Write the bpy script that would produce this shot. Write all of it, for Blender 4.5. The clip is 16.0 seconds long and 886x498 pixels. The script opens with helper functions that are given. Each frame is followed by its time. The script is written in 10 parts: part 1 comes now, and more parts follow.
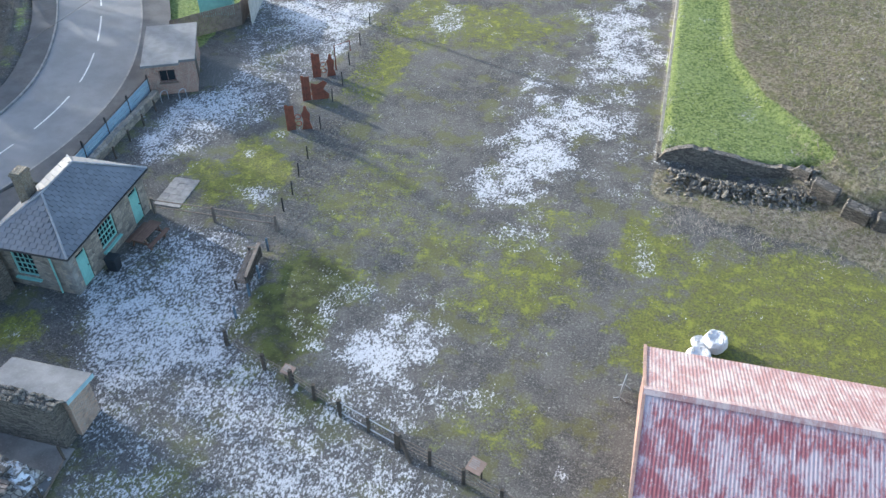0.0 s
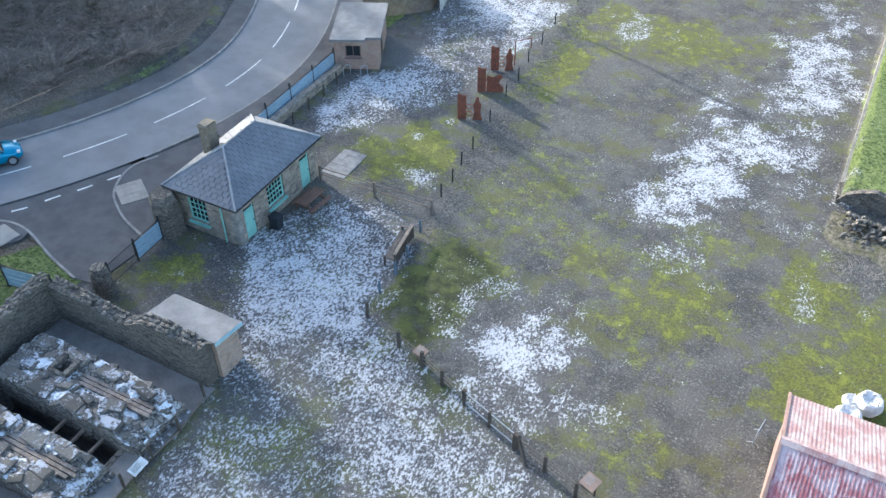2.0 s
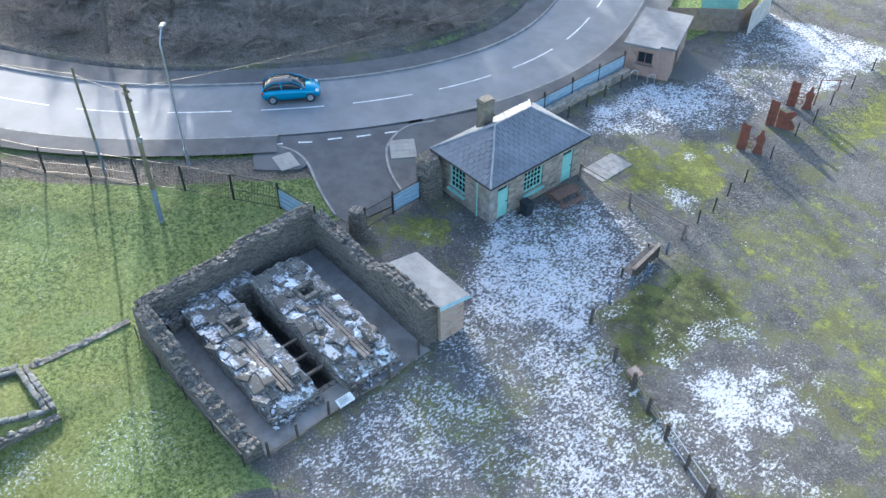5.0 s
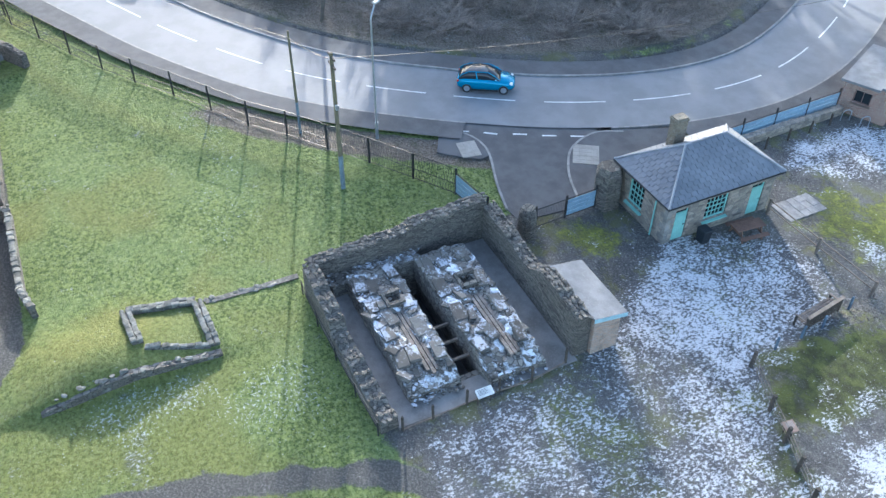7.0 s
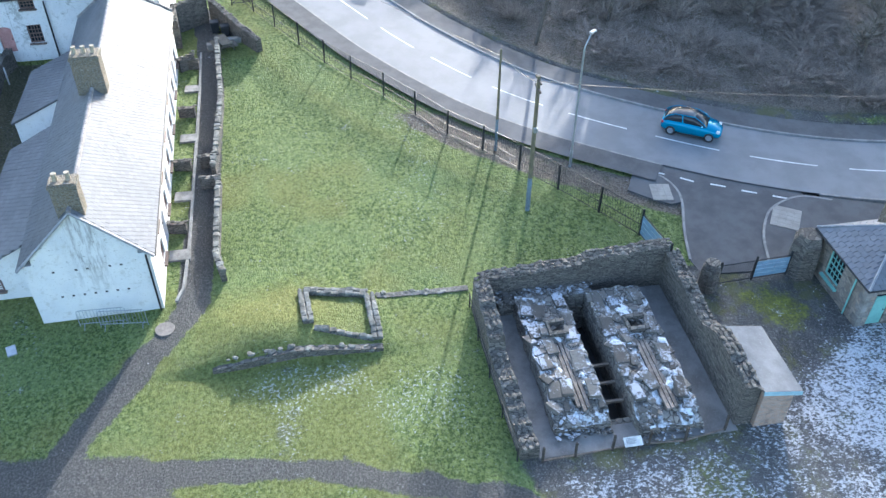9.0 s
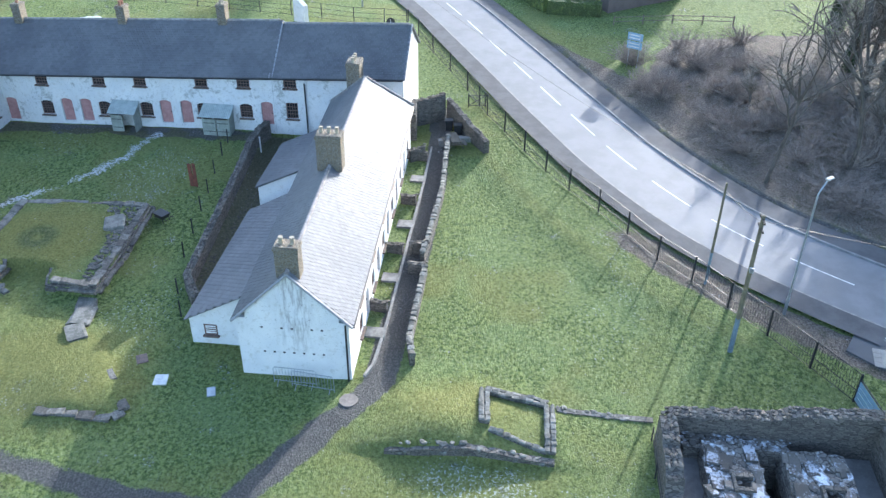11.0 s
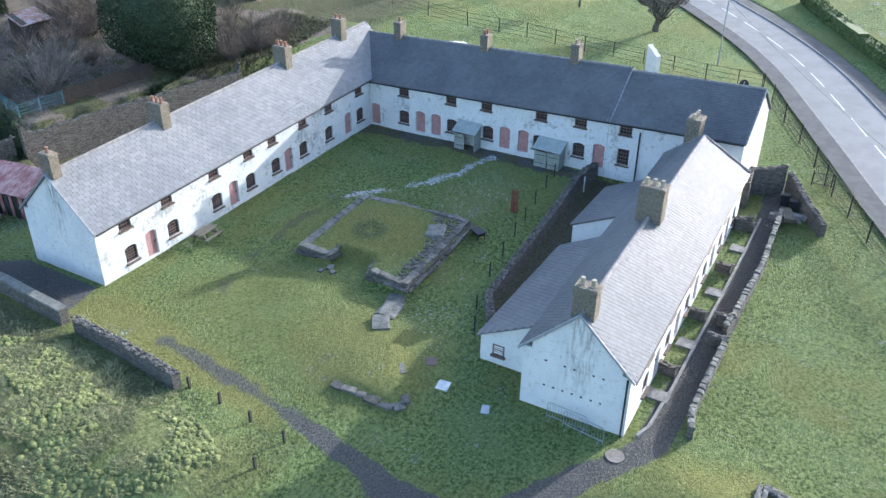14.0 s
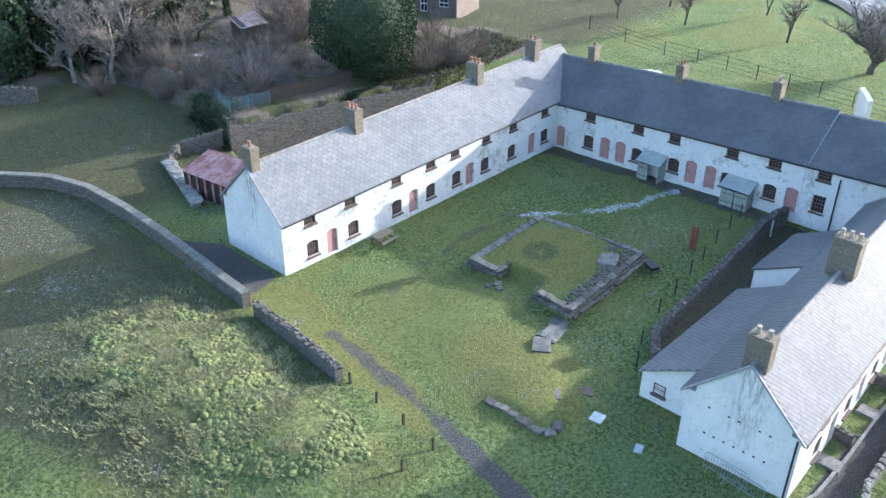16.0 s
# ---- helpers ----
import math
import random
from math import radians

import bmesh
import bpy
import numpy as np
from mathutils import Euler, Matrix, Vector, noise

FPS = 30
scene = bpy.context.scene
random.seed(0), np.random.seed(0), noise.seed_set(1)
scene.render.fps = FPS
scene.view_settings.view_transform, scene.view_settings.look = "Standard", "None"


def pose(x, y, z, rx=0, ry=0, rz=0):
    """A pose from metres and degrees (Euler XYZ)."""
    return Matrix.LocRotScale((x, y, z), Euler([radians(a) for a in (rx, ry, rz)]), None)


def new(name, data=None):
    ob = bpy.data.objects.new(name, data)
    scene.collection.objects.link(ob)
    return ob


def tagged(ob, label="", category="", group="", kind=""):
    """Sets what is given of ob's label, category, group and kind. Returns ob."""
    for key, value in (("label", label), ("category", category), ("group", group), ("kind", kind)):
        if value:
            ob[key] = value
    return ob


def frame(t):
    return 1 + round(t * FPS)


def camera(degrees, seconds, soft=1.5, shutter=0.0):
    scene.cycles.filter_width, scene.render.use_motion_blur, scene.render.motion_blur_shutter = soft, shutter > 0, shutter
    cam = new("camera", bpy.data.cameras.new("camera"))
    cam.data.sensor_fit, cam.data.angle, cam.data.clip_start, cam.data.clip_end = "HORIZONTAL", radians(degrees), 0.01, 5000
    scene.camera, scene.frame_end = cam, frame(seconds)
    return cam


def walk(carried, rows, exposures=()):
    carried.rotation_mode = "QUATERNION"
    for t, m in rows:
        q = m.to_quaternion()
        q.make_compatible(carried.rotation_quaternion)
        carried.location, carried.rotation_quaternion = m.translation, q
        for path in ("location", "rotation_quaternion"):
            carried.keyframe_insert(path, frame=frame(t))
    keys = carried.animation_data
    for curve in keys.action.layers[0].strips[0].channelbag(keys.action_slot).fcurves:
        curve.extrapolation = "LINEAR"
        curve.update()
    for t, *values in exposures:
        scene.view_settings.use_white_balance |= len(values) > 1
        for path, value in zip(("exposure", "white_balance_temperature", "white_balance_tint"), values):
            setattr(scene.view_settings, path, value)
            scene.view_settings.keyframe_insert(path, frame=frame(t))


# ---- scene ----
import functools

# ---- camera: a hovering drone that turns on the spot ----
HOVER = 30.5
cam = camera(55.0, 16.0, soft=1.4)
TURNS = [  # seconds, yaw, pitch, roll
    (0, 14.57, -41.30, -0.56),
    (0.5, 17.85, -41.31, -0.48),
    (1, 21.15, -41.33, -0.39),
    (1.5, 24.48, -41.36, -0.27),
    (2, 27.87, -41.39, -0.22),
    (2.5, 31.39, -41.43, -0.10),
    (3, 34.91, -41.46, -0.00),
    (5.5, 52.98, -41.66, 0.17),
    (6, 56.71, -41.71, 0.21),
    (6.5, 60.35, -41.77, 0.27),
    (7, 64.09, -41.80, 0.35),
    (7.5, 67.91, -41.84, 0.39),
    (8, 71.76, -41.89, 0.39),
    (10.5, 92.03, -35.13, 0.52),
    (11, 96.18, -33.22, 0.56),
    (11.5, 100.26, -32.45, 0.55),
    (12, 104.39, -32.52, 0.55),
    (12.5, 108.41, -32.18, 0.54),
    (13, 112.38, -31.64, 0.54),
    (13.5, 116.32, -31.08, 0.53),
    (14, 120.03, -30.52, 0.50),
    (14.5, 123.36, -29.94, 0.50),
    (15, 126.66, -29.39, 0.49),
    (15.5, 129.93, -29.19, 0.48),
    (16, 133.19, -29.27, 0.47),
]
walk(cam, [(t, pose(0, 0, HOVER, 90 + pitch, 0, yaw) @ pose(0, 0, 0, 0, 0, roll)) for t, yaw, pitch, roll in TURNS],
     exposures=[(0.0, 1.7, 6000, 9), (3.0, 2.03, 5950, 9), (5.5, 2.16, 5850, 9), (8.0, 2.13, 5780, 9), (11.0, 2.06, 5620, 10), (14.0, 1.79, 5650, 11), (16.0, 1.93, 5650, 11)])

# ---- light: low winter sun, thin bright sky ----
SUN_WAY = Vector((-0.935, 0.355, 0.0)).normalized()   # towards the sun, on plan
SUN_ELEV = radians(16)
sun_data = bpy.data.lights.new("sun", "SUN")
sun_data.energy, sun_data.angle, sun_data.color = 2.2, radians(0.6), (1.0, 0.93, 0.82)
sun = new("sun", sun_data)
to_sun = Vector((SUN_WAY.x * math.cos(SUN_ELEV), SUN_WAY.y * math.cos(SUN_ELEV), math.sin(SUN_ELEV)))
sun.matrix_world = Matrix.Translation((-60, 30, 60)) @ to_sun.to_track_quat("Z", "Y").to_matrix().to_4x4()

world = bpy.data.worlds.new("sky")
scene.world = world
world.use_nodes = True
wn = world.node_tree
sky = wn.nodes.new("ShaderNodeTexSky")
sky.sky_type, sky.sun_disc = "NISHITA", False
sky.sun_elevation, sky.sun_rotation = SUN_ELEV, math.atan2(SUN_WAY.x, SUN_WAY.y)
sky.air_density, sky.dust_density, sky.ozone_density = 1.0, 2.0, 1.0
wn.links.new(sky.outputs[0], wn.nodes["Background"].inputs[0])
wn.nodes["Background"].inputs[1].default_value = 0.15

# ---- helpers for materials ----
class Nodes:
    """A small hand for building node trees."""

    def __init__(self, name):
        self.mat = bpy.data.materials.new(name)
        self.mat.use_nodes = True
        self.t = self.mat.node_tree
        self.b = self.t.nodes["Principled BSDF"]
        self.co = self.t.nodes.new("ShaderNodeTexCoord").outputs["Object"]

    def add(self, kind, **sets):
        n = self.t.nodes.new(kind)
        for k, v in sets.items():
            setattr(n, k, v)
        return n

    def link(self, a, b):
        self.t.links.new(a, b)

    def put(self, socket, v):
        if isinstance(v, (int, float)):
            socket.default_value = v
        elif isinstance(v, tuple):
            socket.default_value = (*v, 1.0) if len(v) == 3 and socket.type == "RGBA" else v
        else:
            self.link(v, socket)

    def world_co(self):
        return self.add("ShaderNodeNewGeometry").outputs["Position"]

    def noise(self, scale, detail=4.0, rough=0.6, co=None, stretch=None):
        n = self.add("ShaderNodeTexNoise")
        n.inputs["Scale"].default_value, n.inputs["Detail"].default_value, n.inputs["Roughness"].default_value = scale, detail, rough
        co = co or self.co
        if stretch:
            m = self.add("ShaderNodeMapping")
            m.inputs["Scale"].default_value = stretch
            self.link(co, m.inputs["Vector"])
            co = m.outputs[0]
        self.link(co, n.inputs["Vector"])
        return n.outputs["Fac"]

    def voronoi(self, scale, feature="F1", out="Distance", co=None):
        n = self.add("ShaderNodeTexVoronoi", feature=feature)
        n.inputs["Scale"].default_value = scale
        self.link(co or self.co, n.inputs["Vector"])
        return n.outputs[out]

    def ramp(self, fac, *stops):
        n = self.add("ShaderNodeValToRGB")
        e = n.color_ramp.elements
        while len(e) < len(stops):
            e.new(0.5)
        for el, (p, c) in zip(e, stops):
            el.position, el.color = p, (*c, 1.0) if isinstance(c, tuple) else (c, c, c, 1.0)
        self.link(fac, n.inputs["Fac"])
        return n.outputs["Color"]

    def step(self, fac, lo, hi):
        n = self.add("ShaderNodeMapRange", interpolation_type="SMOOTHSTEP")
        n.inputs["From Min"].default_value, n.inputs["From Max"].default_value = lo, hi
        self.put(n.inputs["Value"], fac)
        return n.outputs[0]

    def mix(self, fac, a, b, kind="MIX"):
        n = self.add("ShaderNodeMix", data_type="RGBA", blend_type=kind)
        self.put(n.inputs[0], fac)
        self.put(n.inputs[6], a)
        self.put(n.inputs[7], b)
        return n.outputs[2]

    def math(self, op, a, b=0.0, clamp=False):
        n = self.add("ShaderNodeMath", operation=op, use_clamp=clamp)
        self.put(n.inputs[0], a)
        self.put(n.inputs[1], b)
        return n.outputs[0]

    def done(self, color, rough=0.8, metal=0.0, bump=None, strength=0.4, dist=0.02, spec=None):
        self.put(self.b.inputs["Base Color"], color)
        self.put(self.b.inputs["Roughness"], rough)
        self.b.inputs["Metallic"].default_value = metal
        if spec is not None:
            self.b.inputs["Specular IOR Level"].default_value = spec
        if bump is not None:
            n = self.add("ShaderNodeBump")
            n.inputs["Strength"].default_value, n.inputs["Distance"].default_value = strength, dist
            self.link(bump, n.inputs["Height"])
            self.link(n.outputs[0], self.b.inputs["Normal"])
        return self.mat


def worn(name, base, dark, light, scale=3.0, fine=30.0, rough=0.8, metal=0.0, strength=0.4, dist=0.02, random_by=0.0, spec=None):
    """A surface with stains at one scale and grain at another."""
    n = Nodes(name)
    co = n.world_co()
    big, small = n.noise(scale, 5, 0.65, co), n.noise(fine, 4, 0.7, co)
    c = n.mix(n.step(big, 0.35, 0.65), dark, base)
    c = n.mix(n.math("MULTIPLY", n.step(small, 0.52, 0.75), 0.7), c, light)
    if random_by:
        r = n.add("ShaderNodeObjectInfo").outputs["Random"]
        i = n.add("ShaderNodeNewGeometry").outputs["Random Per Island"]
        k = n.math("FRACT", n.math("ADD", r, i))
        c = n.mix(1.0, c, n.ramp(k, (0.0, 1.0 - random_by), (1.0, 1.0 + random_by)), "MULTIPLY")
    return n.done(c, rough, metal, n.math("ADD", big, n.math("MULTIPLY", small, 0.5)), strength, dist, spec)


def slate_mat(name, base, other, w, h, random_by=0.25, rough=0.45, spec=0.42, spots=0.3):
    n = Nodes(name)
    co = n.world_co()
    r = n.math("FRACT", n.math("ADD", n.add("ShaderNodeObjectInfo").outputs["Random"], n.add("ShaderNodeNewGeometry").outputs["Random Per Island"]))
    big, small = n.noise(0.35, 4, 0.55, co), n.noise(9.0, 5, 0.7, co)
    c = n.mix(n.step(big, 0.3, 0.7), base, other)
    c = n.mix(1.0, c, n.ramp(r, (0.0, 1.0 - random_by), (1.0, 1.0 + random_by)), "MULTIPLY")
    lichen = n.step(n.noise(5.5, 6, 0.75, co), 0.60, 0.72)
    c = n.mix(n.math("MULTIPLY", lichen, spots), c, (0.30, 0.30, 0.26))
    c = n.mix(n.math("MULTIPLY", n.step(n.noise(1.4, 5, 0.7, co, (1.0, 1.0, 0.35)), 0.58, 0.72), 0.35), c, (0.05, 0.052, 0.055))
    return n.done(c, rough, 0.0, small, 0.35, 0.01, spec)


def limewash(name="limewash", soot=None, damp=False):
    """Worn whitewash; soot gives a plan spot below which chimney soot has run down the face."""
    n = Nodes(name)
    co = n.world_co()
    big, mid, fine = n.noise(0.5, 5, 0.6, co), n.noise(2.5, 6, 0.7, co), n.noise(14, 5, 0.7, co)
    c = n.mix(n.step(big, 0.3, 0.7), (0.64, 0.65, 0.66), (0.73, 0.73, 0.72))
    flake = n.math("MULTIPLY", n.step(n.noise(4.5, 6, 0.8, co), 0.57, 0.63), n.step(n.noise(0.8, 4, 0.6, co), 0.47, 0.6))
    c = n.mix(n.math("MULTIPLY", flake, 0.7), c, (0.33, 0.32, 0.29))
    c = n.mix(n.math("MULTIPLY", n.step(mid, 0.52, 0.68), 0.6), c, (0.50, 0.49, 0.45))
    c = n.mix(n.math("MULTIPLY", n.step(fine, 0.59, 0.70), 0.6), c, (0.36, 0.35, 0.33))
    if damp:
        blot = n.math("ADD", n.math("MULTIPLY", n.noise(0.55, 5, 0.7, co), 0.55), n.math("MULTIPLY", n.noise(3.2, 6, 0.8, co), 0.45))
        c = n.mix(n.math("MULTIPLY", n.step(blot, 0.53, 0.60), 0.75), c, (0.30, 0.31, 0.29))
        c = n.mix(n.math("MULTIPLY", n.step(n.noise(6.0, 6, 0.85, co, (1.0, 1.0, 0.6)), 0.58, 0.64), 0.6), c, (0.17, 0.175, 0.165))
    if soot:
        axis, middle, low = soot
        xyz = n.add("ShaderNodeSeparateXYZ")
        n.link(co, xyz.inputs[0])
        near = n.step(n.math("ABSOLUTE", n.math("SUBTRACT", xyz.outputs[axis], middle)), 1.15, 0.2)
        run = n.step(n.noise(1.0, 5, 0.7, co, (4.0, 4.0, 0.6)), 0.40, 0.68)
        drop = n.step(xyz.outputs["Z"], low, low + 3.2)
        c = n.mix(n.math("MULTIPLY", n.math("MULTIPLY", near, run), n.math("MULTIPLY", drop, 0.85)), c, (0.11, 0.105, 0.10))
        patch = n.math("MULTIPLY", n.step(n.noise(3.5, 6, 0.75, co, (1, 1, 2.2)), 0.60, 0.66), n.step(xyz.outputs["Z"], 0.8, 2.2))
        c = n.mix(n.math("MULTIPLY", patch, 0.7), c, (0.20, 0.19, 0.18))
    return n.done(c, 0.9, 0.0, n.math("ADD", mid, fine), 0.5, 0.03)


def stone_mat(name, a, b, c3, scale=3.2, mortar=(0.30, 0.28, 0.25), snow=0.0, flat=1.9):
    """Coursed rubble: cells squashed into courses, with joints sunk by the bump."""
    n = Nodes(name)
    co = n.world_co()
    m = n.add("ShaderNodeMapping")
    m.inputs["Scale"].default_value = (1.0, 1.0, flat)
    n.link(co, m.inputs["Vector"])
    edge = n.voronoi(scale, "DISTANCE_TO_EDGE", "Distance", m.outputs[0])
    cell = n.voronoi(scale, "F1", "Color", m.outputs[0])
    fine = n.noise(12, 6, 0.7, co)
    sep = n.add("ShaderNodeSeparateColor")
    n.link(cell, sep.inputs[0])
    c = n.ramp(sep.outputs[0], (0.0, a), (0.5, b), (1.0, c3))
    c = n.mix(n.math("MULTIPLY", n.step(fine, 0.4, 0.7), 0.45), c, (0.10, 0.095, 0.09))
    c = n.mix(n.step(edge, 0.02, 0.07), mortar, c)
    if snow:
        up = n.add("ShaderNodeSeparateXYZ")
        n.link(n.add("ShaderNodeNewGeometry").outputs["Normal"], up.inputs[0])
        lie = n.math("MULTIPLY", n.step(up.outputs["Z"], 0.55, 0.85), n.step(n.noise(1.1, 5, 0.65, co), 0.55 - 0.12 * snow, 0.66 - 0.1 * snow))
        c = n.mix(lie, c, (0.78, 0.81, 0.86))
    return n.done(c, 0.9, 0.0, n.math("ADD", n.math("MULTIPLY", n.step(edge, 0.0, 0.12), 1.0), fine), 0.7, 0.05)


def glass_mat():
    n = Nodes("window_glass")
    return n.done((0.02, 0.025, 0.03), 0.06, 0.0, n.noise(1.5), 0.05, 0.01)


def brick_mat(name, a, b, mortar=(0.42, 0.40, 0.36)):
    n = Nodes(name)
    t = n.add("ShaderNodeTexBrick")
    m = n.add("ShaderNodeMapping")
    n.link(n.add("ShaderNodeTexCoord").outputs["UV"], m.inputs["Vector"])
    n.link(m.outputs[0], t.inputs["Vector"])
    t.inputs["Scale"].default_value, t.inputs["Brick Width"].default_value, t.inputs["Row Height"].default_value = 1.0, 0.225, 0.075
    t.inputs["Mortar Size"].default_value = 0.008
    n.put(t.inputs["Color1"], a), n.put(t.inputs["Color2"], b), n.put(t.inputs["Mortar"], mortar)
    c = n.mix(n.math("MULTIPLY", n.step(n.noise(1.5, 6, 0.7, n.world_co()), 0.45, 0.7), 0.6), t.outputs["Color"], (0.13, 0.115, 0.10))
    return n.done(c, 0.9, 0.0, n.noise(8, 6, 0.7, n.world_co()), 0.5, 0.02)


def corrugated(name, base, other, axis=0, pitch=0.15):
    n = Nodes(name)
    co = n.world_co()
    streak = n.noise(1.6, 6, 0.75, co, (3.0, 0.6, 0.6) if axis == 0 else (0.6, 3.0, 0.6))
    big = n.noise(0.8, 6, 0.75, co)
    c = n.mix(n.step(n.math("ADD", n.math("MULTIPLY", streak, 0.5), n.math("MULTIPLY", big, 0.5)), 0.44, 0.58), base, other)
    c = n.mix(n.math("MULTIPLY", n.step(n.noise(4, 6, 0.8, co, (2.0, 0.7, 0.7) if axis == 0 else (0.7, 2.0, 0.7)), 0.56, 0.62), 0.55), c, (0.50, 0.46, 0.47))
    c = n.mix(n.math("MULTIPLY", n.step(n.noise(5, 5, 0.7, co), 0.6, 0.70), 0.5), c, (0.24, 0.10, 0.085))
    return n.done(c, 0.55, 0.0, big, 0.2, 0.01)


WHITE = limewash()
WHITE_DAMP = limewash("damp_limewash", damp=True)
WHITE_SOOT_S = limewash("sooty_limewash", ("Y", -11.1, 0.9))
WHITE_SOOT_W = limewash("sooted_limewash", ("Y", -45.5, 2.2))
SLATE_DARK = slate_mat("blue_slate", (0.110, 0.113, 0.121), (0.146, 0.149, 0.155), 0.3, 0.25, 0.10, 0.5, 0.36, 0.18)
SLATE_PALE = slate_mat("stone_slate", (0.196, 0.204, 0.217), (0.24, 0.245, 0.253), 0.6, 0.45, 0.10, 0.7, 0.34, 0.25)
# south roof's sunny slope: its brightness in the sun is put into the colour
SLATE_SOUTH = slate_mat("sunlit_slate", (0.140, 0.155, 0.176), (0.172, 0.185, 0.205), 0.3, 0.25, 0.10, 0.67, 0.29, 0.25)
SLATE_GATE = slate_mat("welsh_slate", (0.125, 0.137, 0.16), (0.175, 0.188, 0.21), 0.4, 0.3, 0.11, 0.42)
LEAD = worn("lead_flashing", (0.30, 0.31, 0.33), (0.22, 0.23, 0.25), (0.45, 0.45, 0.46), rough=0.5)
RIDGE_TILE = worn("ridge_tile", (0.30, 0.29, 0.28), (0.18, 0.17, 0.17), (0.5, 0.48, 0.45))
CHIMNEY = stone_mat("chimney_brick", (0.155, 0.13, 0.09), (0.245, 0.205, 0.145), (0.12, 0.108, 0.08), 6.0)
POT = worn("terracotta", (0.36, 0.17, 0.11), (0.22, 0.12, 0.08), (0.5, 0.3, 0.22), 4)
BUFF_POT = worn("buff_pot", (0.46, 0.39, 0.28), (0.28, 0.24, 0.18), (0.55, 0.5, 0.4), 4)
DOOR_PINK = worn("faded_pink_paint", (0.46, 0.25, 0.24), (0.36, 0.19, 0.18), (0.57, 0.38, 0.36), 2.5)
FRAME_BROWN = worn("brown_sash_paint", (0.175, 0.115, 0.10), (0.12, 0.08, 0.068), (0.28, 0.2, 0.18), 3)
SILL = worn("sill_stone", (0.17, 0.12, 0.10), (0.10, 0.08, 0.07), (0.3, 0.24, 0.2), 4)
GLASS = glass_mat()
TEAL = worn("teal_paint", (0.24, 0.52, 0.47), (0.19, 0.43, 0.39), (0.36, 0.62, 0.57), 2, rough=0.5)
GATE_STONE = stone_mat("gatehouse_rubble", (0.24, 0.205, 0.17), (0.40, 0.345, 0.285), (0.16, 0.14, 0.12), 2.6, (0.20, 0.185, 0.165))
RUIN_STONE = stone_mat("ruin_rubble", (0.125, 0.112, 0.096), (0.215, 0.195, 0.168), (0.075, 0.068, 0.06), 3.4, (0.045, 0.041, 0.036), 0.0, 3.4)
RUIN_SNOWY = stone_mat("frosted_rubble", (0.20, 0.185, 0.165), (0.31, 0.285, 0.25), (0.11, 0.10, 0.09), 3.0, (0.06, 0.055, 0.05), 0.5)
DRY_STONE = worn("loose_stone", (0.165, 0.154, 0.134), (0.08, 0.075, 0.064), (0.31, 0.295, 0.265), 3.5, 14, 0.9, 0, 0.6, 0.04, 0.35)
PALE_STONE = worn("pale_slab", (0.28, 0.272, 0.255), (0.175, 0.17, 0.157), (0.40, 0.39, 0.37), 2.0, 14, 0.9, 0, 0.5, 0.03, 0.2)
BRICK_RED = brick_mat("red_brick", (0.25, 0.13, 0.095), (0.33, 0.19, 0.14))
BRICK_PALE = brick_mat("salmon_brick", (0.44, 0.27, 0.19), (0.27, 0.20, 0.165), (0.45, 0.42, 0.37))
CONCRETE = worn("weathered_concrete", (0.50, 0.485, 0.46), (0.36, 0.35, 0.33), (0.62, 0.61, 0.59), 1.2, 12)
TARMAC = worn("tarmac", (0.215, 0.22, 0.23), (0.18, 0.184, 0.192), (0.255, 0.259, 0.268), 0.5, 40, 0.72, 0, 0.25, 0.006, spec=0.25)
PAVING = worn("pavement_tarmac", (0.12, 0.121, 0.125), (0.088, 0.088, 0.09), (0.165, 0.166, 0.17), 0.7, 30, 0.85, spec=0.2)
KERB = worn("kerb_stone", (0.27, 0.265, 0.255), (0.18, 0.175, 0.17), (0.4, 0.39, 0.38), 2)
LINE = worn("road_paint", (0.72, 0.72, 0.70), (0.5, 0.5, 0.49), (0.8, 0.8, 0.8), 2.5)
WOOD_DARK = worn("dark_timber", (0.075, 0.062, 0.05), (0.045, 0.037, 0.03), (0.15, 0.13, 0.11), 3, 25)
WOOD_GREY = worn("silvered_timber", (0.19, 0.155, 0.13), (0.12, 0.098, 0.08), (0.27, 0.235, 0.205), 3, 25)
STEEL_BLACK = worn("black_paint", (0.022, 0.024, 0.028), (0.015, 0.016, 0.018), (0.06, 0.06, 0.065), 3, 25, 0.5)
GALV = worn("galvanised_steel", (0.42, 0.45, 0.48), (0.33, 0.36, 0.39), (0.55, 0.57, 0.6), 3, 25, 0.42, 0.7)
BLUE_RAIL = worn("pale_blue_paint", (0.22, 0.36, 0.47), (0.18, 0.30, 0.40), (0.4, 0.5, 0.58), 3, 25, 0.5)
RUST = worn("rusted_steel", (0.20, 0.065, 0.04), (0.12, 0.045, 0.03), (0.32, 0.13, 0.08), 3, 20, 0.85)
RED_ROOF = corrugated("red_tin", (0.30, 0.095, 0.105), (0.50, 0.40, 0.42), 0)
# paler copy of the red tin, with the far slope's sunlight in its colour
RED_ROOF_FAR = corrugated("sunlit_red_tin", (0.33, 0.19, 0.185), (0.46, 0.37, 0.36), 0)
RED_TIN = corrugated("maroon_tin", (0.20, 0.055, 0.05), (0.30, 0.16, 0.15), 0)
FELT = worn("grey_felt", (0.20, 0.207, 0.215), (0.15, 0.155, 0.16), (0.27, 0.275, 0.28), 1.2, 12)
SALMON = worn("salmon_render", (0.36, 0.23, 0.19), (0.26, 0.17, 0.14), (0.46, 0.36, 0.32), 2)

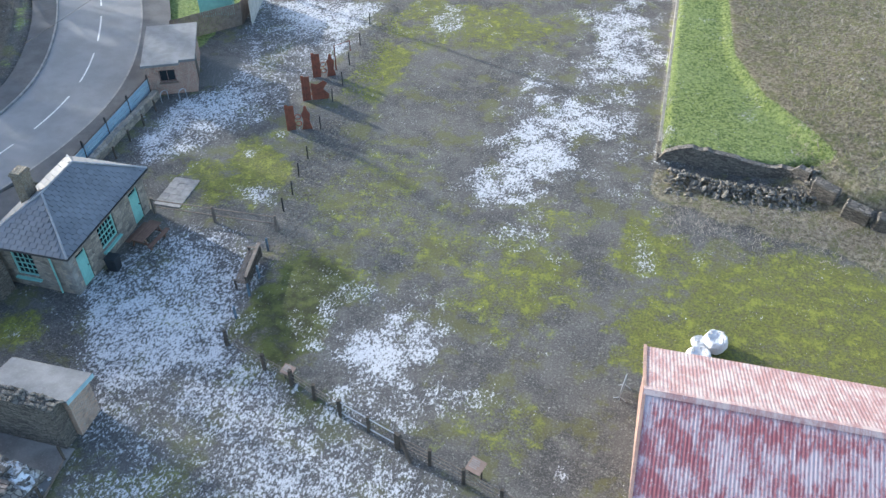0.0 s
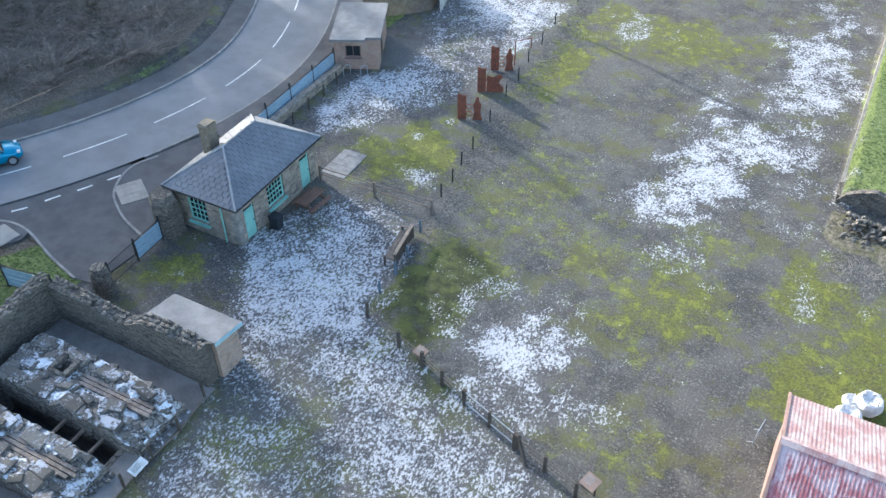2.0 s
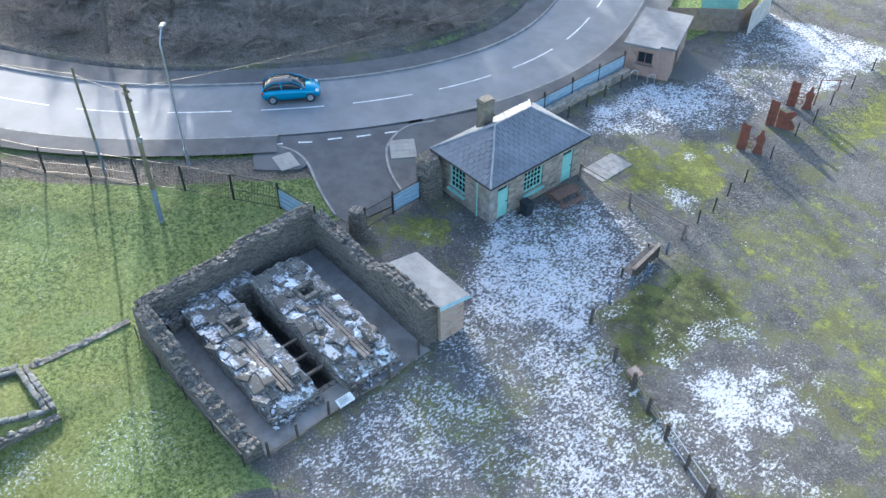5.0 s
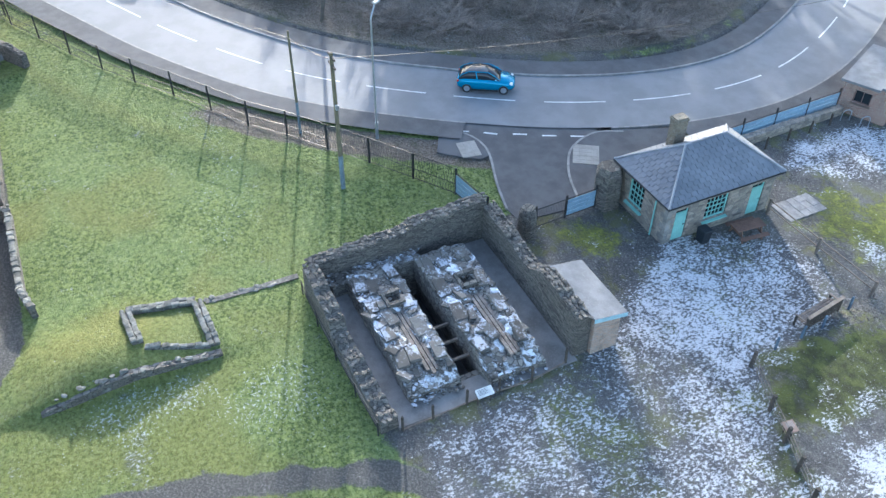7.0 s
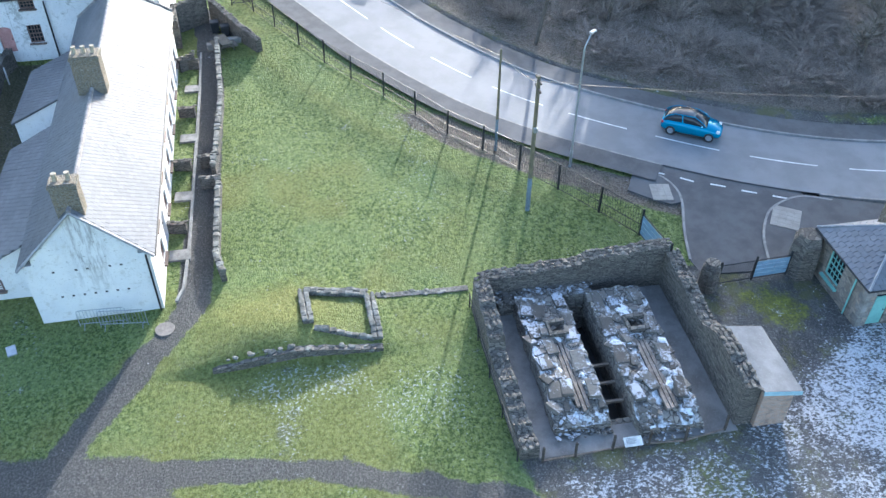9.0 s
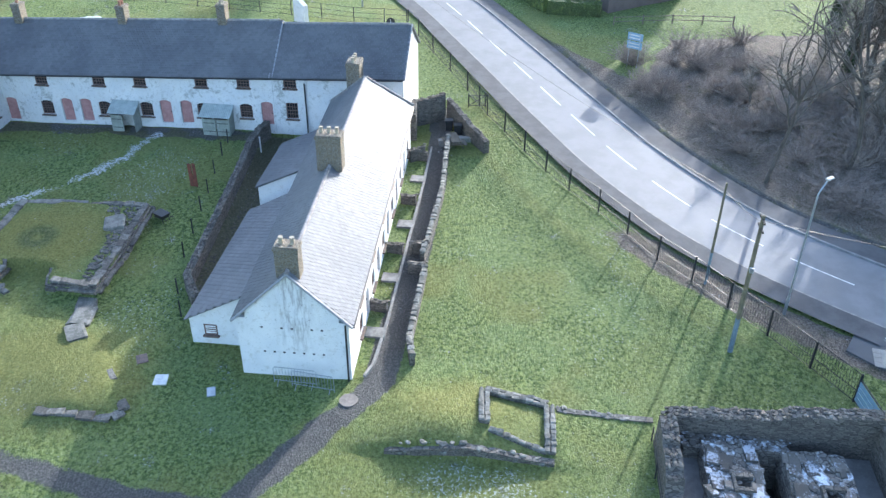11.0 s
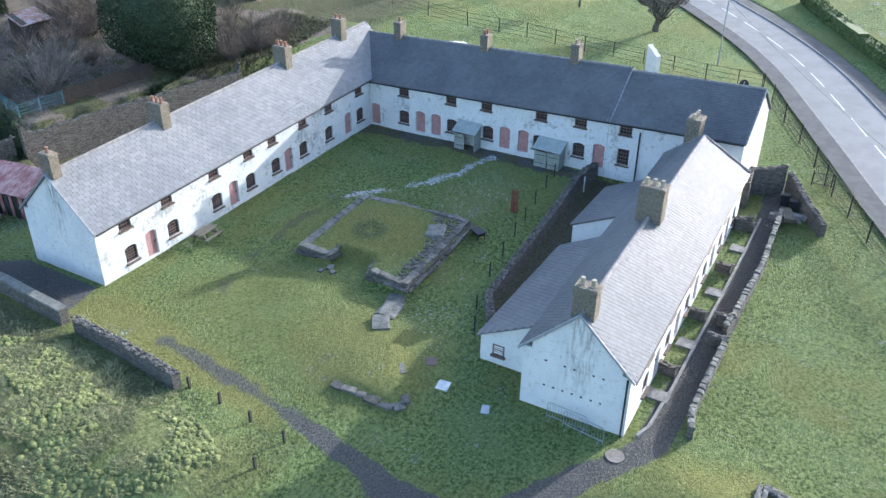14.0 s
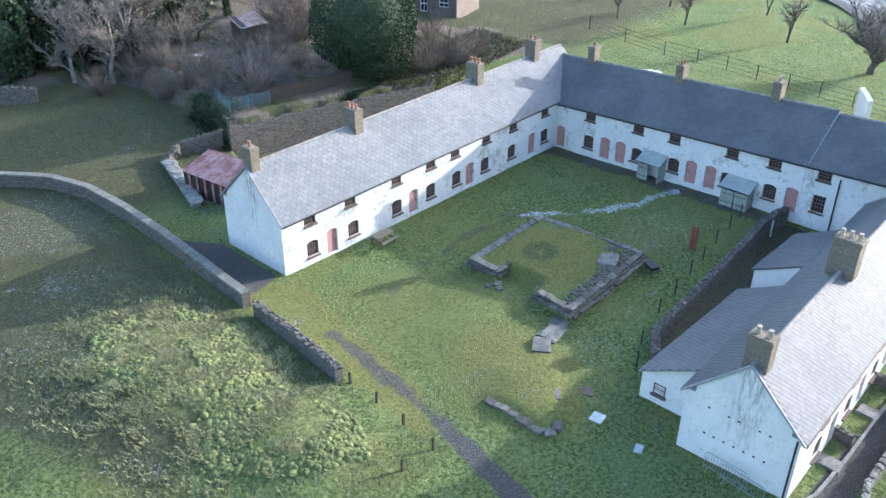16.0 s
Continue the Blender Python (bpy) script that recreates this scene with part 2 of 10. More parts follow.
# ---- helpers for meshes ----
def part(name, bm, material, parent=None, label=""):
    """Links a bmesh as one mesh object, with box-projected coordinates in metres."""
    me = bpy.data.meshes.new(name)
    bm.normal_update()
    uv = bm.loops.layers.uv.new("uv")
    for f in bm.faces:
        ax = max(range(3), key=lambda k: abs(f.normal[k]))
        for lp in f.loops:
            c = lp.vert.co
            lp[uv].uv = (c.y, c.z) if ax == 0 else (c.x, c.z) if ax == 1 else (c.x, c.y)
    bm.to_mesh(me)
    bm.free()
    me.materials.append(material)
    ob = new(name, me)
    if parent:
        ob.parent = parent
    if label:
        tagged(ob, label)
    return ob


def thing(name, label, category, at=(0, 0, 0), turn=0.0, group="", kind=""):
    e = new(name)
    e.matrix_world = pose(*at, 0, 0, turn)
    return tagged(e, label, category, group, kind)


def place(name, mesh, m, parent=None):
    """Another object on shared mesh data."""
    ob = new(name, mesh)
    ob.matrix_basis = m
    if parent:
        ob.parent = parent
    return ob


def box(bm, x0, x1, y0, y1, z0, z1, m=None, bevel=0.0):
    v = [bm.verts.new(Vector(c)) for c in ((x0, y0, z0), (x1, y0, z0), (x1, y1, z0), (x0, y1, z0), (x0, y0, z1), (x1, y0, z1), (x1, y1, z1), (x0, y1, z1))]
    fs = [bm.faces.new([v[i] for i in q]) for q in ((3, 2, 1, 0), (4, 5, 6, 7), (0, 1, 5, 4), (1, 2, 6, 5), (2, 3, 7, 6), (3, 0, 4, 7))]
    if bevel:
        es = list({e for f in fs for e in f.edges})
        r = bmesh.ops.bevel(bm, geom=es, offset=bevel, segments=1, affect="EDGES")
        v = list({x for f in r["faces"] for x in f.verts} | {x for x in v if x.is_valid})
    if m is not None:
        for x in v:
            x.co = m @ x.co
    return v


def prism(bm, ring, z0, z1, top=None):
    """An upright prism on a ring of plan points, the top ring may differ."""
    top = top or ring
    a = [bm.verts.new((x, y, z0)) for x, y in ring]
    b = [bm.verts.new((x, y, z1)) for x, y in top]
    n = len(ring)
    bm.faces.new(a[::-1]), bm.faces.new(b)
    for i in range(n):
        bm.faces.new((a[i], a[(i + 1) % n], b[(i + 1) % n], b[i]))
    return a + b


def hull(bm, quads):
    """Faces from lists of corner points."""
    for q in quads:
        bm.faces.new([bm.verts.new(p) for p in q])


def tube(bm, pts, r, sides=6, r1=None, cap=True):
    """A round bar along points, tapering from r to r1."""
    pts = [Vector(p) for p in pts]
    r1 = r if r1 is None else r1
    rings = []
    for i, p in enumerate(pts):
        d = (pts[min(i + 1, len(pts) - 1)] - pts[max(i - 1, 0)]).normalized()
        u = d.orthogonal().normalized()
        w = d.cross(u)
        k = r + (r1 - r) * i / max(1, len(pts) - 1)
        rings.append([bm.verts.new(p + k * (math.cos(a) * u + math.sin(a) * w)) for a in (2 * math.pi * j / sides for j in range(sides))])
    for a, b in zip(rings, rings[1:]):
        for j in range(sides):
            bm.faces.new((a[j], a[(j + 1) % sides], b[(j + 1) % sides], b[j]))
    if cap:
        bm.faces.new(rings[0][::-1]), bm.faces.new(rings[-1])
    return [v for ring in rings for v in ring]


def pierced(bm, length, height, thick, holes, top=None, flip=False):
    """A wall along +x, its face at y = 0 and its back at y = thick, with real openings; top(u) gives the height along it."""
    us = sorted({0.0, length, *(u for h in holes for u in h[:2])})
    vs = sorted({0.0, height, *(v for h in holes for v in h[2:])})
    put = {}

    def vert(i, j, k):
        if (i, j, k) not in put:
            z = vs[j]
            if top and j == len(vs) - 1:
                z = top(us[i])
            put[i, j, k] = bm.verts.new((us[i], thick if k else 0.0, z))
        return put[i, j, k]

    def solid(i, j):
        if not (0 <= i < len(us) - 1 and 0 <= j < len(vs) - 1):
            return False
        u, v = (us[i] + us[i + 1]) / 2, (vs[j] + vs[j + 1]) / 2
        return not any(h[0] < u < h[1] and h[2] < v < h[3] for h in holes)

    for i in range(len(us) - 1):
        for j in range(len(vs) - 1):
            if not solid(i, j):
                continue
            bm.faces.new((vert(i, j, 0), vert(i + 1, j, 0), vert(i + 1, j + 1, 0), vert(i, j + 1, 0)))
            bm.faces.new((vert(i, j, 1), vert(i, j + 1, 1), vert(i + 1, j + 1, 1), vert(i + 1, j, 1)))
            for di, dj, q in ((-1, 0, ((i, j), (i, j + 1))), (1, 0, ((i + 1, j + 1), (i + 1, j))), (0, -1, ((i + 1, j), (i, j))), (0, 1, ((i, j + 1), (i + 1, j + 1)))):
                if not solid(i + di, j + dj):
                    (a, b), (c, d) = q
                    bm.faces.new((vert(a, b, 0), vert(c, d, 0), vert(c, d, 1), vert(a, b, 1)))


def clamp(v, lo=0.0, hi=1.0):
    return min(hi, max(lo, v))


# ---- the lie of the land ----
ROAD = [(-172, -96), (-150, -64), (-131, -41), (-115, -26.2), (-104, -16.9), (-94.4, -10.4), (-81, -3.5), (-67, 3.4), (-58.2, 8.1), (-50.5, 13.8), (-44.5, 21.1), (-40.0, 28.7), (-37.6, 36.3), (-37.5, 43.5), (-40.1, 51.0), (-45.0, 59.0), (-53, 68), (-66, 79), (-90, 95)]


def smooth_line(pts, per=8):
    """A smooth line through plan points."""
    out = []
    for i in range(len(pts) - 1):
        p = [Vector(pts[max(0, min(len(pts) - 1, i + k))]) for k in (-1, 0, 1, 2)]
        for s in range(per):
            t = s / per
            out.append(0.5 * (2 * p[1] + (p[2] - p[0]) * t + (2 * p[0] - 5 * p[1] + 4 * p[2] - p[3]) * t**2 + (3 * p[1] - p[0] - 3 * p[2] + p[3]) * t**3))
    return out + [Vector(pts[-1])]


CENTRE = smooth_line(ROAD)
C_NP = np.array([(p.x, p.y) for p in CENTRE])


def road_offset(x, y):
    """Signed distance from the road's middle: plus on the wooded side. Arrays."""
    x, y = np.asarray(x, float), np.asarray(y, float)
    best, sign = np.full(x.shape, 1e9), np.ones(x.shape)
    for a, b in zip(C_NP[:-1], C_NP[1:]):
        d = b - a
        t = np.clip(((x - a[0]) * d[0] + (y - a[1]) * d[1]) / (d @ d), 0, 1)
        px, py = a[0] + t * d[0], a[1] + t * d[1]
        dist = np.hypot(x - px, y - py)
        near = dist < best
        best = np.where(near, dist, best)
        sign = np.where(near, np.sign(d[0] * (y - a[1]) - d[1] * (x - a[0])), sign)
    return best * sign


@functools.lru_cache(maxsize=None)
def lattice(seed):
    return np.random.RandomState(seed).rand(97, 97)


def vnoise(x, y, cell, seed):
    """Smooth value noise on a lattice, 0 to 1."""
    r = lattice(seed)
    gx, gy = np.asarray(x) / cell, np.asarray(y) / cell
    ix, iy = np.floor(gx).astype(int), np.floor(gy).astype(int)
    fx, fy = gx - ix, gy - iy
    fx, fy = fx * fx * (3 - 2 * fx), fy * fy * (3 - 2 * fy)
    g = lambda i, j: r[i % 97, j % 97]
    return (g(ix, iy) * (1 - fx) + g(ix + 1, iy) * fx) * (1 - fy) + (g(ix, iy + 1) * (1 - fx) + g(ix + 1, iy + 1) * fx) * fy


def fnoise(x, y, cell, seed):
    return 0.5 * vnoise(x, y, cell, seed) + 0.3 * vnoise(x, y, cell / 2.3, seed + 1) + 0.2 * vnoise(x, y, cell / 5.1, seed + 2)


def sst(v, lo, hi):
    t = np.clip((v - lo) / (hi - lo), 0, 1)
    return t * t * (3 - 2 * t)


def inside(x, y, ring, soft):
    """1 inside a ring of plan points, falling to 0 over soft metres either side of its edge."""
    x, y = np.asarray(x, float), np.asarray(y, float)
    isin, dist = np.zeros(x.shape, bool), np.full(x.shape, 1e9)
    for (ax, ay), (bx, by) in zip(ring, ring[1:] + ring[:1]):
        cut = (ay > y) != (by > y)
        with np.errstate(divide="ignore", invalid="ignore"):
            isin ^= cut & (x < (bx - ax) * (y - ay) / (by - ay if by != ay else 1e-9) + ax)
        dx, dy = bx - ax, by - ay
        t = np.clip(((x - ax) * dx + (y - ay) * dy) / (dx * dx + dy * dy), 0, 1)
        dist = np.minimum(dist, np.hypot(x - ax - t * dx, y - ay - t * dy))
    return sst(np.where(isin, dist, -dist), -soft, soft)


def bump(x, y, cx, cy, rx, ry, turn=0.0):
    c, s = math.cos(radians(turn)), math.sin(radians(turn))
    u, v = ((x - cx) * c + (y - cy) * s) / rx, (-(x - cx) * s + (y - cy) * c) / ry
    return np.exp(-(u * u + v * v))


UPPER_LAWN = [(2.2, 44.6), (9.3, 44.3), (12.2, 45.6), (10.4, 48.6), (8.3, 51.5), (6.4, 57), (6.0, 66), (6, 85), (2.4, 85), (2.3, 66)]
SCRUB_BANK = [(9.6, 44.0), (13.0, 42.0), (40, 36), (60, 60), (40, 90), (6, 90), (5.2, 66), (5.6, 57), (7.6, 51.0), (9.8, 48.0), (11.6, 45.3)]


GARDEN = [(-41.4, -73), (-39.9, -64.4), (-46, -63.1), (-52, -61.6), (-61, -59.4), (-80, -56), (-80, -110), (-46, -100)]
PLATFORM = [(-38.5, -33.9), (-47.1, -34.3), (-47.7, -25.0), (-37.9, -24.5), (-38.1, -27.9), (-40.0, -28.4), (-40.0, -31.3), (-38.5, -31.2)]
GREEN_MOUND = [(-35.5, -32.5), (-36.6, -28.0), (-34.8, -24.6), (-33.0, -21.9), (-30.0, -19.6), (-29.0, -19.2), (-28.7, -23.3), (-29.0, -27.5), (-31.0, -31.5)]


def height(x, y):
    """The ground's height on plan. Arrays or numbers."""
    x, y = np.asarray(x, float), np.asarray(y, float)
    z = 0.024 * np.maximum(0, -33 - np.maximum(x, -140))
    z = z + 0.02 * np.clip(y + 42, 0, 25) * np.clip((-45 - x) / 15, 0, 1) * (1 - sst(y, -15, -9)) * sst(x, -88, -76)
    z = z + np.maximum(1.05 * inside(x, y, UPPER_LAWN, 0.12), inside(x, y, SCRUB_BANK, 0.7) * (1.2 + 1.6 * bump(x, y, 20, 54, 9, 10)))
    off = road_offset(x, y)
    z = z + np.where(off > 0, np.clip((off - 6.0) * 0.05, 0, 2.5), 0.0)                # wooded bank beyond the road
    z = z - (0.22 + 0.2 * sst(-x, 80, 90)) * sst(off, -3.5, -3.1) * sst(-off, -5.6, -5.25)                              # bed of the road and pavement
    z = z - 0.25 * inside(x, y, [(-40.4, 20.5), (-36.6, 29.0), (-34.6, 34), (-31.8, 34), (-30.9, 25), (-31.0, 20.1), (-32.1, 19.9), (-34.4, 20.5), (-37.0, 21.4), (-38.5, 21.6)], 0.2)
    z = z + 0.16 * np.exp(-(((off + 9.6) / 1.2) ** 2)) * sst(-x, 34, 38) * sst(x, -72, -62)        # low grass bank along the fence
    z = z + 1.0 * bump(x, y, -30.0, -2.4, 2.6, 3.8) * sst(-x, 28.2, 28.55)                  # low mound held by the small ruin's wall
    z = z - 0.75 * inside(x, y, [(-40, -18.9), (-57.2, -20.6), (-59.9, -20.4), (-59.9, -14.3), (-40, -14.3)], 0.3) * np.clip((-38 - x) / 20, 0, 1)
    z = z + 0.72 * inside(x, y, PLATFORM, 0.2) + 0.12 * inside(x, y, GREEN_MOUND, 2.2) + 0.2 * inside(x, y, GREEN_MOUND, 0.5) * sst(y, -25.5, -21.5)               # grassed platform, mound before it
    z = z + 0.35 * bump(x, y, -43.3, -30.2, 3.2, 3.2) - 0.15 * bump(x, y, -42.6, -30.4, 0.7, 0.7) + 0.45 * bump(x, y, -31.0, -22.6, 3.8, 3.2) + 0.25 * bump(x, y, -34.5, -28, 5, 5)
    z = z + 1.5 * bump(x, y, -17.0, -38, 6.5, 8) + 0.9 * bump(x, y, -19.5, -28, 3.6, 5)     # bracken mound
    z = z + 0.8 * sst(y, -58, -80) * sst(x, -20, -34) + 2.0 * inside(x, y, GARDEN, 0.25)
    z = z + 0.35 * bump(x, y, 9, 40.5, 6, 2.2)                                              # foot of the rubble
    z = z + 0.4 * np.clip((-10.5 - x) / 6.3, 0, 1) * inside(x, y, [(-17.4, 32), (-17.0, 25.4), (-13.5, 22.3), (-9, 20.5), (-9, 33)], 0.9)  # mossy bank falling to the yard
    z = z - 1.1 * inside(x, y, [(-31.5, -50.2), (-59.5, -51), (-60.5, -59.4), (-52, -61.5), (-46, -63.0), (-40.2, -64.2)], 0.3)                 # yard dug in behind the terrace
    z = z - 1.75 * inside(x, y, [(-29.75, 11.25), (-22.2, 11.25), (-22.2, 13.1), (-29.75, 13.1)], 0.15)            # ash pit
    lumps = 0.10 * (fnoise(x, y, 3.0, 5) - 0.5) + 0.05 * (vnoise(x, y, 0.8, 9) - 0.5)
    hard = np.clip(sst(x, -21, -17), 0, 1) * sst(y, 10, 16)
    return z + lumps * (1 - 0.6 * hard)




def axis_of(lo, hi, fine, far):
    """Grid lines, close together where the camera looks and wider towards the horizon."""
    mid = np.arange(lo, hi + fine / 2, fine)
    out = np.cumsum(fine * 1.13 ** np.arange(1, 70))
    out = out[out < far]
    return np.r_[lo - out[::-1], mid, hi + out]


gx, gy = axis_of(-72, 18, 0.3, 900), axis_of(-58, 70, 0.3, 900)
gx = np.r_[gx[gx < -126], np.arange(-125.5, -72.3, 0.55), gx[gx >= -72.1]]
X, Y = np.meshgrid(gx, gy, indexing="ij")
Z = height(X, Y)
OFF = road_offset(X, Y)


def hz(x, y):
    """The ground's height at a spot, from the sheet itself."""
    i, j = int(np.clip(np.searchsorted(gx, x) - 1, 0, len(gx) - 2)), int(np.clip(np.searchsorted(gy, y) - 1, 0, len(gy) - 2))
    u, v = (x - gx[i]) / (gx[i + 1] - gx[i]), (y - gy[j]) / (gy[j + 1] - gy[j])
    return float((Z[i, j] * (1 - u) + Z[i + 1, j] * u) * (1 - v) + (Z[i, j + 1] * (1 - u) + Z[i + 1, j + 1] * u) * v)



# what lies on the ground: shares of each cover
n1, n2, n3 = fnoise(X, Y, 6.0, 21), fnoise(X, Y, 2.5, 31), fnoise(X, Y, 1.2, 41)
jx, jy = X + 1.6 * (fnoise(X, Y, 3.0, 51) - 0.5), Y + 1.6 * (fnoise(X, Y, 3.0, 61) - 0.5)
YARD = [(-31, 7.6), (-20.6, 7.4), (-17.2, 8.6), (-9, 10), (2, 12), (30, 12), (30, 44), (2.1, 44.5), (2.2, 90), (-31, 90), (-32, 36), (-31.8, 18)]
yard = inside(jx, jy, YARD, 0.5)
lawn = (1 - yard) * np.where(OFF > -4.2, 0.0, 1.0)
lawn = np.maximum(lawn, inside(X, Y, UPPER_LAWN, 0.3))
east = inside(jx, jy, [(1.5, 27), (5, 35.5), (9, 38.5), (18, 36), (40, 30), (40, 12), (14, 20)], 1.2)
moss = 0.75 * sst(n2 + 0.5 * east, 0.5, 0.75) * east
for cx, cy, rx, ry, k in ((-22, 37.6, 3.3, 3.0, 0.95), (-14.6, 27.0, 2.9, 4.6, 1.0), (-17.8, 52.5, 2.0, 5.0, 0.85), (-4.6, 31, 3.4, 4.0, 0.65), (1.8, 36, 2.6, 3.0, 0.8),
                          (3, 30, 2.6, 4, 0.85), (8, 33, 5, 3.5, 0.8), (-12, 60, 8, 4, 0.7), (-3, 38, 3, 2, 0.5), (-8.5, 34, 4, 5, 0.45), (-14, 37, 3.2, 5, 0.45), (-4, 22.5, 3.0, 1.6, 0.5), (-12.2, 22.0, 1.6, 1.2, 0.7), (-17, 15.5, 3.2, 1.6, 0.6), (-28.2, 22.3, 1.8, 1.2, 0.8)):
    moss = np.maximum(moss, k * sst(bump(jx, jy, cx, cy, rx * 1.15, ry * 1.15) + 1.0 * (n3 - 0.5) + 0.8 * (n2 - 0.5), 0.15, 0.85))
frost = 0.57 * inside(jx, jy, [(-26.6, 27.0), (-24.4, 32.0), (-19.4, 33.0), (-17.6, 30), (-17.4, 24.6), (-8, 20.6), (-2, 18.4), (-1, 8), (-20.0, 8.5), (-20.6, 17), (-23.5, 21.5)], 1.0)
frost = np.maximum(frost, 0.6 * inside(jx, jy, [(-32, 60), (-20.5, 62), (-21.6, 49.8), (-23, 44), (-25, 41), (-28.4, 36.6), (-30.4, 39.2), (-30, 44.5), (-27.6, 47), (-28, 51)], 0.9))
frost = frost * (0.62 + 0.5 * sst(n1, 0.32, 0.64)) * (0.68 + 0.55 * n2) * (0.8 + 0.32 * sst(Y, 15, 25))
for cx, cy, rx, ry, turn, k in ((-5.2, 44.5, 3.0, 8.0, -14, 0.98), (-1.4, 57, 2.8, 13, 0, 0.85), (-10.0, 26.0, 3.6, 3.0, 30, 0.98), (-6.6, 23.6, 2.6, 1.6, 0, 0.6), (-9.5, 22.3, 2.0, 1.2, 0, 0.6), (-10.9, 26.2, 1.3, 1.1, 0, 0.98), (-20.3, 35.8, 1.4, 0.9, 0, 0.8),
                                (-27.5, 41.6, 1.5, 1.2, 0, 0.95), (-21.4, 27.0, 3.4, 4.0, 0, 0.75), (-20.5, 18.5, 3.0, 3.0, 0, 0.55), (1.8, 35.0, 0.8, 2.2, 0, 0.55), (-22.3, 56, 1.8, 3, 0, 0.9), (-0.4, 20.9, 0.35, 0.9, 20, 1.0), (-8, 55.5, 3.5, 2, 0, 0.35), (-15, 60, 1.5, 2.5, 0, 0.6)):
    frost = np.maximum(frost, 0.9 * k * sst(bump(jx, jy, cx, cy, rx * 1.2, ry * 1.2, turn) + 1.3 * (n3 - 0.5) + 0.9 * (n2 - 0.5), 0.0, 1.15))
fall = bump(jx, jy, -24.5, 4, 3.0, 3.2, 30) * 0.6                                     # frost on turf that lies in shade
for cx, cy, rx, ry, k in ((-26.6, -1.8, 1.7, 5.0, 0.75), (-25.3, 3.8, 2.6, 3.2, 0.7), (-37, -22, 2.5, 3.0, 0.55), (-52, -27, 7, 3.5, 0.6), (-38, 5, 5, 2.5, 0.4), (-56, -36, 6, 3, 0.4), (-36, -20.5, 6, 1.2, 0.5), (-22, -62, 8, 8, 0.6), (-18, -51, 5, 5, 0.5), (-46, 6.5, 8, 1.4, 0.5), (-33, -55.5, 4, 4, 0.7), (-14, -43, 5, 8, 0.5)):
    fall = np.maximum(fall, k * sst(bump(jx, jy, cx, cy, rx, ry) + 0.6 * (n3 - 0.5), 0.25, 0.8))


def along(line, half, soft, wob=0.35):
    """A strip along plan points."""
    d = np.full(X.shape, 1e9)
    for (ax, ay), (bx, by) in zip(line, line[1:]):
        dx, dy = bx - ax, by - ay
        t = np.clip(((X - ax) * dx + (Y - ay) * dy) / (dx * dx + dy * dy), 0, 1)
        d = np.minimum(d, np.hypot(X - ax - t * dx, Y - ay - t * dy))
    return 1 - sst(d + wob * (n3 - 0.5) * 2, half - soft, half + soft)


track = along([(-26.8, -34.6), (-26.6, -31.0), (-26.1, -27.0), (-25.2, -22.0), (-24.6, -19.0), (-23.9, -14), (-22.9, -7.5), (-21.9, -1), (-19.2, 6.5), (-15, 11)], 0.62, 0.42, 0.45) * (0.6 + 0.4 * sst(Y, -26, -17))
track = np.maximum(track, along([(-23.6, -12.5), (-26.5, -10.8), (-29.5, -9.0), (-33.0, -6.8)], 0.75, 0.35))
track = np.maximum(track, along([(-33.0, -6.9), (-41, -6.7), (-52, -6.5), (-61.5, -6.9), (-66, -7.6)], 0.85, 0.15, 0.12))
track = np.maximum(track, inside(X, Y, [(-24.8, -19.5), (-23.0, -17.5), (-21.5, -7.0), (-24.0, -8.5), (-24.6, -12.5)], 0.6) * 0.9)
track = np.maximum(track, 0.9 * inside(jx, jy, [(-31.6, 50.3), (-27.9, 50.3), (-26.6, 47.0), (-29.5, 46.1)], 0.3))
track = np.maximum(track, 0.9 * inside(X, Y, [(-28.9, -42.7), (-24.9, -41.5), (-25.8, -54), (-28.9, -49.5)], 0.4))
track = np.maximum(track, 0.8 * inside(X, Y, [(-59.9, -42.6), (-57.8, -42.6), (-57.9, -21), (-59.9, -20)], 0.35) * sst(n2, 0.35, 0.6))
bare = 0.58 * along([(-32.2, -35.0), (-33, -35.6), (-36, -36.6), (-39.7, -36.9), (-43.6, -37.1), (-46.5, -36.6), (-48.2, -35.8)], 0.5, 0.45, 0.8)
bare = np.maximum(bare, along([(-47, -34.8), (-52, -31.8), (-57.8, -29.4)], 0.01, 0.02, 0.0))
stones_way = 0.9 * along([(-47.6, -36.0), (-49.8, -33.7), (-52.0, -32.0), (-54.6, -30.6), (-58.6, -29.4)], 0.4, 0.35, 0.8)
bare = np.maximum(bare, 0.95 * inside(jx, jy, [(-59.9, -42.6), (-58.3, -42.6), (-58.4, -21), (-59.9, -20)], 0.3))
pen = inside(X, Y, [(-37.8, -18.5), (-40, -19.6), (-46, -20.1), (-57, -20.8), (-59.9, -20.5), (-59.9, -14.1), (-37.8, -14.1)], 0.15)
rough = np.maximum(inside(jx, jy, SCRUB_BANK, 0.7) * (1 - inside(X, Y, UPPER_LAWN, 0.4)), sst(OFF, 5.2, 6.6))
rough = np.maximum(rough, inside(jx, jy, [(1.8, 43.6), (12, 43), (18, 38), (18, 35.5), (10.5, 38.6), (6, 39.4), (2.2, 41)], 0.7))
rough = np.maximum(rough, inside(jx, jy, [(-41.4, -73), (-40.2, -64.9), (-46, -63.6), (-62, -60), (-78, -57), (-80, -66), (-70, -80), (-78, -110), (-46, -100)], 0.4) * 0.6)
bracken = sst(bump(X, Y, -18.3, -37.5, 4.0, 6.0, 15) + 0.7 * (n3 - 0.5), 0.3, 0.6)
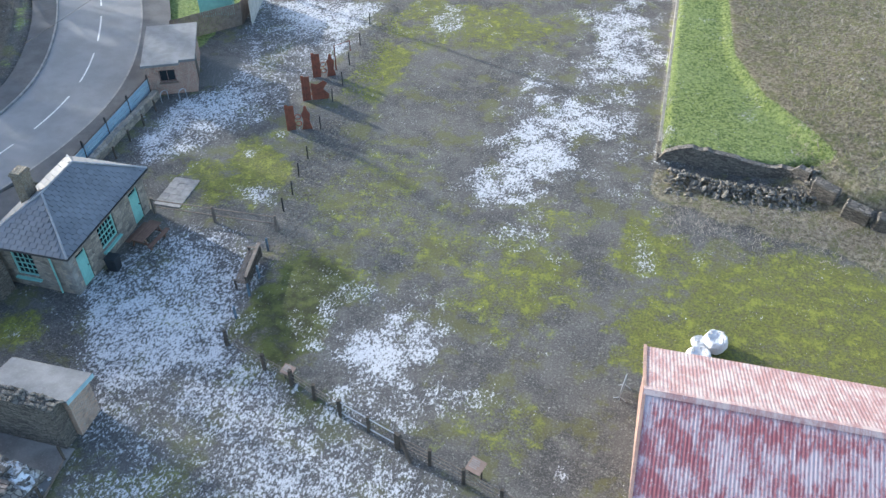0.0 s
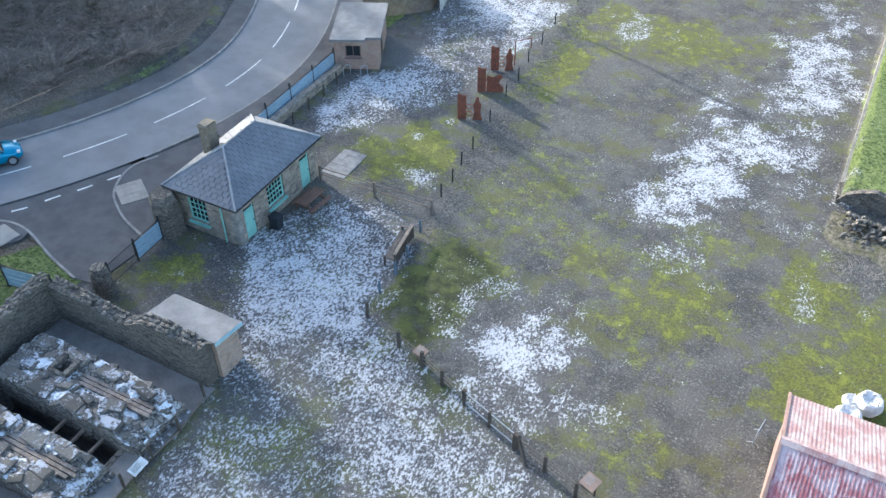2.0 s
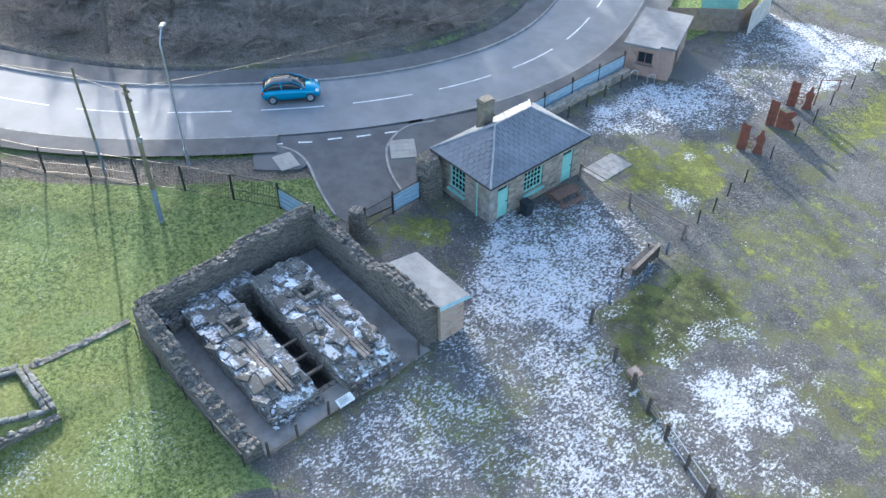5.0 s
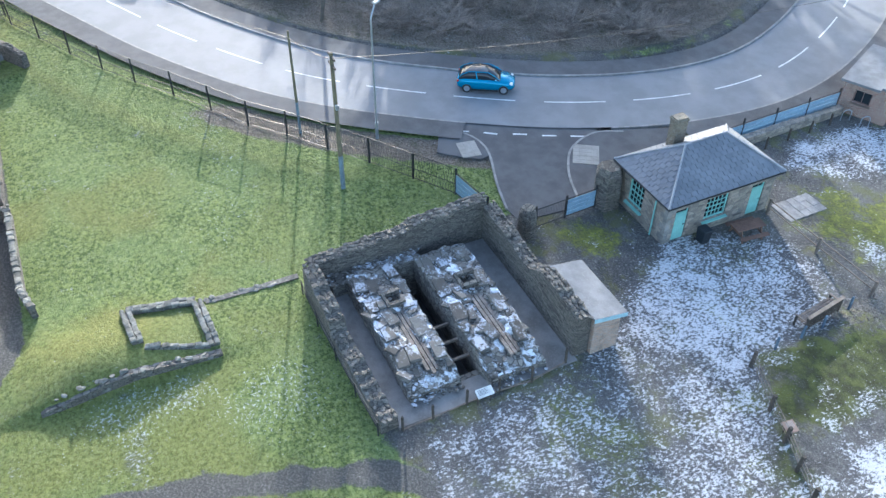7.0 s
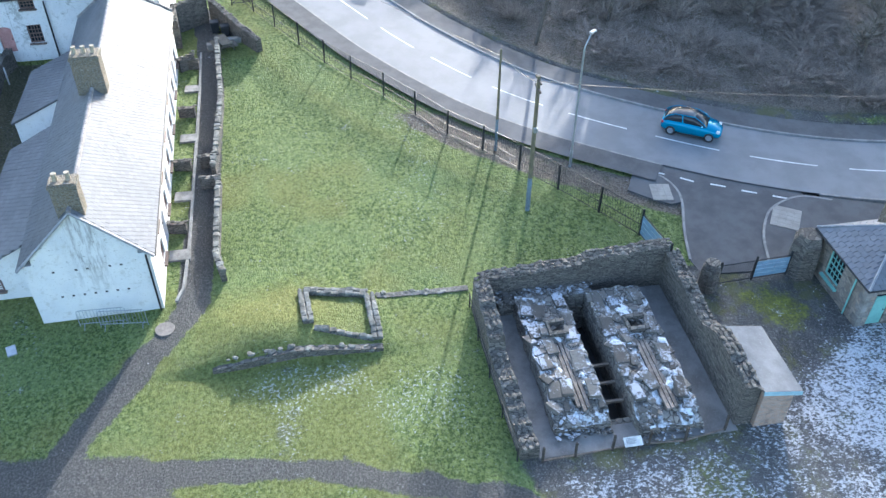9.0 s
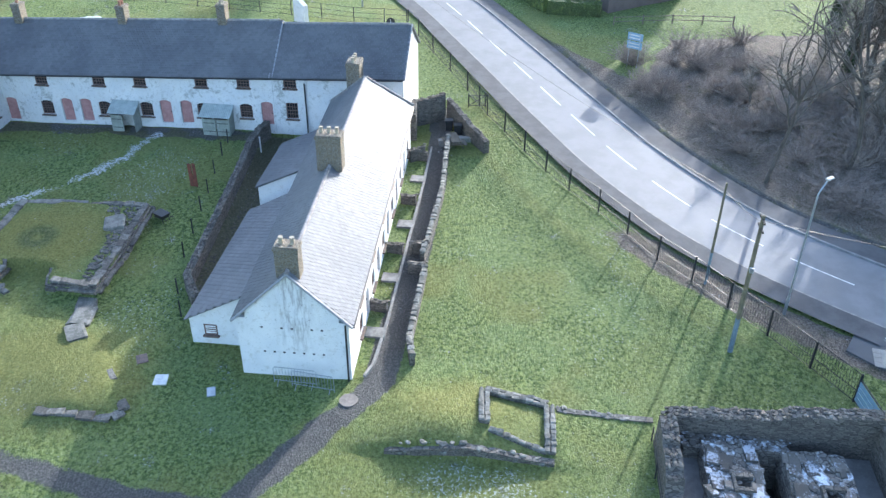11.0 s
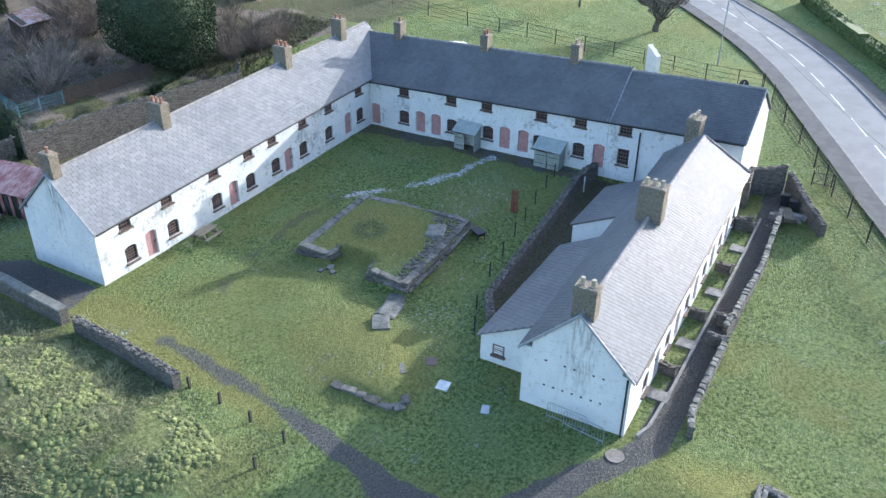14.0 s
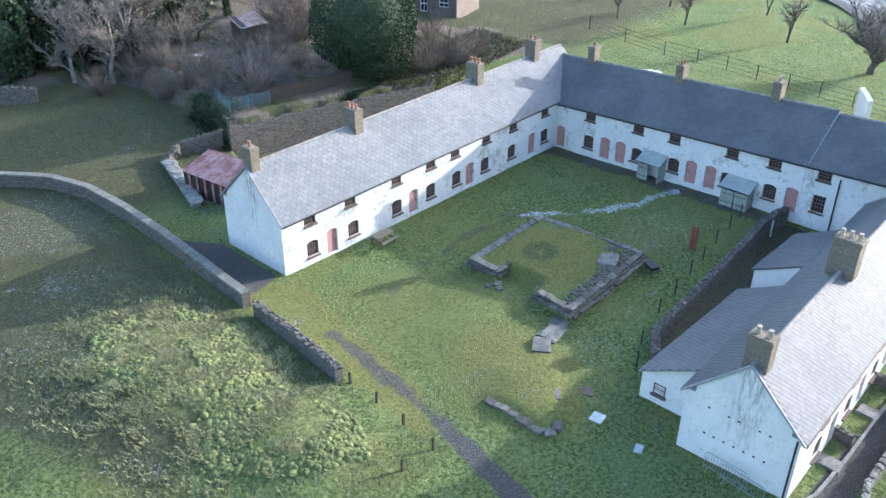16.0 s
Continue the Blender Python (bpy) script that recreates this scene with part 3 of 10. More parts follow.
bracken = np.maximum(bracken, 0.8 * sst(bump(X, Y, -20, -27, 2.6, 4) + 0.5 * (n3 - 0.5), 0.35, 0.7))
# dull: drab fields, and the mossy bank's shade painted as darker moss
dull = sst(-Y, 56, 62) + 1.0 * inside(jx, jy, [(-17.8, 33), (-17.4, 25.4), (-13.8, 22.0), (-9.5, 20.5), (-12.6, 30)], 0.8) + inside(jx, jy, [(-12, -30), (-23.6, -31), (-25.4, -55), (-22, -75), (0, -70)], 1.5) * (1 - bracken)
plot = inside(jx, jy, [(-74.5, 9.0), (-76.2, 10.5), (-84, 13.5), (-86, 30), (-140, 60), (-230, 0), (-230, -110), (-165, -100), (-140, -60), (-115, -28), (-94, -8), (-82, 2.5)], 1.0) * sst(OFF, 5.2, 5.7)
rough, lawn = rough * (1 - plot), np.maximum(lawn, plot)
wood = (1 - plot) * (X < -28) * (Y > -12)
verge = np.exp(-(((OFF - 6.0) / 0.9) ** 2)) * sst(Y, 22, 36) * (1 - plot)
lawn, rough = np.maximum(lawn, verge * (0.42 + 0.8 * (n3 - 0.5))), rough * (1 - verge)
litter = wood * sst(OFF, 5.3, 6.6) * (1 - 0.9 * verge)
litter = np.maximum(litter, sst(-OFF, 4.95, 5.1) * sst(OFF, -8.2, -6.9) * sst(X, -52, -47) * (Y < 22) * (X < -33) * (0.45 + 0.9 * n3))
back = inside(jx, jy, [(-41.4, -73), (-40.2, -64.9), (-46, -63.6), (-62, -60), (-78, -57), (-80, -66), (-70, -80), (-78, -112), (-30, -112), (-34, -92), (-40, -84)], 0.6)
rough = rough * (1 - back)
litter = np.maximum(litter, back * sst(n2, 0.36, 0.56))
yellow = 0.9 * inside(jx, jy, [(-25.2, -42.5), (-29.5, -41.5), (-28.5, -33), (-25.5, -24), (-24.2, -24)], 0.7)
# yellower turf; on the mounds it also paints their sunlit tops
for cx, cy, rx, ry, k in ((-31.3, -2.5, 2.6, 4.2, 0.75), (-31.6, -24.2, 4.8, 6.2, 0.9), (-35, -33, 5, 4, 0.5), (-43.0, -30.0, 5.2, 5.2, 1.0), (-25.5, -5.5, 2, 4, 0.4), (-21, -24, 3, 3, 0.5)):
    yellow = np.maximum(yellow, k * sst(bump(jx, jy, cx, cy, rx, ry) + 0.5 * (n3 - 0.5), 0.2, 0.8))

# the bank's sunlit crest, painted as a faint yellow strip
yellow = np.maximum(yellow, 0.3 * np.exp(-(((OFF + 9.6) / 0.7) ** 2)) * sst(-X, 35, 40) * sst(X, -66, -60))
yellow = np.maximum(yellow, 0.5 * sst(n1, 0.45, 0.66) * sst(-Y, -14, 0))
yellow = np.maximum(yellow, 0.6 * inside(jx, jy, [(-27, -24), (-28.5, -19.5), (-33, -20), (-37, -26), (-37, -34), (-33, -38), (-28, -35)], 1.6) * (0.6 + 0.8 * (n2 - 0.3)))
ring = np.exp(-(((np.hypot(X + 42.6, Y + 30.6) - 0.75) / 0.5) ** 2))
yellow, dull = yellow * (1 - 0.9 * ring), np.clip(dull + 0.7 * ring, 0, 1)

nx, ny = X.shape
me = bpy.data.meshes.new("ground")
idx = np.arange(nx * ny).reshape(nx, ny)
quads = np.stack([idx[:-1, :-1], idx[1:, :-1], idx[1:, 1:], idx[:-1, 1:]], -1).reshape(-1, 4)
me.from_pydata(np.stack([X, Y, Z], -1).reshape(-1, 3).tolist(), [], quads.tolist())
me.polygons.foreach_set("use_smooth", np.ones(len(me.polygons), bool))
for name, layers in (("cover_a", (lawn, frost, moss, track)), ("cover_b", (rough, fall, bracken, dull)), ("cover_c", (bare + pen, stones_way, yellow, litter))):
    at = me.color_attributes.new(name, "FLOAT_COLOR", "POINT")
    at.data.foreach_set("color", np.clip(np.stack(layers, -1), 0, 1).astype(np.float32).ravel())


def ground_mat():
    n = Nodes("ground_cover")
    co = n.world_co()

    def cover(name):
        a = n.add("ShaderNodeVertexColor", layer_name=name)
        s = n.add("ShaderNodeSeparateColor")
        n.link(a.outputs["Color"], s.inputs[0])
        return (*s.outputs[:3], a.outputs["Alpha"])

    grass_w, frost_w, moss_w, track_w = cover("cover_a")
    rough_w, fall_w, bracken_w, dull_w = cover("cover_b")
    bare_w, way_w, yellow_w, litter_w = cover("cover_c")
    big, mid, fine, grit = n.noise(0.25, 5, 0.6, co), n.noise(1.3, 6, 0.65, co), n.noise(7, 6, 0.7, co), n.noise(30, 4, 0.7, co)
    peb = n.voronoi(12, "F1", "Color", co)
    pebs = n.add("ShaderNodeSeparateColor")
    n.link(peb, pebs.inputs[0])
    # damp grey gravel: smooth tone, brown and olive stains, fine grit and a few pale stones
    blot = n.noise(0.7, 6, 0.7, co)
    gravel = n.mix(n.step(big, 0.36, 0.64), (0.056, 0.057, 0.058), (0.108, 0.106, 0.101))
    gravel = n.mix(n.math("MULTIPLY", n.step(blot, 0.46, 0.66), 0.75), gravel, (0.138, 0.135, 0.128))
    gravel = n.mix(n.math("MULTIPLY", n.step(n.noise(0.45, 5, 0.65, co), 0.54, 0.66), 0.6), gravel, (0.055, 0.054, 0.052))
    gravel = n.mix(n.math("MULTIPLY", n.step(n.noise(11, 6, 0.85, co), 0.48, 0.62), 0.6), gravel, (0.25, 0.247, 0.238))
    gravel = n.mix(n.math("MULTIPLY", n.step(n.noise(9, 6, 0.85, co), 0.52, 0.62), 0.65), gravel, (0.040, 0.040, 0.040))
    gravel = n.mix(n.math("MULTIPLY", n.step(pebs.outputs[0], 0.88, 0.98), 0.4), gravel, (0.29, 0.285, 0.27))
    gravel = n.mix(n.math("MULTIPLY", n.step(n.noise(0.4, 5, 0.7, co), 0.50, 0.62), 0.6), gravel, (0.130, 0.134, 0.046))
    mossy = n.mix(n.step(fine, 0.34, 0.66), (0.082, 0.090, 0.026), (0.19, 0.205, 0.045))
    mossy = n.mix(n.math("MULTIPLY", n.step(mid, 0.50, 0.66), 0.6), mossy, (0.30, 0.33, 0.055))
    mossy = n.mix(n.math("MULTIPLY", n.step(n.noise(2.1, 5, 0.7, co), 0.52, 0.66), 0.6), mossy, (0.105, 0.10, 0.062))
    mossy = n.mix(n.math("MULTIPLY", n.step(n.noise(9, 6, 0.85, co), 0.5, 0.64), 0.5), mossy, (0.05, 0.055, 0.02))
    # dull moss is darkened to carry the shade on the bank
    mossy = n.mix(n.math("MULTIPLY", dull_w, 0.92), mossy, n.mix(n.step(mid, 0.4, 0.62), (0.030, 0.035, 0.016), (0.080, 0.098, 0.027)))
    edge = n.math("ADD", moss_w, n.math("ADD", n.math("MULTIPLY", n.math("SUBTRACT", fine, 0.5), 0.8), n.math("MULTIPLY", n.math("SUBTRACT", mid, 0.5), 1.4)))
    c = n.mix(n.math("MULTIPLY", n.step(edge, 0.2, 0.85), 0.92), gravel, mossy)
    # turf: blades in clumps, worn and yellowed in places, the yellow partly sunlit tone
    tuft = n.noise(4.2, 7, 0.78, co)
    turf = n.mix(n.step(tuft, 0.39, 0.61), (0.063, 0.110, 0.030), (0.28, 0.352, 0.112))
    turf = n.mix(n.math("MULTIPLY", n.step(big, 0.45, 0.65), 0.5), turf, (0.23, 0.31, 0.12))
    turf = n.mix(n.math("MULTIPLY", n.step(mid, 0.58, 0.78), 0.55), turf, (0.275, 0.305, 0.165))
    turf = n.mix(n.math("MULTIPLY", n.step(n.noise(5.0, 6, 0.8, co), 0.51, 0.59), 0.65), turf, (0.36, 0.43, 0.20))
    turf = n.mix(n.math("MULTIPLY", n.step(n.noise(6.0, 6, 0.8, n.world_co()), 0.53, 0.61), 0.65), turf, (0.03, 0.05, 0.014))
    turf = n.mix(n.math("MULTIPLY", yellow_w, 0.82), turf, n.mix(n.step(fine, 0.35, 0.65), (0.18, 0.175, 0.05), (0.34, 0.33, 0.11)))
    turf = n.mix(n.math("MULTIPLY", dull_w, 0.85), turf, n.mix(n.step(tuft, 0.35, 0.65), (0.062, 0.066, 0.036), (0.155, 0.145, 0.085)))
    turf = n.mix(n.math("MULTIPLY", bracken_w, 0.8), turf, n.mix(n.step(tuft, 0.35, 0.65), (0.16, 0.185, 0.06), (0.42, 0.43, 0.20)))
    g_edge = n.math("ADD", grass_w, n.math("MULTIPLY", n.math("SUBTRACT", fine, 0.5), 0.7))
    c = n.mix(n.step(g_edge, 0.35, 0.65), c, turf)
    scrub = n.mix(n.step(tuft, 0.36, 0.64), (0.095, 0.085, 0.062), (0.37, 0.335, 0.25))
    scrub = n.mix(n.math("MULTIPLY", n.step(mid, 0.46, 0.62), 0.65), scrub, (0.15, 0.165, 0.06))
    c = n.mix(n.step(n.math("ADD", rough_w, n.math("MULTIPLY", n.math("SUBTRACT", fine, 0.5), 0.8)), 0.35, 0.65), c, scrub)
    leaves = n.mix(n.step(n.noise(8, 6, 0.85, co), 0.42, 0.60), (0.115, 0.098, 0.082), (0.32, 0.275, 0.23))
    leaves = n.mix(n.math("MULTIPLY", n.step(mid, 0.5, 0.66), 0.55), leaves, (0.075, 0.082, 0.04))
    leaves = n.mix(n.math("MULTIPLY", n.step(pebs.outputs[1], 0.84, 0.95), 0.6), leaves, (0.33, 0.28, 0.22))
    c = n.mix(n.step(n.math("ADD", litter_w, n.math("MULTIPLY", n.math("SUBTRACT", fine, 0.5), 0.9)), 0.35, 0.65), c, leaves)
    earth = n.mix(n.step(fine, 0.4, 0.65), (0.095, 0.085, 0.062), (0.19, 0.17, 0.135))
    c = n.mix(n.math("MULTIPLY", n.step(n.math("ADD", bare_w, n.math("MULTIPLY", n.math("SUBTRACT", fine, 0.5), 1.0)), 0.4, 0.7), 0.85), c, earth)
    ash = n.mix(n.step(n.noise(10, 6, 0.85, co), 0.44, 0.62), (0.10, 0.10, 0.097), (0.22, 0.215, 0.205))
    c = n.mix(n.step(n.math("ADD", track_w, n.math("MULTIPLY", n.math("SUBTRACT", fine, 0.5), 0.8)), 0.35, 0.65), c, ash)
    # thin frozen snow: small flecks between the stones, closing up where it lies thick
    warp = n.add("ShaderNodeMix", data_type="VECTOR")
    warp.inputs[0].default_value = 0.12
    wob = n.add("ShaderNodeTexNoise")
    wob.inputs["Scale"].default_value = 2.5
    n.link(co, wob.inputs["Vector"])
    n.link(co, warp.inputs[4])
    n.link(wob.outputs["Color"], warp.inputs[5])
    fleck = n.noise(8.5, 5, 0.66, warp.outputs[1], (1.25, 0.8, 1.0))
    spk = n.math("ADD", n.math("MULTIPLY", fleck, 0.74), n.math("MULTIPLY", n.noise(1.1, 5, 0.7, co), 0.26))
    damp = n.step(n.math("ADD", frost_w, n.math("MULTIPLY", n.math("SUBTRACT", mid, 0.5), 0.8)), 0.2, 0.6)
    c = n.mix(n.math("MULTIPLY", damp, 0.4), c, (0.085, 0.088, 0.096))
    lay = n.step(n.math("ADD", n.math("MULTIPLY", frost_w, 0.26), spk), 0.61, 0.735)
    c = n.mix(n.math("MULTIPLY", lay, 0.86), c, n.mix(n.step(grit, 0.4, 0.7), (0.52, 0.545, 0.59), (0.74, 0.76, 0.79)))
    thin = n.step(n.math("ADD", n.math("MULTIPLY", fall_w, 0.20), n.noise(7.0, 4, 0.7, co)), 0.70, 0.74)
    c = n.mix(n.math("MULTIPLY", thin, 0.75), c, (0.62, 0.67, 0.68))
    white = n.step(n.math("ADD", n.math("MULTIPLY", way_w, 0.21), spk), 0.655, 0.69)
    c = n.mix(n.math("MULTIPLY", white, 0.9), c, (0.74, 0.76, 0.80))
    h = n.math("ADD", n.math("MULTIPLY", n.math("ADD", tuft, n.math("MULTIPLY", fine, 0.5)), n.math("ADD", n.math("MULTIPLY", grass_w, 2.0), 0.4)), n.math("MULTIPLY", grit, 0.25))
    h = n.math("ADD", h, n.math("MULTIPLY", n.math("ADD", bracken_w, rough_w), n.math("MULTIPLY", tuft, 2.5)))
    return n.done(c, 0.9, 0.0, h, 1.0, 0.16, 0.2)


me.materials.append(ground_mat())
ground = tagged(new("ground", me), "rough ground of gravel, moss, turf and patchy thin snow", "ground", kind="structure")


# ---- road and pavement ----
def ribbon(bm, line, a, b, z, z_side=None, step=1):
    """A strip along a plan line between offsets a and b, lying z above the ground's own line."""
    vs = []
    for i in range(0, len(line), step):
        p, q = line[max(i - 1, 0)], line[min(i + 1, len(line) - 1)]
        d = (q - p).normalized()
        w = Vector((-d.y, d.x))
        zz = base_z(line[i])
        vs.append((bm.verts.new((*(line[i] + a * w), zz + z)), bm.verts.new((*(line[i] + b * w), zz + z))))
    for (p, q), (r, s) in zip(vs, vs[1:]):
        bm.faces.new((p, r, s, q) if b < a else (p, q, s, r)[::-1])


def base_z(p):
    return 0.024 * max(0.0, -33 - max(p.x, -140))


bm = bmesh.new()
ribbon(bm, CENTRE, -3.02, 3.26, 0.05)
road = tagged(part("road", bm, TARMAC), "grey tarmac road with dappled light, bending downhill", "road", kind="structure")
bm = bmesh.new()
ribbon(bm, CENTRE, 3.42, 5.2, 0.15)
pavement = tagged(part("pavement", bm, PAVING), "dark tarmac pavement along the road", "pavement", kind="structure")

k1 = int(np.argmin(np.hypot(C_NP[:, 0] + 43.0, C_NP[:, 1] - 22.8)))
bm = bmesh.new()
ribbon(bm, CENTRE[:k1 + 1], -4.95, -3.17, 0.11)
tagged(part("pavement_near", bm, PAVING), "grey tarmac footway between road and fence", "pavement", kind="structure")


k3 = int(np.argmin(np.hypot(C_NP[:, 0] + 37.8, C_NP[:, 1] - 34.2)))
bm = bmesh.new()
ribbon(bm, CENTRE[k3:], -5.3, -3.17, 0.11)
tagged(part("pavement_bend", bm, PAVING), "narrow tarmac footway between kerb and railing", "pavement", kind="structure")


def kerb_line(name, offset, z, first=0, last=len(CENTRE)):
    bm = bmesh.new()
    rings = []
    for i in range(first, last):
        p, q = CENTRE[max(i - 1, 0)], CENTRE[min(i + 1, len(CENTRE) - 1)]
        d = (q - p).normalized()
        w = Vector((-d.y, d.x))
        zz = base_z(CENTRE[i])
        rings.append([bm.verts.new((*(CENTRE[i] + (offset + o) * w), zz + h)) for o, h in ((0, -0.1), (0, z - 0.02), (0.02, z), (0.15, z), (0.17, -0.1))])
    for a, b in zip(rings, rings[1:]):
        for j in range(4):
            bm.faces.new((a[j], b[j], b[j + 1], a[j + 1])[::-1])
    return tagged(part(name, bm, KERB), "weathered concrete kerb edging the road", "kerb", kind="structure")


kerb_line("kerb_far", 3.25, 0.16)
k2 = int(np.argmin(np.hypot(C_NP[:, 0] + 39.3, C_NP[:, 1] - 30.3)))
kerb_line("kerb_near", -3.17, 0.10, 0, k1 + 1)
kerb_line("kerb_near", -3.17, 0.10, k2, len(CENTRE))

# centre dashes: four metres long, two apart
LEN = np.r_[0, np.cumsum(np.hypot(*np.diff(C_NP, axis=0).T))]
marking = thing("road_marking", "white broken centre line painted on the tarmac", "road marking", kind="structure")


S_WOOD = LEN[int(np.argmin(np.hypot(C_NP[:, 0] + 72.0, C_NP[:, 1] - 1.0)))]           # where the wood begins beyond the road


def on_road(s, o):
    s = clamp(s, 0, LEN[-1] - 0.01)
    i = int(np.searchsorted(LEN, s, "right") - 1)
    t = (s - LEN[i]) / (LEN[i + 1] - LEN[i])
    a, b = CENTRE[i], CENTRE[i + 1]
    d = (b - a).normalized()
    return a.lerp(b, t) + o * Vector((-d.y, d.x))


k0 = int(np.argmin(np.hypot(C_NP[:, 0] + 43.9, C_NP[:, 1] - 21.9)))
S0 = LEN[k0] % 6.0
s = S0 + 18
while s < LEN[-1] - 8:
    bm = bmesh.new()
    pts = [on_road(s + 4.1 * i / 6, 0) for i in range(7)]
    for a, b in zip(pts, pts[1:]):
        d = (b - a).normalized()
        w = Vector((-d.y, d.x)) * 0.06
        z0, z1 = base_z(a) + 0.056, base_z(b) + 0.056
        bm.faces.new([bm.verts.new(v) for v in ((*(a - w), z0), (*(b - w), z1), (*(b + w), z1), (*(a + w), z0))])
    part("dash", bm, LINE, marking)
    s += 6.0


# ---- roofs, windows, doors ----
def slates(parent, o, eu, es, n, length, slope, w, h, material, singles=0, keep=None, name="slate", seed=3, thick=0.035):
    """Courses of slates on a slope: the first few as pieces of their own, the others joined."""
    rnd = random.Random(seed)
    if keep is None:
        w = length / round(length / w)
    o, eu, es, n = Vector(o), Vector(eu), Vector(es), Vector(n)
    bm = bmesh.new()
    box(bm, -w / 2 + 0.011, w / 2 - 0.011, 0, h * 1.1, 0, thick)
    one = bpy.data.meshes.new(name)
    bm.to_mesh(one)
    bm.free()
    one.materials.append(material)
    proto = [v.co.copy() for v in one.vertices]
    faces = [tuple(p.vertices) for p in one.polygons]
    basis = Matrix((eu, es, n)).transposed().to_4x4()
    verts, quads, made, row = [], [], 0, 0
    s = 0.0
    while s < slope - h * 0.4:
        u = w / 2 if row % 2 else w
        while u < length:
            if keep is None or keep(u, s + h / 2):
                m = Matrix.Translation(o + eu * u + es * s + n * (0.02 + rnd.uniform(0, 0.008))) @ basis @ Matrix.Rotation(-0.06 - rnd.uniform(0, 0.05), 4, "X") @ Matrix.Rotation(rnd.uniform(-0.02, 0.02), 4, "Z")
                if made < singles:
                    place(name, one, m, parent)
                else:
                    k = len(verts)
                    verts += [tuple(m @ c) for c in proto]
                    quads += [tuple(k + i for i in f) for f in faces]
                made += 1
            u += w
        if keep is None and not row % 2:                       # half slates close every other course at the verge
            for e in (w / 4, length - w / 4):
                m = Matrix.Translation(o + eu * e + es * s + n * 0.024) @ basis @ Matrix.Rotation(-0.055, 4, "X") @ Matrix.Diagonal((0.5, 1, 1, 1))
                k = len(verts)
                verts += [tuple(m @ c) for c in proto]
                quads += [tuple(k + i for i in f) for f in faces]
        s += h
        row += 1
    if verts:
        me = bpy.data.meshes.new("slating")
        me.from_pydata(verts, [], quads)
        me.materials.append(material)
        ob = new("slating", me)
        ob.parent = parent
        tagged(ob, kind="stuff")


def sash_meshes(w, h, cols, rows, frame_mat, bar=0.042, edge=0.08, arch=0.0):
    """Frame with glazing bars, panes and sill for an opening; face at y = 0, into the wall along +y."""
    bm = bmesh.new()
    box(bm, 0, edge, 0, 0.08, 0, h), box(bm, w - edge, w, 0, 0.08, 0, h)
    box(bm, edge, w - edge, 0, 0.08, 0, edge), box(bm, edge, w - edge, 0, 0.08, h - edge, h)
    fr = bpy.data.meshes.new("frame")
    bm.to_mesh(fr), bm.free()
    bm = bmesh.new()
    for i in range(1, cols):
        x = edge + (w - 2 * edge) * i / cols
        box(bm, x - bar / 2, x + bar / 2, 0.02, 0.06, edge, h - edge)
    for j in range(1, rows):
        z = edge + (h - 2 * edge) * j / rows
        b = bar * (2.0 if j == rows // 2 else 1.0)
        box(bm, edge, w - edge, 0.015, 0.055, z - b / 2, z + b / 2)
    bars = bpy.data.meshes.new("glazing_grid")
    bm.to_mesh(bars), bm.free()
    bm = bmesh.new()
    box(bm, edge, w - edge, 0.062, 0.07, edge, h - edge)
    pane = bpy.data.meshes.new("pane")
    bm.to_mesh(pane), bm.free()
    bm = bmesh.new()
    box(bm, -0.08, w + 0.08, -0.16, 0.02, -0.11, -0.01)
    sill = bpy.data.meshes.new("sill")
    bm.to_mesh(sill), bm.free()
    for me, mt in ((fr, frame_mat), (bars, frame_mat), (pane, GLASS), (sill, None)):
        me.materials.append(mt or SILL)
    return fr, bars, pane, sill


def put_window(house, meshes, u, z, inset=0.07):
    fr, bars, pane, sill = meshes
    win = place("window", fr, Matrix.Translation((u, inset, z)), house)
    place("glazing_grid", bars, Matrix(), win)
    place("pane", pane, Matrix(), win)
    place("sill", sill, Matrix.Translation((0, -inset, 0)), win)
    return win


def door_mesh(w, h, planks=5):
    bm = bmesh.new()
    box(bm, 0, w, 0.045, 0.07, 0, h)
    me = bpy.data.meshes.new("door")
    bm.to_mesh(me), bm.free()
    return me


def plank_mesh(w, h, material):
    bm = bmesh.new()
    box(bm, 0.004, w - 0.004, 0.0, 0.043, 0, h)
    me = bpy.data.meshes.new("plank")
    bm.to_mesh(me), bm.free()
    me.materials.append(material)
    return me


def handle_mesh():
    bm = bmesh.new()
    box(bm, -0.02, 0.02, -0.04, 0.0, -0.06, 0.06), box(bm, -0.02, 0.1, -0.06, -0.035, -0.015, 0.015)
    me = bpy.data.meshes.new("handle")
    bm.to_mesh(me), bm.free()
    me.materials.append(STEEL_BLACK)
    return me


HANDLE = handle_mesh()


def shear(bm, k):
    for v in bm.verts:
        v.co.z += k * v.co.x
    return bm


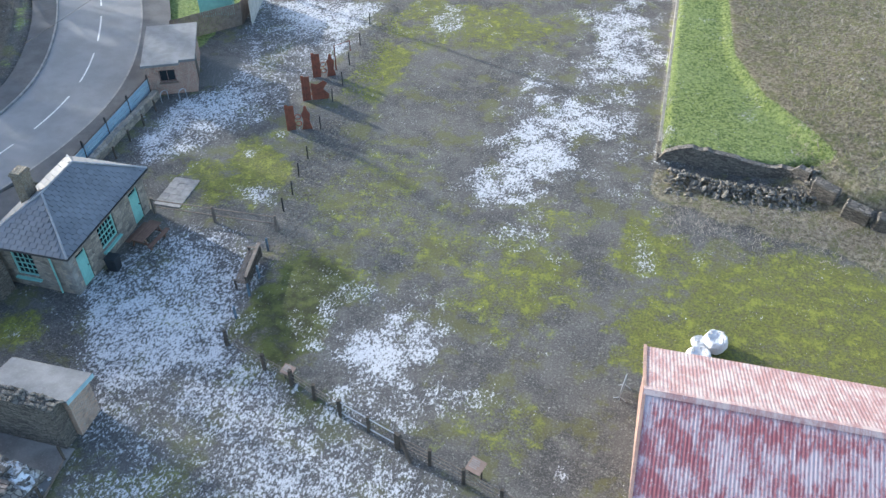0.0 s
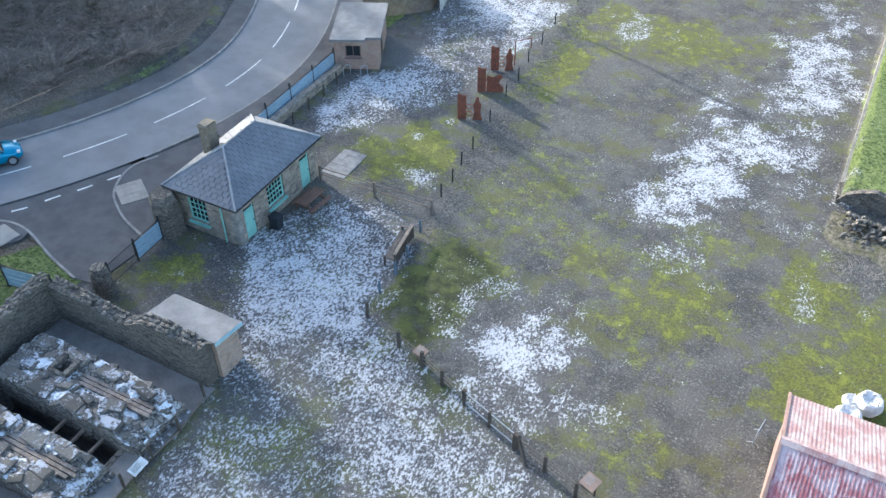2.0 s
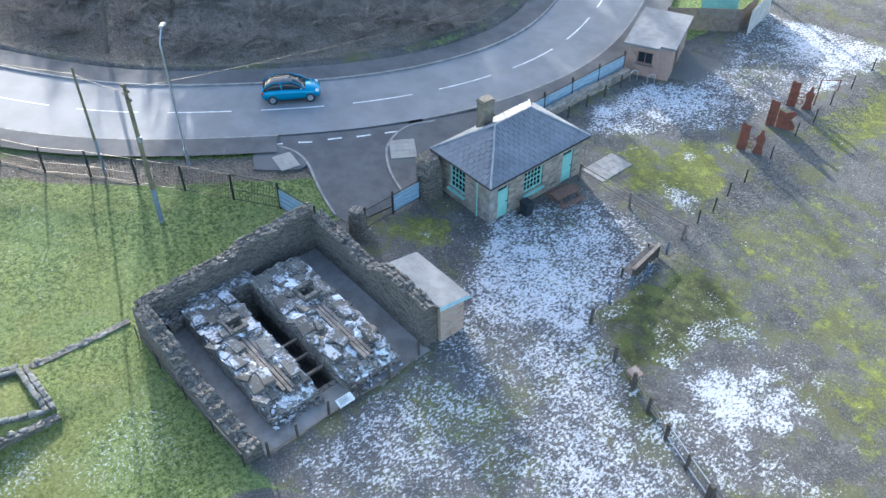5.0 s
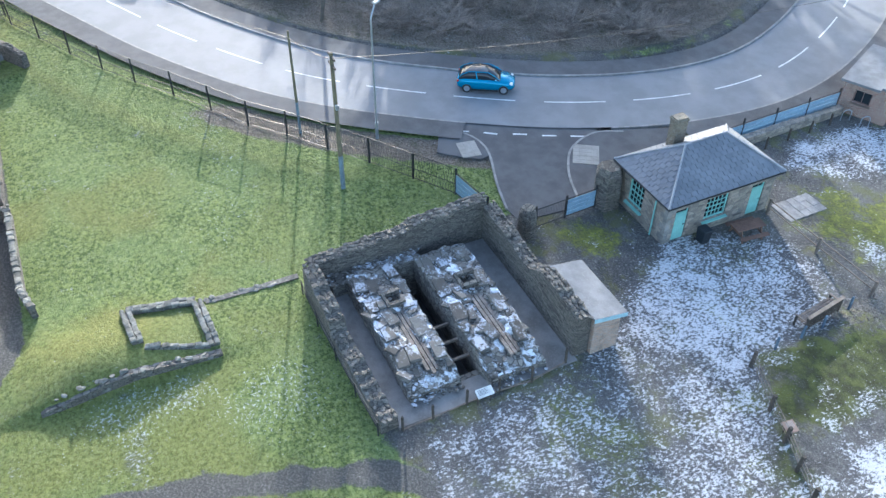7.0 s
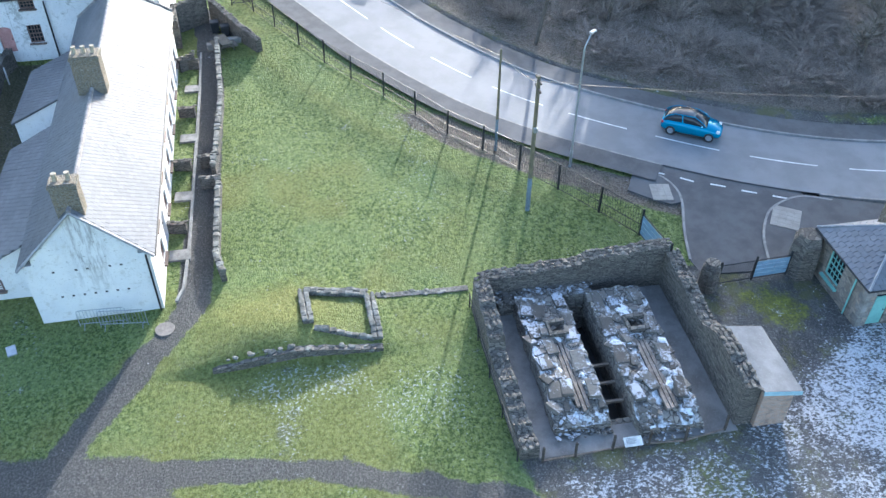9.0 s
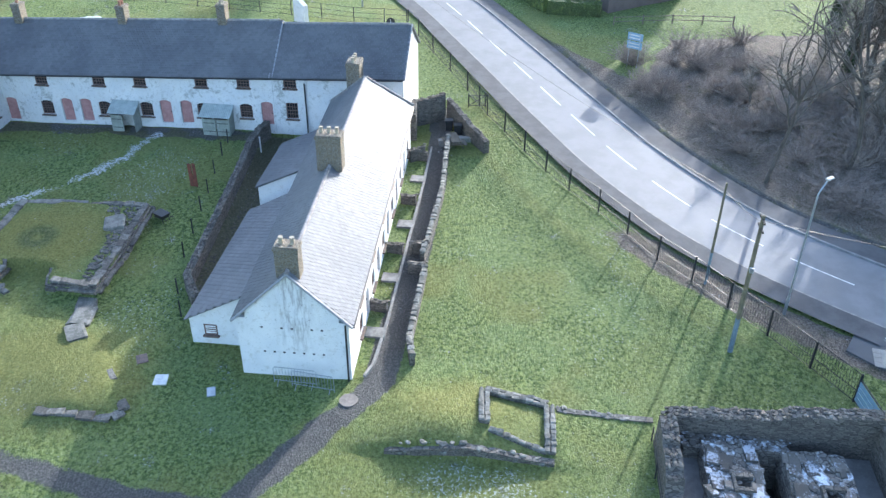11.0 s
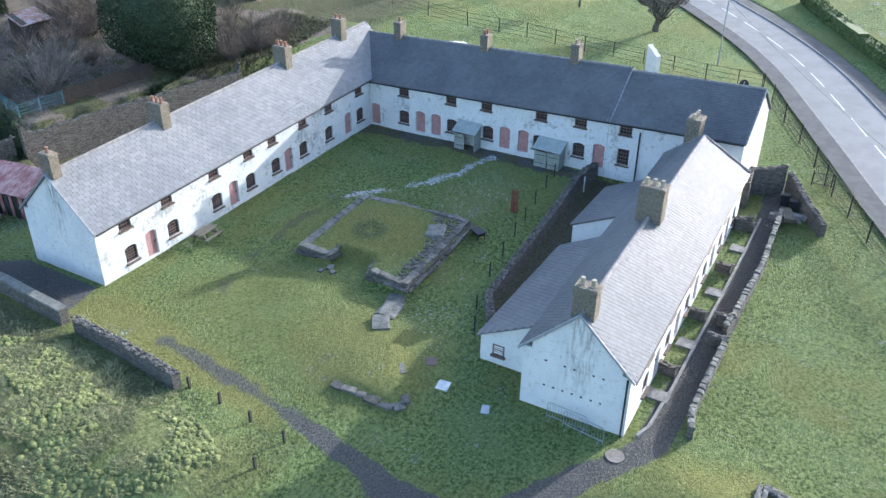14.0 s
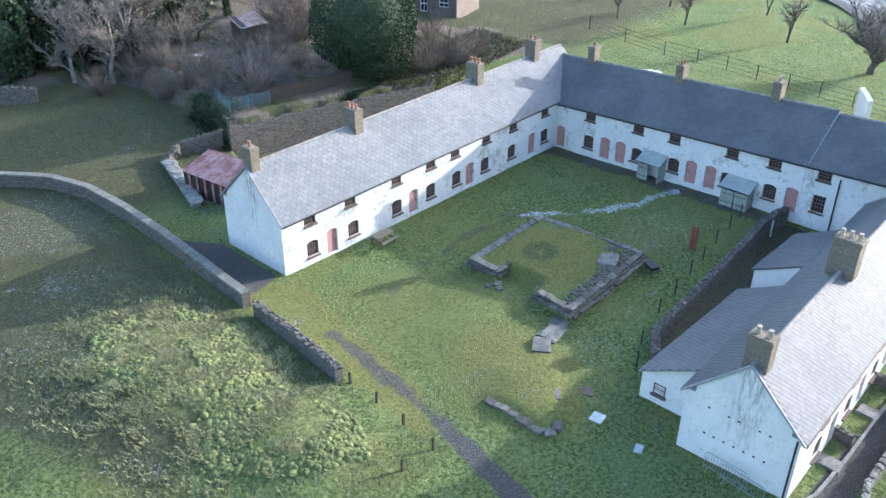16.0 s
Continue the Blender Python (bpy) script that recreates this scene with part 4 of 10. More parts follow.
def chimney(house, u, v, z0, z1, a, b, pots, pot_mat, name="chimney"):
    """A stack with a projecting cap and pots; a along the ridge, b across."""
    bm = bmesh.new()
    box(bm, u - a / 2, u + a / 2, v - b / 2, v + b / 2, z0, z1 - 0.22, bevel=0.015)
    box(bm, u - a / 2 - 0.05, u + a / 2 + 0.05, v - b / 2 - 0.05, v + b / 2 + 0.05, z1 - 0.22, z1 - 0.08, bevel=0.012)
    box(bm, u - a / 2, u + a / 2, v - b / 2, v + b / 2, z1 - 0.08, z1, bevel=0.01)
    st = part(name, bm, CHIMNEY, house)
    for i in range(pots):
        y = v + (i - (pots - 1) / 2) * (b / max(pots, 1)) * 0.95
        pm = bmesh.new()
        tube(pm, [(u, y, z1), (u, y, z1 + 0.1), (u, y, z1 + 0.34)], 0.13, 10, 0.10)
        tube(pm, [(u, y, z1 + 0.32), (u, y, z1 + 0.38)], 0.125, 10)
        part("chimney_pot", pm, pot_mat, st)
    return st


def arch_mesh(w, material, drop=0.16):
    """The wall's low arch over an opening: its soffit rises to the middle."""
    bm = bmesh.new()
    n = 8
    xs = [-w / 2 + w * i / n for i in range(n + 1)]
    low = [-drop * (2 * x / w) ** 2 for x in xs]
    rows_ = [[bm.verts.new((x, y, z)) for x, z in zip(xs, zs)] for y, zs in ((0, [0.01] * (n + 1)), (0, low), (0.14, low))]
    for a, b in zip(rows_, rows_[1:]):
        for i in range(n):
            bm.faces.new((a[i], b[i], b[i + 1], a[i + 1]))
    me = bpy.data.meshes.new("arch_head")
    bm.to_mesh(me), bm.free()
    me.materials.append(material)
    return me


def terrace(name, label, at, turn, L, D, E, R, k, uppers, lowers, doors, front_slate, back_slate, sl, singles=0, low_h=1.2, extra=(), gable_mat=None, wall_mat=None, hip=0.0):
    """A row of cottages: face at y = 0 of its own frame, running along +x, rising k per metre."""
    h = thing(name, label, "terraced houses", at, turn)
    T, W, UH = 0.5, 1.02, 1.06
    holes = [(u - W / 2, u + W / 2, 1 + E - 1.12, 1 + E - 1.12 + UH) for u in uppers]
    holes += [(u - W / 2, u + W / 2, 1.55, 1.55 + low_h) for u in lowers]
    holes += [(u - 0.48, u + 0.48, 1.0, 1 + 1.95) for u in doors]
    holes += [(u - w / 2, u + w / 2, 1 + z, 1 + z + hh) for u, z, w, hh in extra]
    bm = bmesh.new()
    pierced(bm, L, E + 1.0, T, holes)
    for v in bm.verts:
        v.co.z -= 1.0
    part("front_wall", shear(bm, k), wall_mat or WHITE, h)
    bm = bmesh.new()
    box(bm, 0, L, D - T, D, -1, E)
    part("back_wall", shear(bm, k), WHITE, h)
    for u0, u1 in ((0, T), (L - T, L)):
        bm = bmesh.new()
        ring = ((T, -1), (D - T, -1), (D - T, E + (R - E) * T / (D / 2) - 0.1), (D / 2, R - 0.1), (T, E + (R - E) * T / (D / 2) - 0.1))
        if hip and u0 > 0:
            ring = ((T, -1), (D - T, -1), (D - T, E - 0.1), (D / 2, E - 0.08), (T, E - 0.1))
        a = [bm.verts.new((u0, y, z)) for y, z in ring]
        b = [bm.verts.new((u1, y, z)) for y, z in ring]
        bm.faces.new(a[::-1]), bm.faces.new(b)
        for i in range(5):
            bm.faces.new((a[i], a[(i + 1) % 5], b[(i + 1) % 5], b[i]))
        bmesh.ops.recalc_face_normals(bm, faces=bm.faces)
        part("gable_wall", shear(bm, k), (gable_mat or WHITE) if u0 == 0 else WHITE, h)
    # window and door leaves
    up, low = sash_meshes(W, UH, 4, 4, FRAME_BROWN), sash_meshes(W, low_h, 4, 5, FRAME_BROWN)
    dm = door_mesh(0.96, 1.95)
    dm.materials.append(DOOR_PINK)
    pm = plank_mesh(0.96 / 5, 1.95, DOOR_PINK)
    for u in uppers:
        put_window(h, up, u - W / 2, E - 1.0 + k * u)
    for u in lowers:
        put_window(h, low, u - W / 2, 0.55 + k * u)
    for u, z, w, hh in extra:
        put_window(h, sash_meshes(w, hh, 4, 4, FRAME_BROWN), u - w / 2, z + k * u)
    for u in doors:
        d = place("door", dm, Matrix.Translation((u - 0.48, 0.16, k * u)), h)
        for i in range(5):
            place("plank", pm, Matrix.Translation((i * 0.96 / 5, 0, 0)), d)
        place("handle", HANDLE, Matrix.Translation((0.82, 0, 0.95)), d)
    for w, spots, top in ((W, lowers, 0.55 + low_h), (0.96, doors, 1.95)):
        if spots:
            head = arch_mesh(w, wall_mat or WHITE)
            for u in spots:
                place("arch_head", head, Matrix.Translation((u, -0.003, top + k * u)), h)
    bm = bmesh.new()
    box(bm, T, L - T, T, D - T, E - 1.4, E - 1.3)
    part("floor", shear(bm, k), WOOD_DARK, h)
    # roof: two slopes with thickness, ridge tiles, slates
    half, over = D / 2, 0.22
    rise = (R - E) / half
    bm = bmesh.new()
    x0, x1 = -0.12, L + 0.12
    for sgn in (0, 1):
        ye, yr = (-over, half) if sgn == 0 else (D + over, half)
        ze = E - over * rise + 0.06
        q = [(x0, ye, ze), (x1, ye, ze), (x1 - hip, yr, R + 0.06), (x0, yr, R + 0.06)]
        lo = [(x, y, z - 0.1) for x, y, z in q]
        v = [bm.verts.new(p) for p in q] + [bm.verts.new(p) for p in lo]
        bm.faces.new(v[:4]), bm.faces.new(v[7:3:-1])
        for i in range(4):
            bm.faces.new((v[i], v[4 + i], v[4 + (i + 1) % 4], v[(i + 1) % 4]))
    if hip:
        ze = E - over * rise + 0.06
        bm.faces.new([bm.verts.new(p) for p in ((x1, -over, ze), (x1, D + over, ze), (x1 - hip, half, R + 0.06))])
    bmesh.ops.recalc_face_normals(bm, faces=bm.faces)
    roof = part("roof", shear(bm, k), front_slate, h)
    run = math.hypot(half + over, (half + over) * rise)
    eu = Vector((1, 0, k)).normalized()
    es = Vector((0, half + over, (half + over) * rise)).normalized()
    nn = eu.cross(es).normalized()
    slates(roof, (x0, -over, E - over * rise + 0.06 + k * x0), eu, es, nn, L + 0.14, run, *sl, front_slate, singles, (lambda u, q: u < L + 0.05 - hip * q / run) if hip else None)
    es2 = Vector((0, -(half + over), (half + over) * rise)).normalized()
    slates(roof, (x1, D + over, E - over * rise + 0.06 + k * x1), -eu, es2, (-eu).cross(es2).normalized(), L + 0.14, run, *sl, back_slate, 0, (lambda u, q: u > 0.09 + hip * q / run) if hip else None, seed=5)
    bm = bmesh.new()
    u = x0
    while u < L - hip - 0.1:
        w = min(0.45, L - hip - u)
        tube(bm, [(u + 0.01, half, R + 0.07 + k * u), (u + w - 0.01, half, R + 0.07 + k * (u + w))], 0.12, 8)
        u += 0.45
    for ye in (-over, D + over) if hip else ():
        a, b = Vector((x1 - hip, half, R + 0.08 + k * (x1 - hip))), Vector((x1, ye, E - over * rise + 0.1 + k * x1))
        n_ = int((b - a).length / 0.32)
        for i in range(n_):
            tube(bm, [a.lerp(b, (i + 0.02) / n_), a.lerp(b, (i + 0.94) / n_) + Vector((0, 0, 0.05))], 0.11, 8)
    part("ridge_tiles", bm, RIDGE_TILE, roof)
    for xx in (x0,) if hip else (x0, x1):
        bm = bmesh.new()
        for ye in (-over, D + over):
            tube(bm, [(xx, ye, E - over * rise + 0.05 + k * xx), (xx, half, R + 0.05 + k * xx)], 0.07, 6)
        part("verge", bm, LEAD, roof)
    bm = bmesh.new()
    tube(bm, [(0, -over - 0.04, E - over * rise - 0.02), (L, -over - 0.04, E - over * rise - 0.02 + k * L)], 0.06, 6)
    part("gutter", bm, STEEL_BLACK, h)
    return h


west = terrace("west_terrace", "long whitewashed stone terrace with pale stone-slate roof and pink doors", (-29.3, -42.4, 0), 180, 35.0, 6.75, 4.05, 7.2, 0.035,
               (2.4, 6.1, 10.7, 14.4, 17.2, 21.0, 24.5, 28.9), (2.5, 6.3, 10.7, 14.4, 17.4, 20.9, 24.4, 29.0), (4.3, 12.5, 19.0, 27.2), SLATE_PALE, SLATE_PALE, (0.48, 0.30), 300, gable_mat=WHITE_SOOT_W, wall_mat=WHITE_DAMP)
chimney(west, 0.45, 3.37, 6.4, 8.55, 0.7, 1.0, 1, POT)
chimney(west, 9.6, 3.37, 6.7, 8.9, 0.8, 1.35, 3, POT)
chimney(west, 23.2, 3.37, 7.3, 9.4, 0.8, 1.3, 3, POT)
chimney(west, 31.0, 3.37, 7.6, 9.8, 0.8, 1.1, 2, POT)

north = terrace("north_terrace", "whitewashed cottage terrace under a dark slate roof, in its own shade", (-60.0, -45.9, 0.66), 90, 26.0, 8.0, 4.1, 7.05, 0.038,
                (7.1, 11.9, 15.3, 20.3, 23.7), (7.1, 12.0, 15.5, 20.2, 23.7), (4.05, 8.8, 10.4, 17.1, 18.8, 25.4), SLATE_DARK, SLATE_DARK, (0.30, 0.22), 0, wall_mat=WHITE_DAMP)
chimney(north, 4.2, 4.0, 6.7, 8.6, 0.7, 0.9, 1, POT)
chimney(north, 13.0, 4.0, 7.0, 8.8, 0.7, 0.9, 2, POT)
chimney(north, 21.3, 4.0, 7.2, 9.3, 0.7, 0.9, 2, BUFF_POT)
north_end = terrace("end_cottage", "last whitewashed cottage of the row, its slate roof a step lower", (-60.0, -19.88, 1.648), 90, 10.25, 8.0, 4.1, 6.83, 0.038,
                    (1.4,), (), (), SLATE_DARK, SLATE_DARK, (0.30, 0.22), 0, extra=((1.4, 0.55, 0.95, 1.35),), wall_mat=WHITE_DAMP)
chimney(north_end, 6.9, -1.6, 4.4, 6.3, 1.0, 1.4, 3, BUFF_POT)

# lit slope in paler slate, the slope away from the sun in dark
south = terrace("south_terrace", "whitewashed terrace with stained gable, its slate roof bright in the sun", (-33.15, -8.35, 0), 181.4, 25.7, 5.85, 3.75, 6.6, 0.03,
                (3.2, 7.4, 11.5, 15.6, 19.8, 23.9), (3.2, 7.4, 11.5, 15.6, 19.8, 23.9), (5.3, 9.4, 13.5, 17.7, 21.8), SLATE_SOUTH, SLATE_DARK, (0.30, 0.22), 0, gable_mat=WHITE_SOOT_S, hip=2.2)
for i in range(7):                                       # putlog holes in the gable: shallow black boxes paint their shaded insides
    for z in (1.55, 3.15):
        if z > 2 and i in (2, 5):
            continue
        bm = bmesh.new()
        box(bm, -0.012, 0.02, 1.35 + i * 0.52, 1.47 + i * 0.52, z, z + 0.1)
        part("putlog_dark", bm, STEEL_BLACK, south)
chimney(south, 0.62, 2.93, 5.9, 8.0, 0.8, 1.2, 2, BUFF_POT)
chimney(south, 11.2, 2.93, 6.6, 8.9, 1.0, 1.5, 3, BUFF_POT)


def lean_to(name, label, x0, x1, y0, y1, z0, z1, base, win=None):
    """A low wing against the back of the south row, roof falling from z1 at y1 to z0 at y0."""
    h = thing(name, label, "outbuilding")
    bm = bmesh.new()
    ring = ((y0, base - 0.6), (y1, base - 0.6), (y1, z1 - 0.12), (y0, z0 - 0.12))
    for xa, xb in ((x0 - 0.35, x0), (x1, x1 + 0.35)):
        a, b = [bm.verts.new((xa, y, z)) for y, z in ring], [bm.verts.new((xb, y, z)) for y, z in ring]
        bm.faces.new(a), bm.faces.new(b[::-1])
        for i in range(4):
            bm.faces.new((a[i], b[i], b[(i + 1) % 4], a[(i + 1) % 4]))
    box(bm, x1 + 0.35, x0 - 0.35, y0, y0 + 0.35, base - 0.6, z0 - 0.12)
    bmesh.ops.recalc_face_normals(bm, faces=bm.faces)
    part("wall", bm, WHITE, h)
    bm = bmesh.new()
    q = [(x1 - 0.1, y0 - 0.15, z0 - 0.06), (x0 + 0.15, y0 - 0.15, z0 - 0.06), (x0 + 0.15, y1, z1), (x1 - 0.1, y1, z1)]
    v = [bm.verts.new(p) for p in q] + [bm.verts.new((a, b, c - 0.08)) for a, b, c in q]
    bm.faces.new(v[:4]), bm.faces.new(v[7:3:-1])
    for i in range(4):
        bm.faces.new((v[i], v[4 + i], v[4 + (i + 1) % 4], v[(i + 1) % 4]))
    bmesh.ops.recalc_face_normals(bm, faces=bm.faces)
    roof = part("roof", bm, SLATE_DARK, h)
    es = Vector((0, y1 - y0 + 0.15, z1 - z0 + 0.06)).normalized()
    eu = Vector((1, 0, 0))
    slates(roof, (x1 - 0.1, y0 - 0.15, z0 - 0.06), eu, es, eu.cross(es), x0 - x1 + 0.25, math.hypot(y1 - y0 + 0.15, z1 - z0), 0.36, 0.28, SLATE_DARK, 0, seed=8)
    if win:
        fr = sash_meshes(0.75, 0.7, 4, 4, FRAME_BROWN)
        w = place("window", fr[0], pose(x0 + 0.02, win[0] - 0.37, win[1], 0, 0, 90), h)
        for nm, mesh in zip(("glazing_grid", "pane", "sill"), fr[1:]):
            place(nm, mesh, Matrix(), w)
    return h


lean_to("near_lean_to", "low white lean-to with dark slate roof behind the terrace", -35.1, -46.5, -17.75, -14.2, 1.85, 3.75, 0.0, (-16.6, 0.7))
lean_to("far_lean_to", "smaller white lean-to beside the cobbled yard", -49.0, -55.5, -18.0, -14.2, 2.3, 4.1, 0.3)


# ---- gatehouse by the road ----
def gatehouse():
    x0, x1, y0, y1, E, over = -30.35, -25.95, 25.75, 33.0, 2.72, 0.3
    rz, ra, rb = 4.45, 28.0, 30.75
    g = thing("gatehouse", "small stone gatehouse with hipped blue slate roof and teal joinery", "lodge")
    T = 0.45
    # yard-side wall: door, window, door
    u0 = y1 - y0
    holes_e = [(0.55, 1.4, 0.3, 2.4), (2.6, 4.1, 1.05, 2.5), (5.7, 6.6, 0.3, 2.45)]
    bm = bmesh.new()
    pierced(bm, u0, E + 0.3, T, holes_e)
    for v in bm.verts:
        v.co = Vector((x1 - v.co.y, y0 + v.co.x, v.co.z - 0.3))
    part("wall", bm, GATE_STONE, g)
    holes_s = [(1.0, 2.3, 1.0, 2.55)]
    bm = bmesh.new()
    pierced(bm, x1 - x0 - T, E + 0.3, T, holes_s)
    for v in bm.verts:
        v.co = Vector((x0 + v.co.x, y0 + v.co.y, v.co.z - 0.3))
    part("wall", bm, GATE_STONE, g)
    bm = bmesh.new()
    box(bm, x0, x0 + T, y0 + T, y1 - T, -0.3, E), box(bm, x0, x1 - T, y1 - T, y1, -0.3, E)
    part("wall", bm, GATE_STONE, g)
    # big quoins at the near corner
    for i in range(8):
        bm = bmesh.new()
        z = -0.1 + i * 0.35
        a, b = (0.5, 0.28) if i % 2 else (0.28, 0.5)
        box(bm, x1 - a, x1 + 0.02, y0 - 0.02, y0 + b, z, z + 0.33, bevel=0.015)
        part("quoin", bm, PALE_STONE, g)
    # openings
    def teal_window(w, h, cols, rows, m):
        fr = sash_meshes(w, h, cols, rows, TEAL, 0.035, 0.09)
        fr[3].materials[0] = TEAL
        win = place("window", fr[0], m, g)
        for nm, mesh in zip(("glazing_grid", "pane", "sill"), fr[1:]):
            place(nm, mesh, Matrix.Translation((0, -0.1, -0.06)) if nm == "sill" else Matrix(), win)
    teal_window(1.5, 1.45, 5, 4, pose(x1 - 0.1, y0 + 2.6, 0.75, 0, 0, 90))
    teal_window(1.3, 1.55, 4, 4, pose(x0 + 1.0, y0 + 0.1, 0.7))
    for u, w in ((0.55, 0.85), (5.7, 0.9)):
        bm = bmesh.new()
        pierced(bm, w, 2.1, 0.12, [(0.07, w - 0.07, 1.84, 2.03)])
        d = part("door", bm, TEAL, g)
        pm = plank_mesh((w - 0.14) / 5, 1.76, TEAL)
        for i in range(5):
            place("plank", pm, Matrix.Translation((0.07 + i * (w - 0.14) / 5, -0.03, 0.01)), d)
        d.matrix_basis = pose(x1 - 0.08, y0 + u, 0.02, 0, 0, 90)
        bm = bmesh.new()
        box(bm, 0.07, w - 0.07, 0.05, 0.06, 1.84, 2.03)
        part("fanlight", bm, GLASS, d)
        place("handle", HANDLE, Matrix.Translation((w - 0.15, 0, 0.95)), d)
    bm = bmesh.new()
    tube(bm, [(x1 - 1.0, y0 - 0.07, -0.1), (x1 - 1.0, y0 - 0.07, E - 0.1)], 0.045, 8)
    part("downpipe", bm, TEAL, g, "teal painted downpipe")
    # hipped roof
    a, b, c, d = (x0 - over, y0 - over), (x1 + over, y0 - over), (x1 + over, y1 + over), (x0 - over, y1 + over)
    xm = (x0 + x1) / 2
    p, q = (xm, ra, rz), (xm, rb, rz)
    bm = bmesh.new()
    z = E
    low = [bm.verts.new((*k, z)) for k in (a, b, c, d)]
    und = [bm.verts.new((*k, z - 0.1)) for k in (a, b, c, d)]
    P, Q = bm.verts.new(p), bm.verts.new(q)
    bm.faces.new((low[0], low[1], P)), bm.faces.new((low[1], low[2], Q, P)), bm.faces.new((low[2], low[3], Q)), bm.faces.new((low[3], low[0], P, Q))
    for i in range(4):
        bm.faces.new((und[i], und[(i + 1) % 4], low[(i + 1) % 4], low[i]))
    bm.faces.new(und[::-1])
    roof = part("roof", bm, SLATE_GATE, g)

    def face(o, eu, top, length, keep, mat, singles, seed):
        o, eu, top = Vector(o), Vector(eu), Vector(top)
        rel = top - o
        es = (rel - eu * rel.dot(eu))
        run = es.length
        es.normalize()
        slates(roof, o, eu, es, eu.cross(es), length, run, 0.40, 0.27, mat, singles, lambda u, s: keep(u, s / run), seed=seed)
    la, lb = y1 - y0 + 2 * over, x1 - x0 + 2 * over
    fa, fb = (ra - y0 + over), (y1 + over - rb)
    face((*b, z), (0, 1, 0), p, la, lambda u, k: fa * k + 0.1 < u < la - fb * k - 0.1, SLATE_GATE, 200, 1)
    face((*a, z), (1, 0, 0), p, lb, lambda u, k: lb / 2 * k + 0.1 < u < lb - lb / 2 * k - 0.1, SLATE_GATE, 100, 2)
    # the two slopes facing the sun take pale slate: sunlit tone set by colour
    face((*d, z), (0, -1, 0), p, la, lambda u, k: fb * k + 0.1 < u < la - fa * k - 0.1, SLATE_PALE, 0, 3)
    face((*c, z), (-1, 0, 0), q, lb, lambda u, k: lb / 2 * k + 0.1 < u < lb - lb / 2 * k - 0.1, SLATE_PALE, 0, 4)
    bm = bmesh.new()
    up = Vector((0, 0, 0.05))
    for s, e in ((p, q), ((*a, z), p), ((*b, z), p), ((*c, z), q), ((*d, z), q)):
        tube(bm, [Vector(s) + up, Vector(e) + up], 0.06, 6)
    part("hip_flashing", bm, LEAD, roof)
    bm = bmesh.new()
    for s, e in ((a, b), (b, c), (c, d), (d, a)):
        tube(bm, [(*s, z - 0.05), (*e, z - 0.05)], 0.06, 6)
    part("gutter", bm, STEEL_BLACK, g)
    chimney(g, x0 + 0.75, 28.6, 2.8, 5.25, 0.6, 0.75, 0, BUFF_POT)
    return g


gatehouse()


# ---- masonry walls and stones ----
def stone_meshes(n, size, seed, material, flat=0.6):
    """A few irregular stones to be laid many times."""
    rnd = random.Random(seed)
    out = []
    for _ in range(n):
        bm = bmesh.new()
        bmesh.ops.create_icosphere(bm, subdivisions=1, radius=0.5)
        sx, sy, sz = size * rnd.uniform(0.8, 1.35), size * rnd.uniform(0.6, 1.0), size * flat * rnd.uniform(0.75, 1.2)
        for v in bm.verts:
            c = v.co * 2
            c = Vector([math.copysign(abs(k) ** 0.55, k) for k in c]) * 0.5
            v.co = Vector((c.x * sx, c.y * sy, c.z * sz)) * rnd.uniform(0.85, 1.12)
        me = bpy.data.meshes.new("stone")
        bm.to_mesh(me), bm.free()
        me.materials.append(material)
        out.append(me)
    return out


STONES = stone_meshes(8, 0.25, 1, DRY_STONE, 0.42)
SLABS = stone_meshes(5, 0.75, 2, PALE_STONE, 0.35)


def frosted_mat():
    """Quarried stone with thin snow lying on its upper faces in patches."""
    n = Nodes("frosted_stone")
    co = n.world_co()
    k = n.math("FRACT", n.math("ADD", n.add("ShaderNodeObjectInfo").outputs["Random"], n.add("ShaderNodeNewGeometry").outputs["Random Per Island"]))
    fine = n.noise(9, 6, 0.75, co)
    c = n.ramp(k, (0.0, (0.065, 0.06, 0.053)), (0.5, (0.125, 0.114, 0.10)), (1.0, (0.20, 0.183, 0.16)))
    c = n.mix(n.math("MULTIPLY", n.step(fine, 0.42, 0.68), 0.6), c, (0.075, 0.07, 0.062))
    up = n.add("ShaderNodeSeparateXYZ")
    n.link(n.add("ShaderNodeNewGeometry").outputs["Normal"], up.inputs[0])
    lie = n.math("ADD", n.math("MULTIPLY", n.noise(0.8, 4, 0.6, co), 0.55), n.math("MULTIPLY", n.noise(6, 5, 0.75, co), 0.45))
    c = n.mix(n.math("MULTIPLY", n.math("MULTIPLY", n.step(up.outputs["Z"], 0.6, 0.9), n.step(lie, 0.495, 0.58)), 0.75), c, (0.54, 0.57, 0.63))
    return n.done(c, 0.9, 0.0, fine, 0.6, 0.04)


FROSTED = frosted_mat()
FROST_STONES = stone_meshes(8, 0.30, 5, FROSTED, 0.45)


def block_meshes(n, lo, hi, seed, material):
    """Squared, chipped building stones."""
    rnd = random.Random(seed)
    out = []
    for _ in range(n):
        bm = bmesh.new()
        a, b, c = rnd.uniform(lo, hi) / 2, rnd.uniform(lo, hi) * 0.32, rnd.uniform(0.14, 0.24) / 2
        box(bm, -a, a, -b, b, -c, c, bevel=0.035)
        for v in bm.verts:
            v.co += Vector((rnd.uniform(-0.05, 0.05), rnd.uniform(-0.05, 0.05), rnd.uniform(-0.025, 0.025)))
        me = bpy.data.meshes.new("block")
        bm.to_mesh(me), bm.free()
        me.materials.append(material)
        out.append(me)
    return out


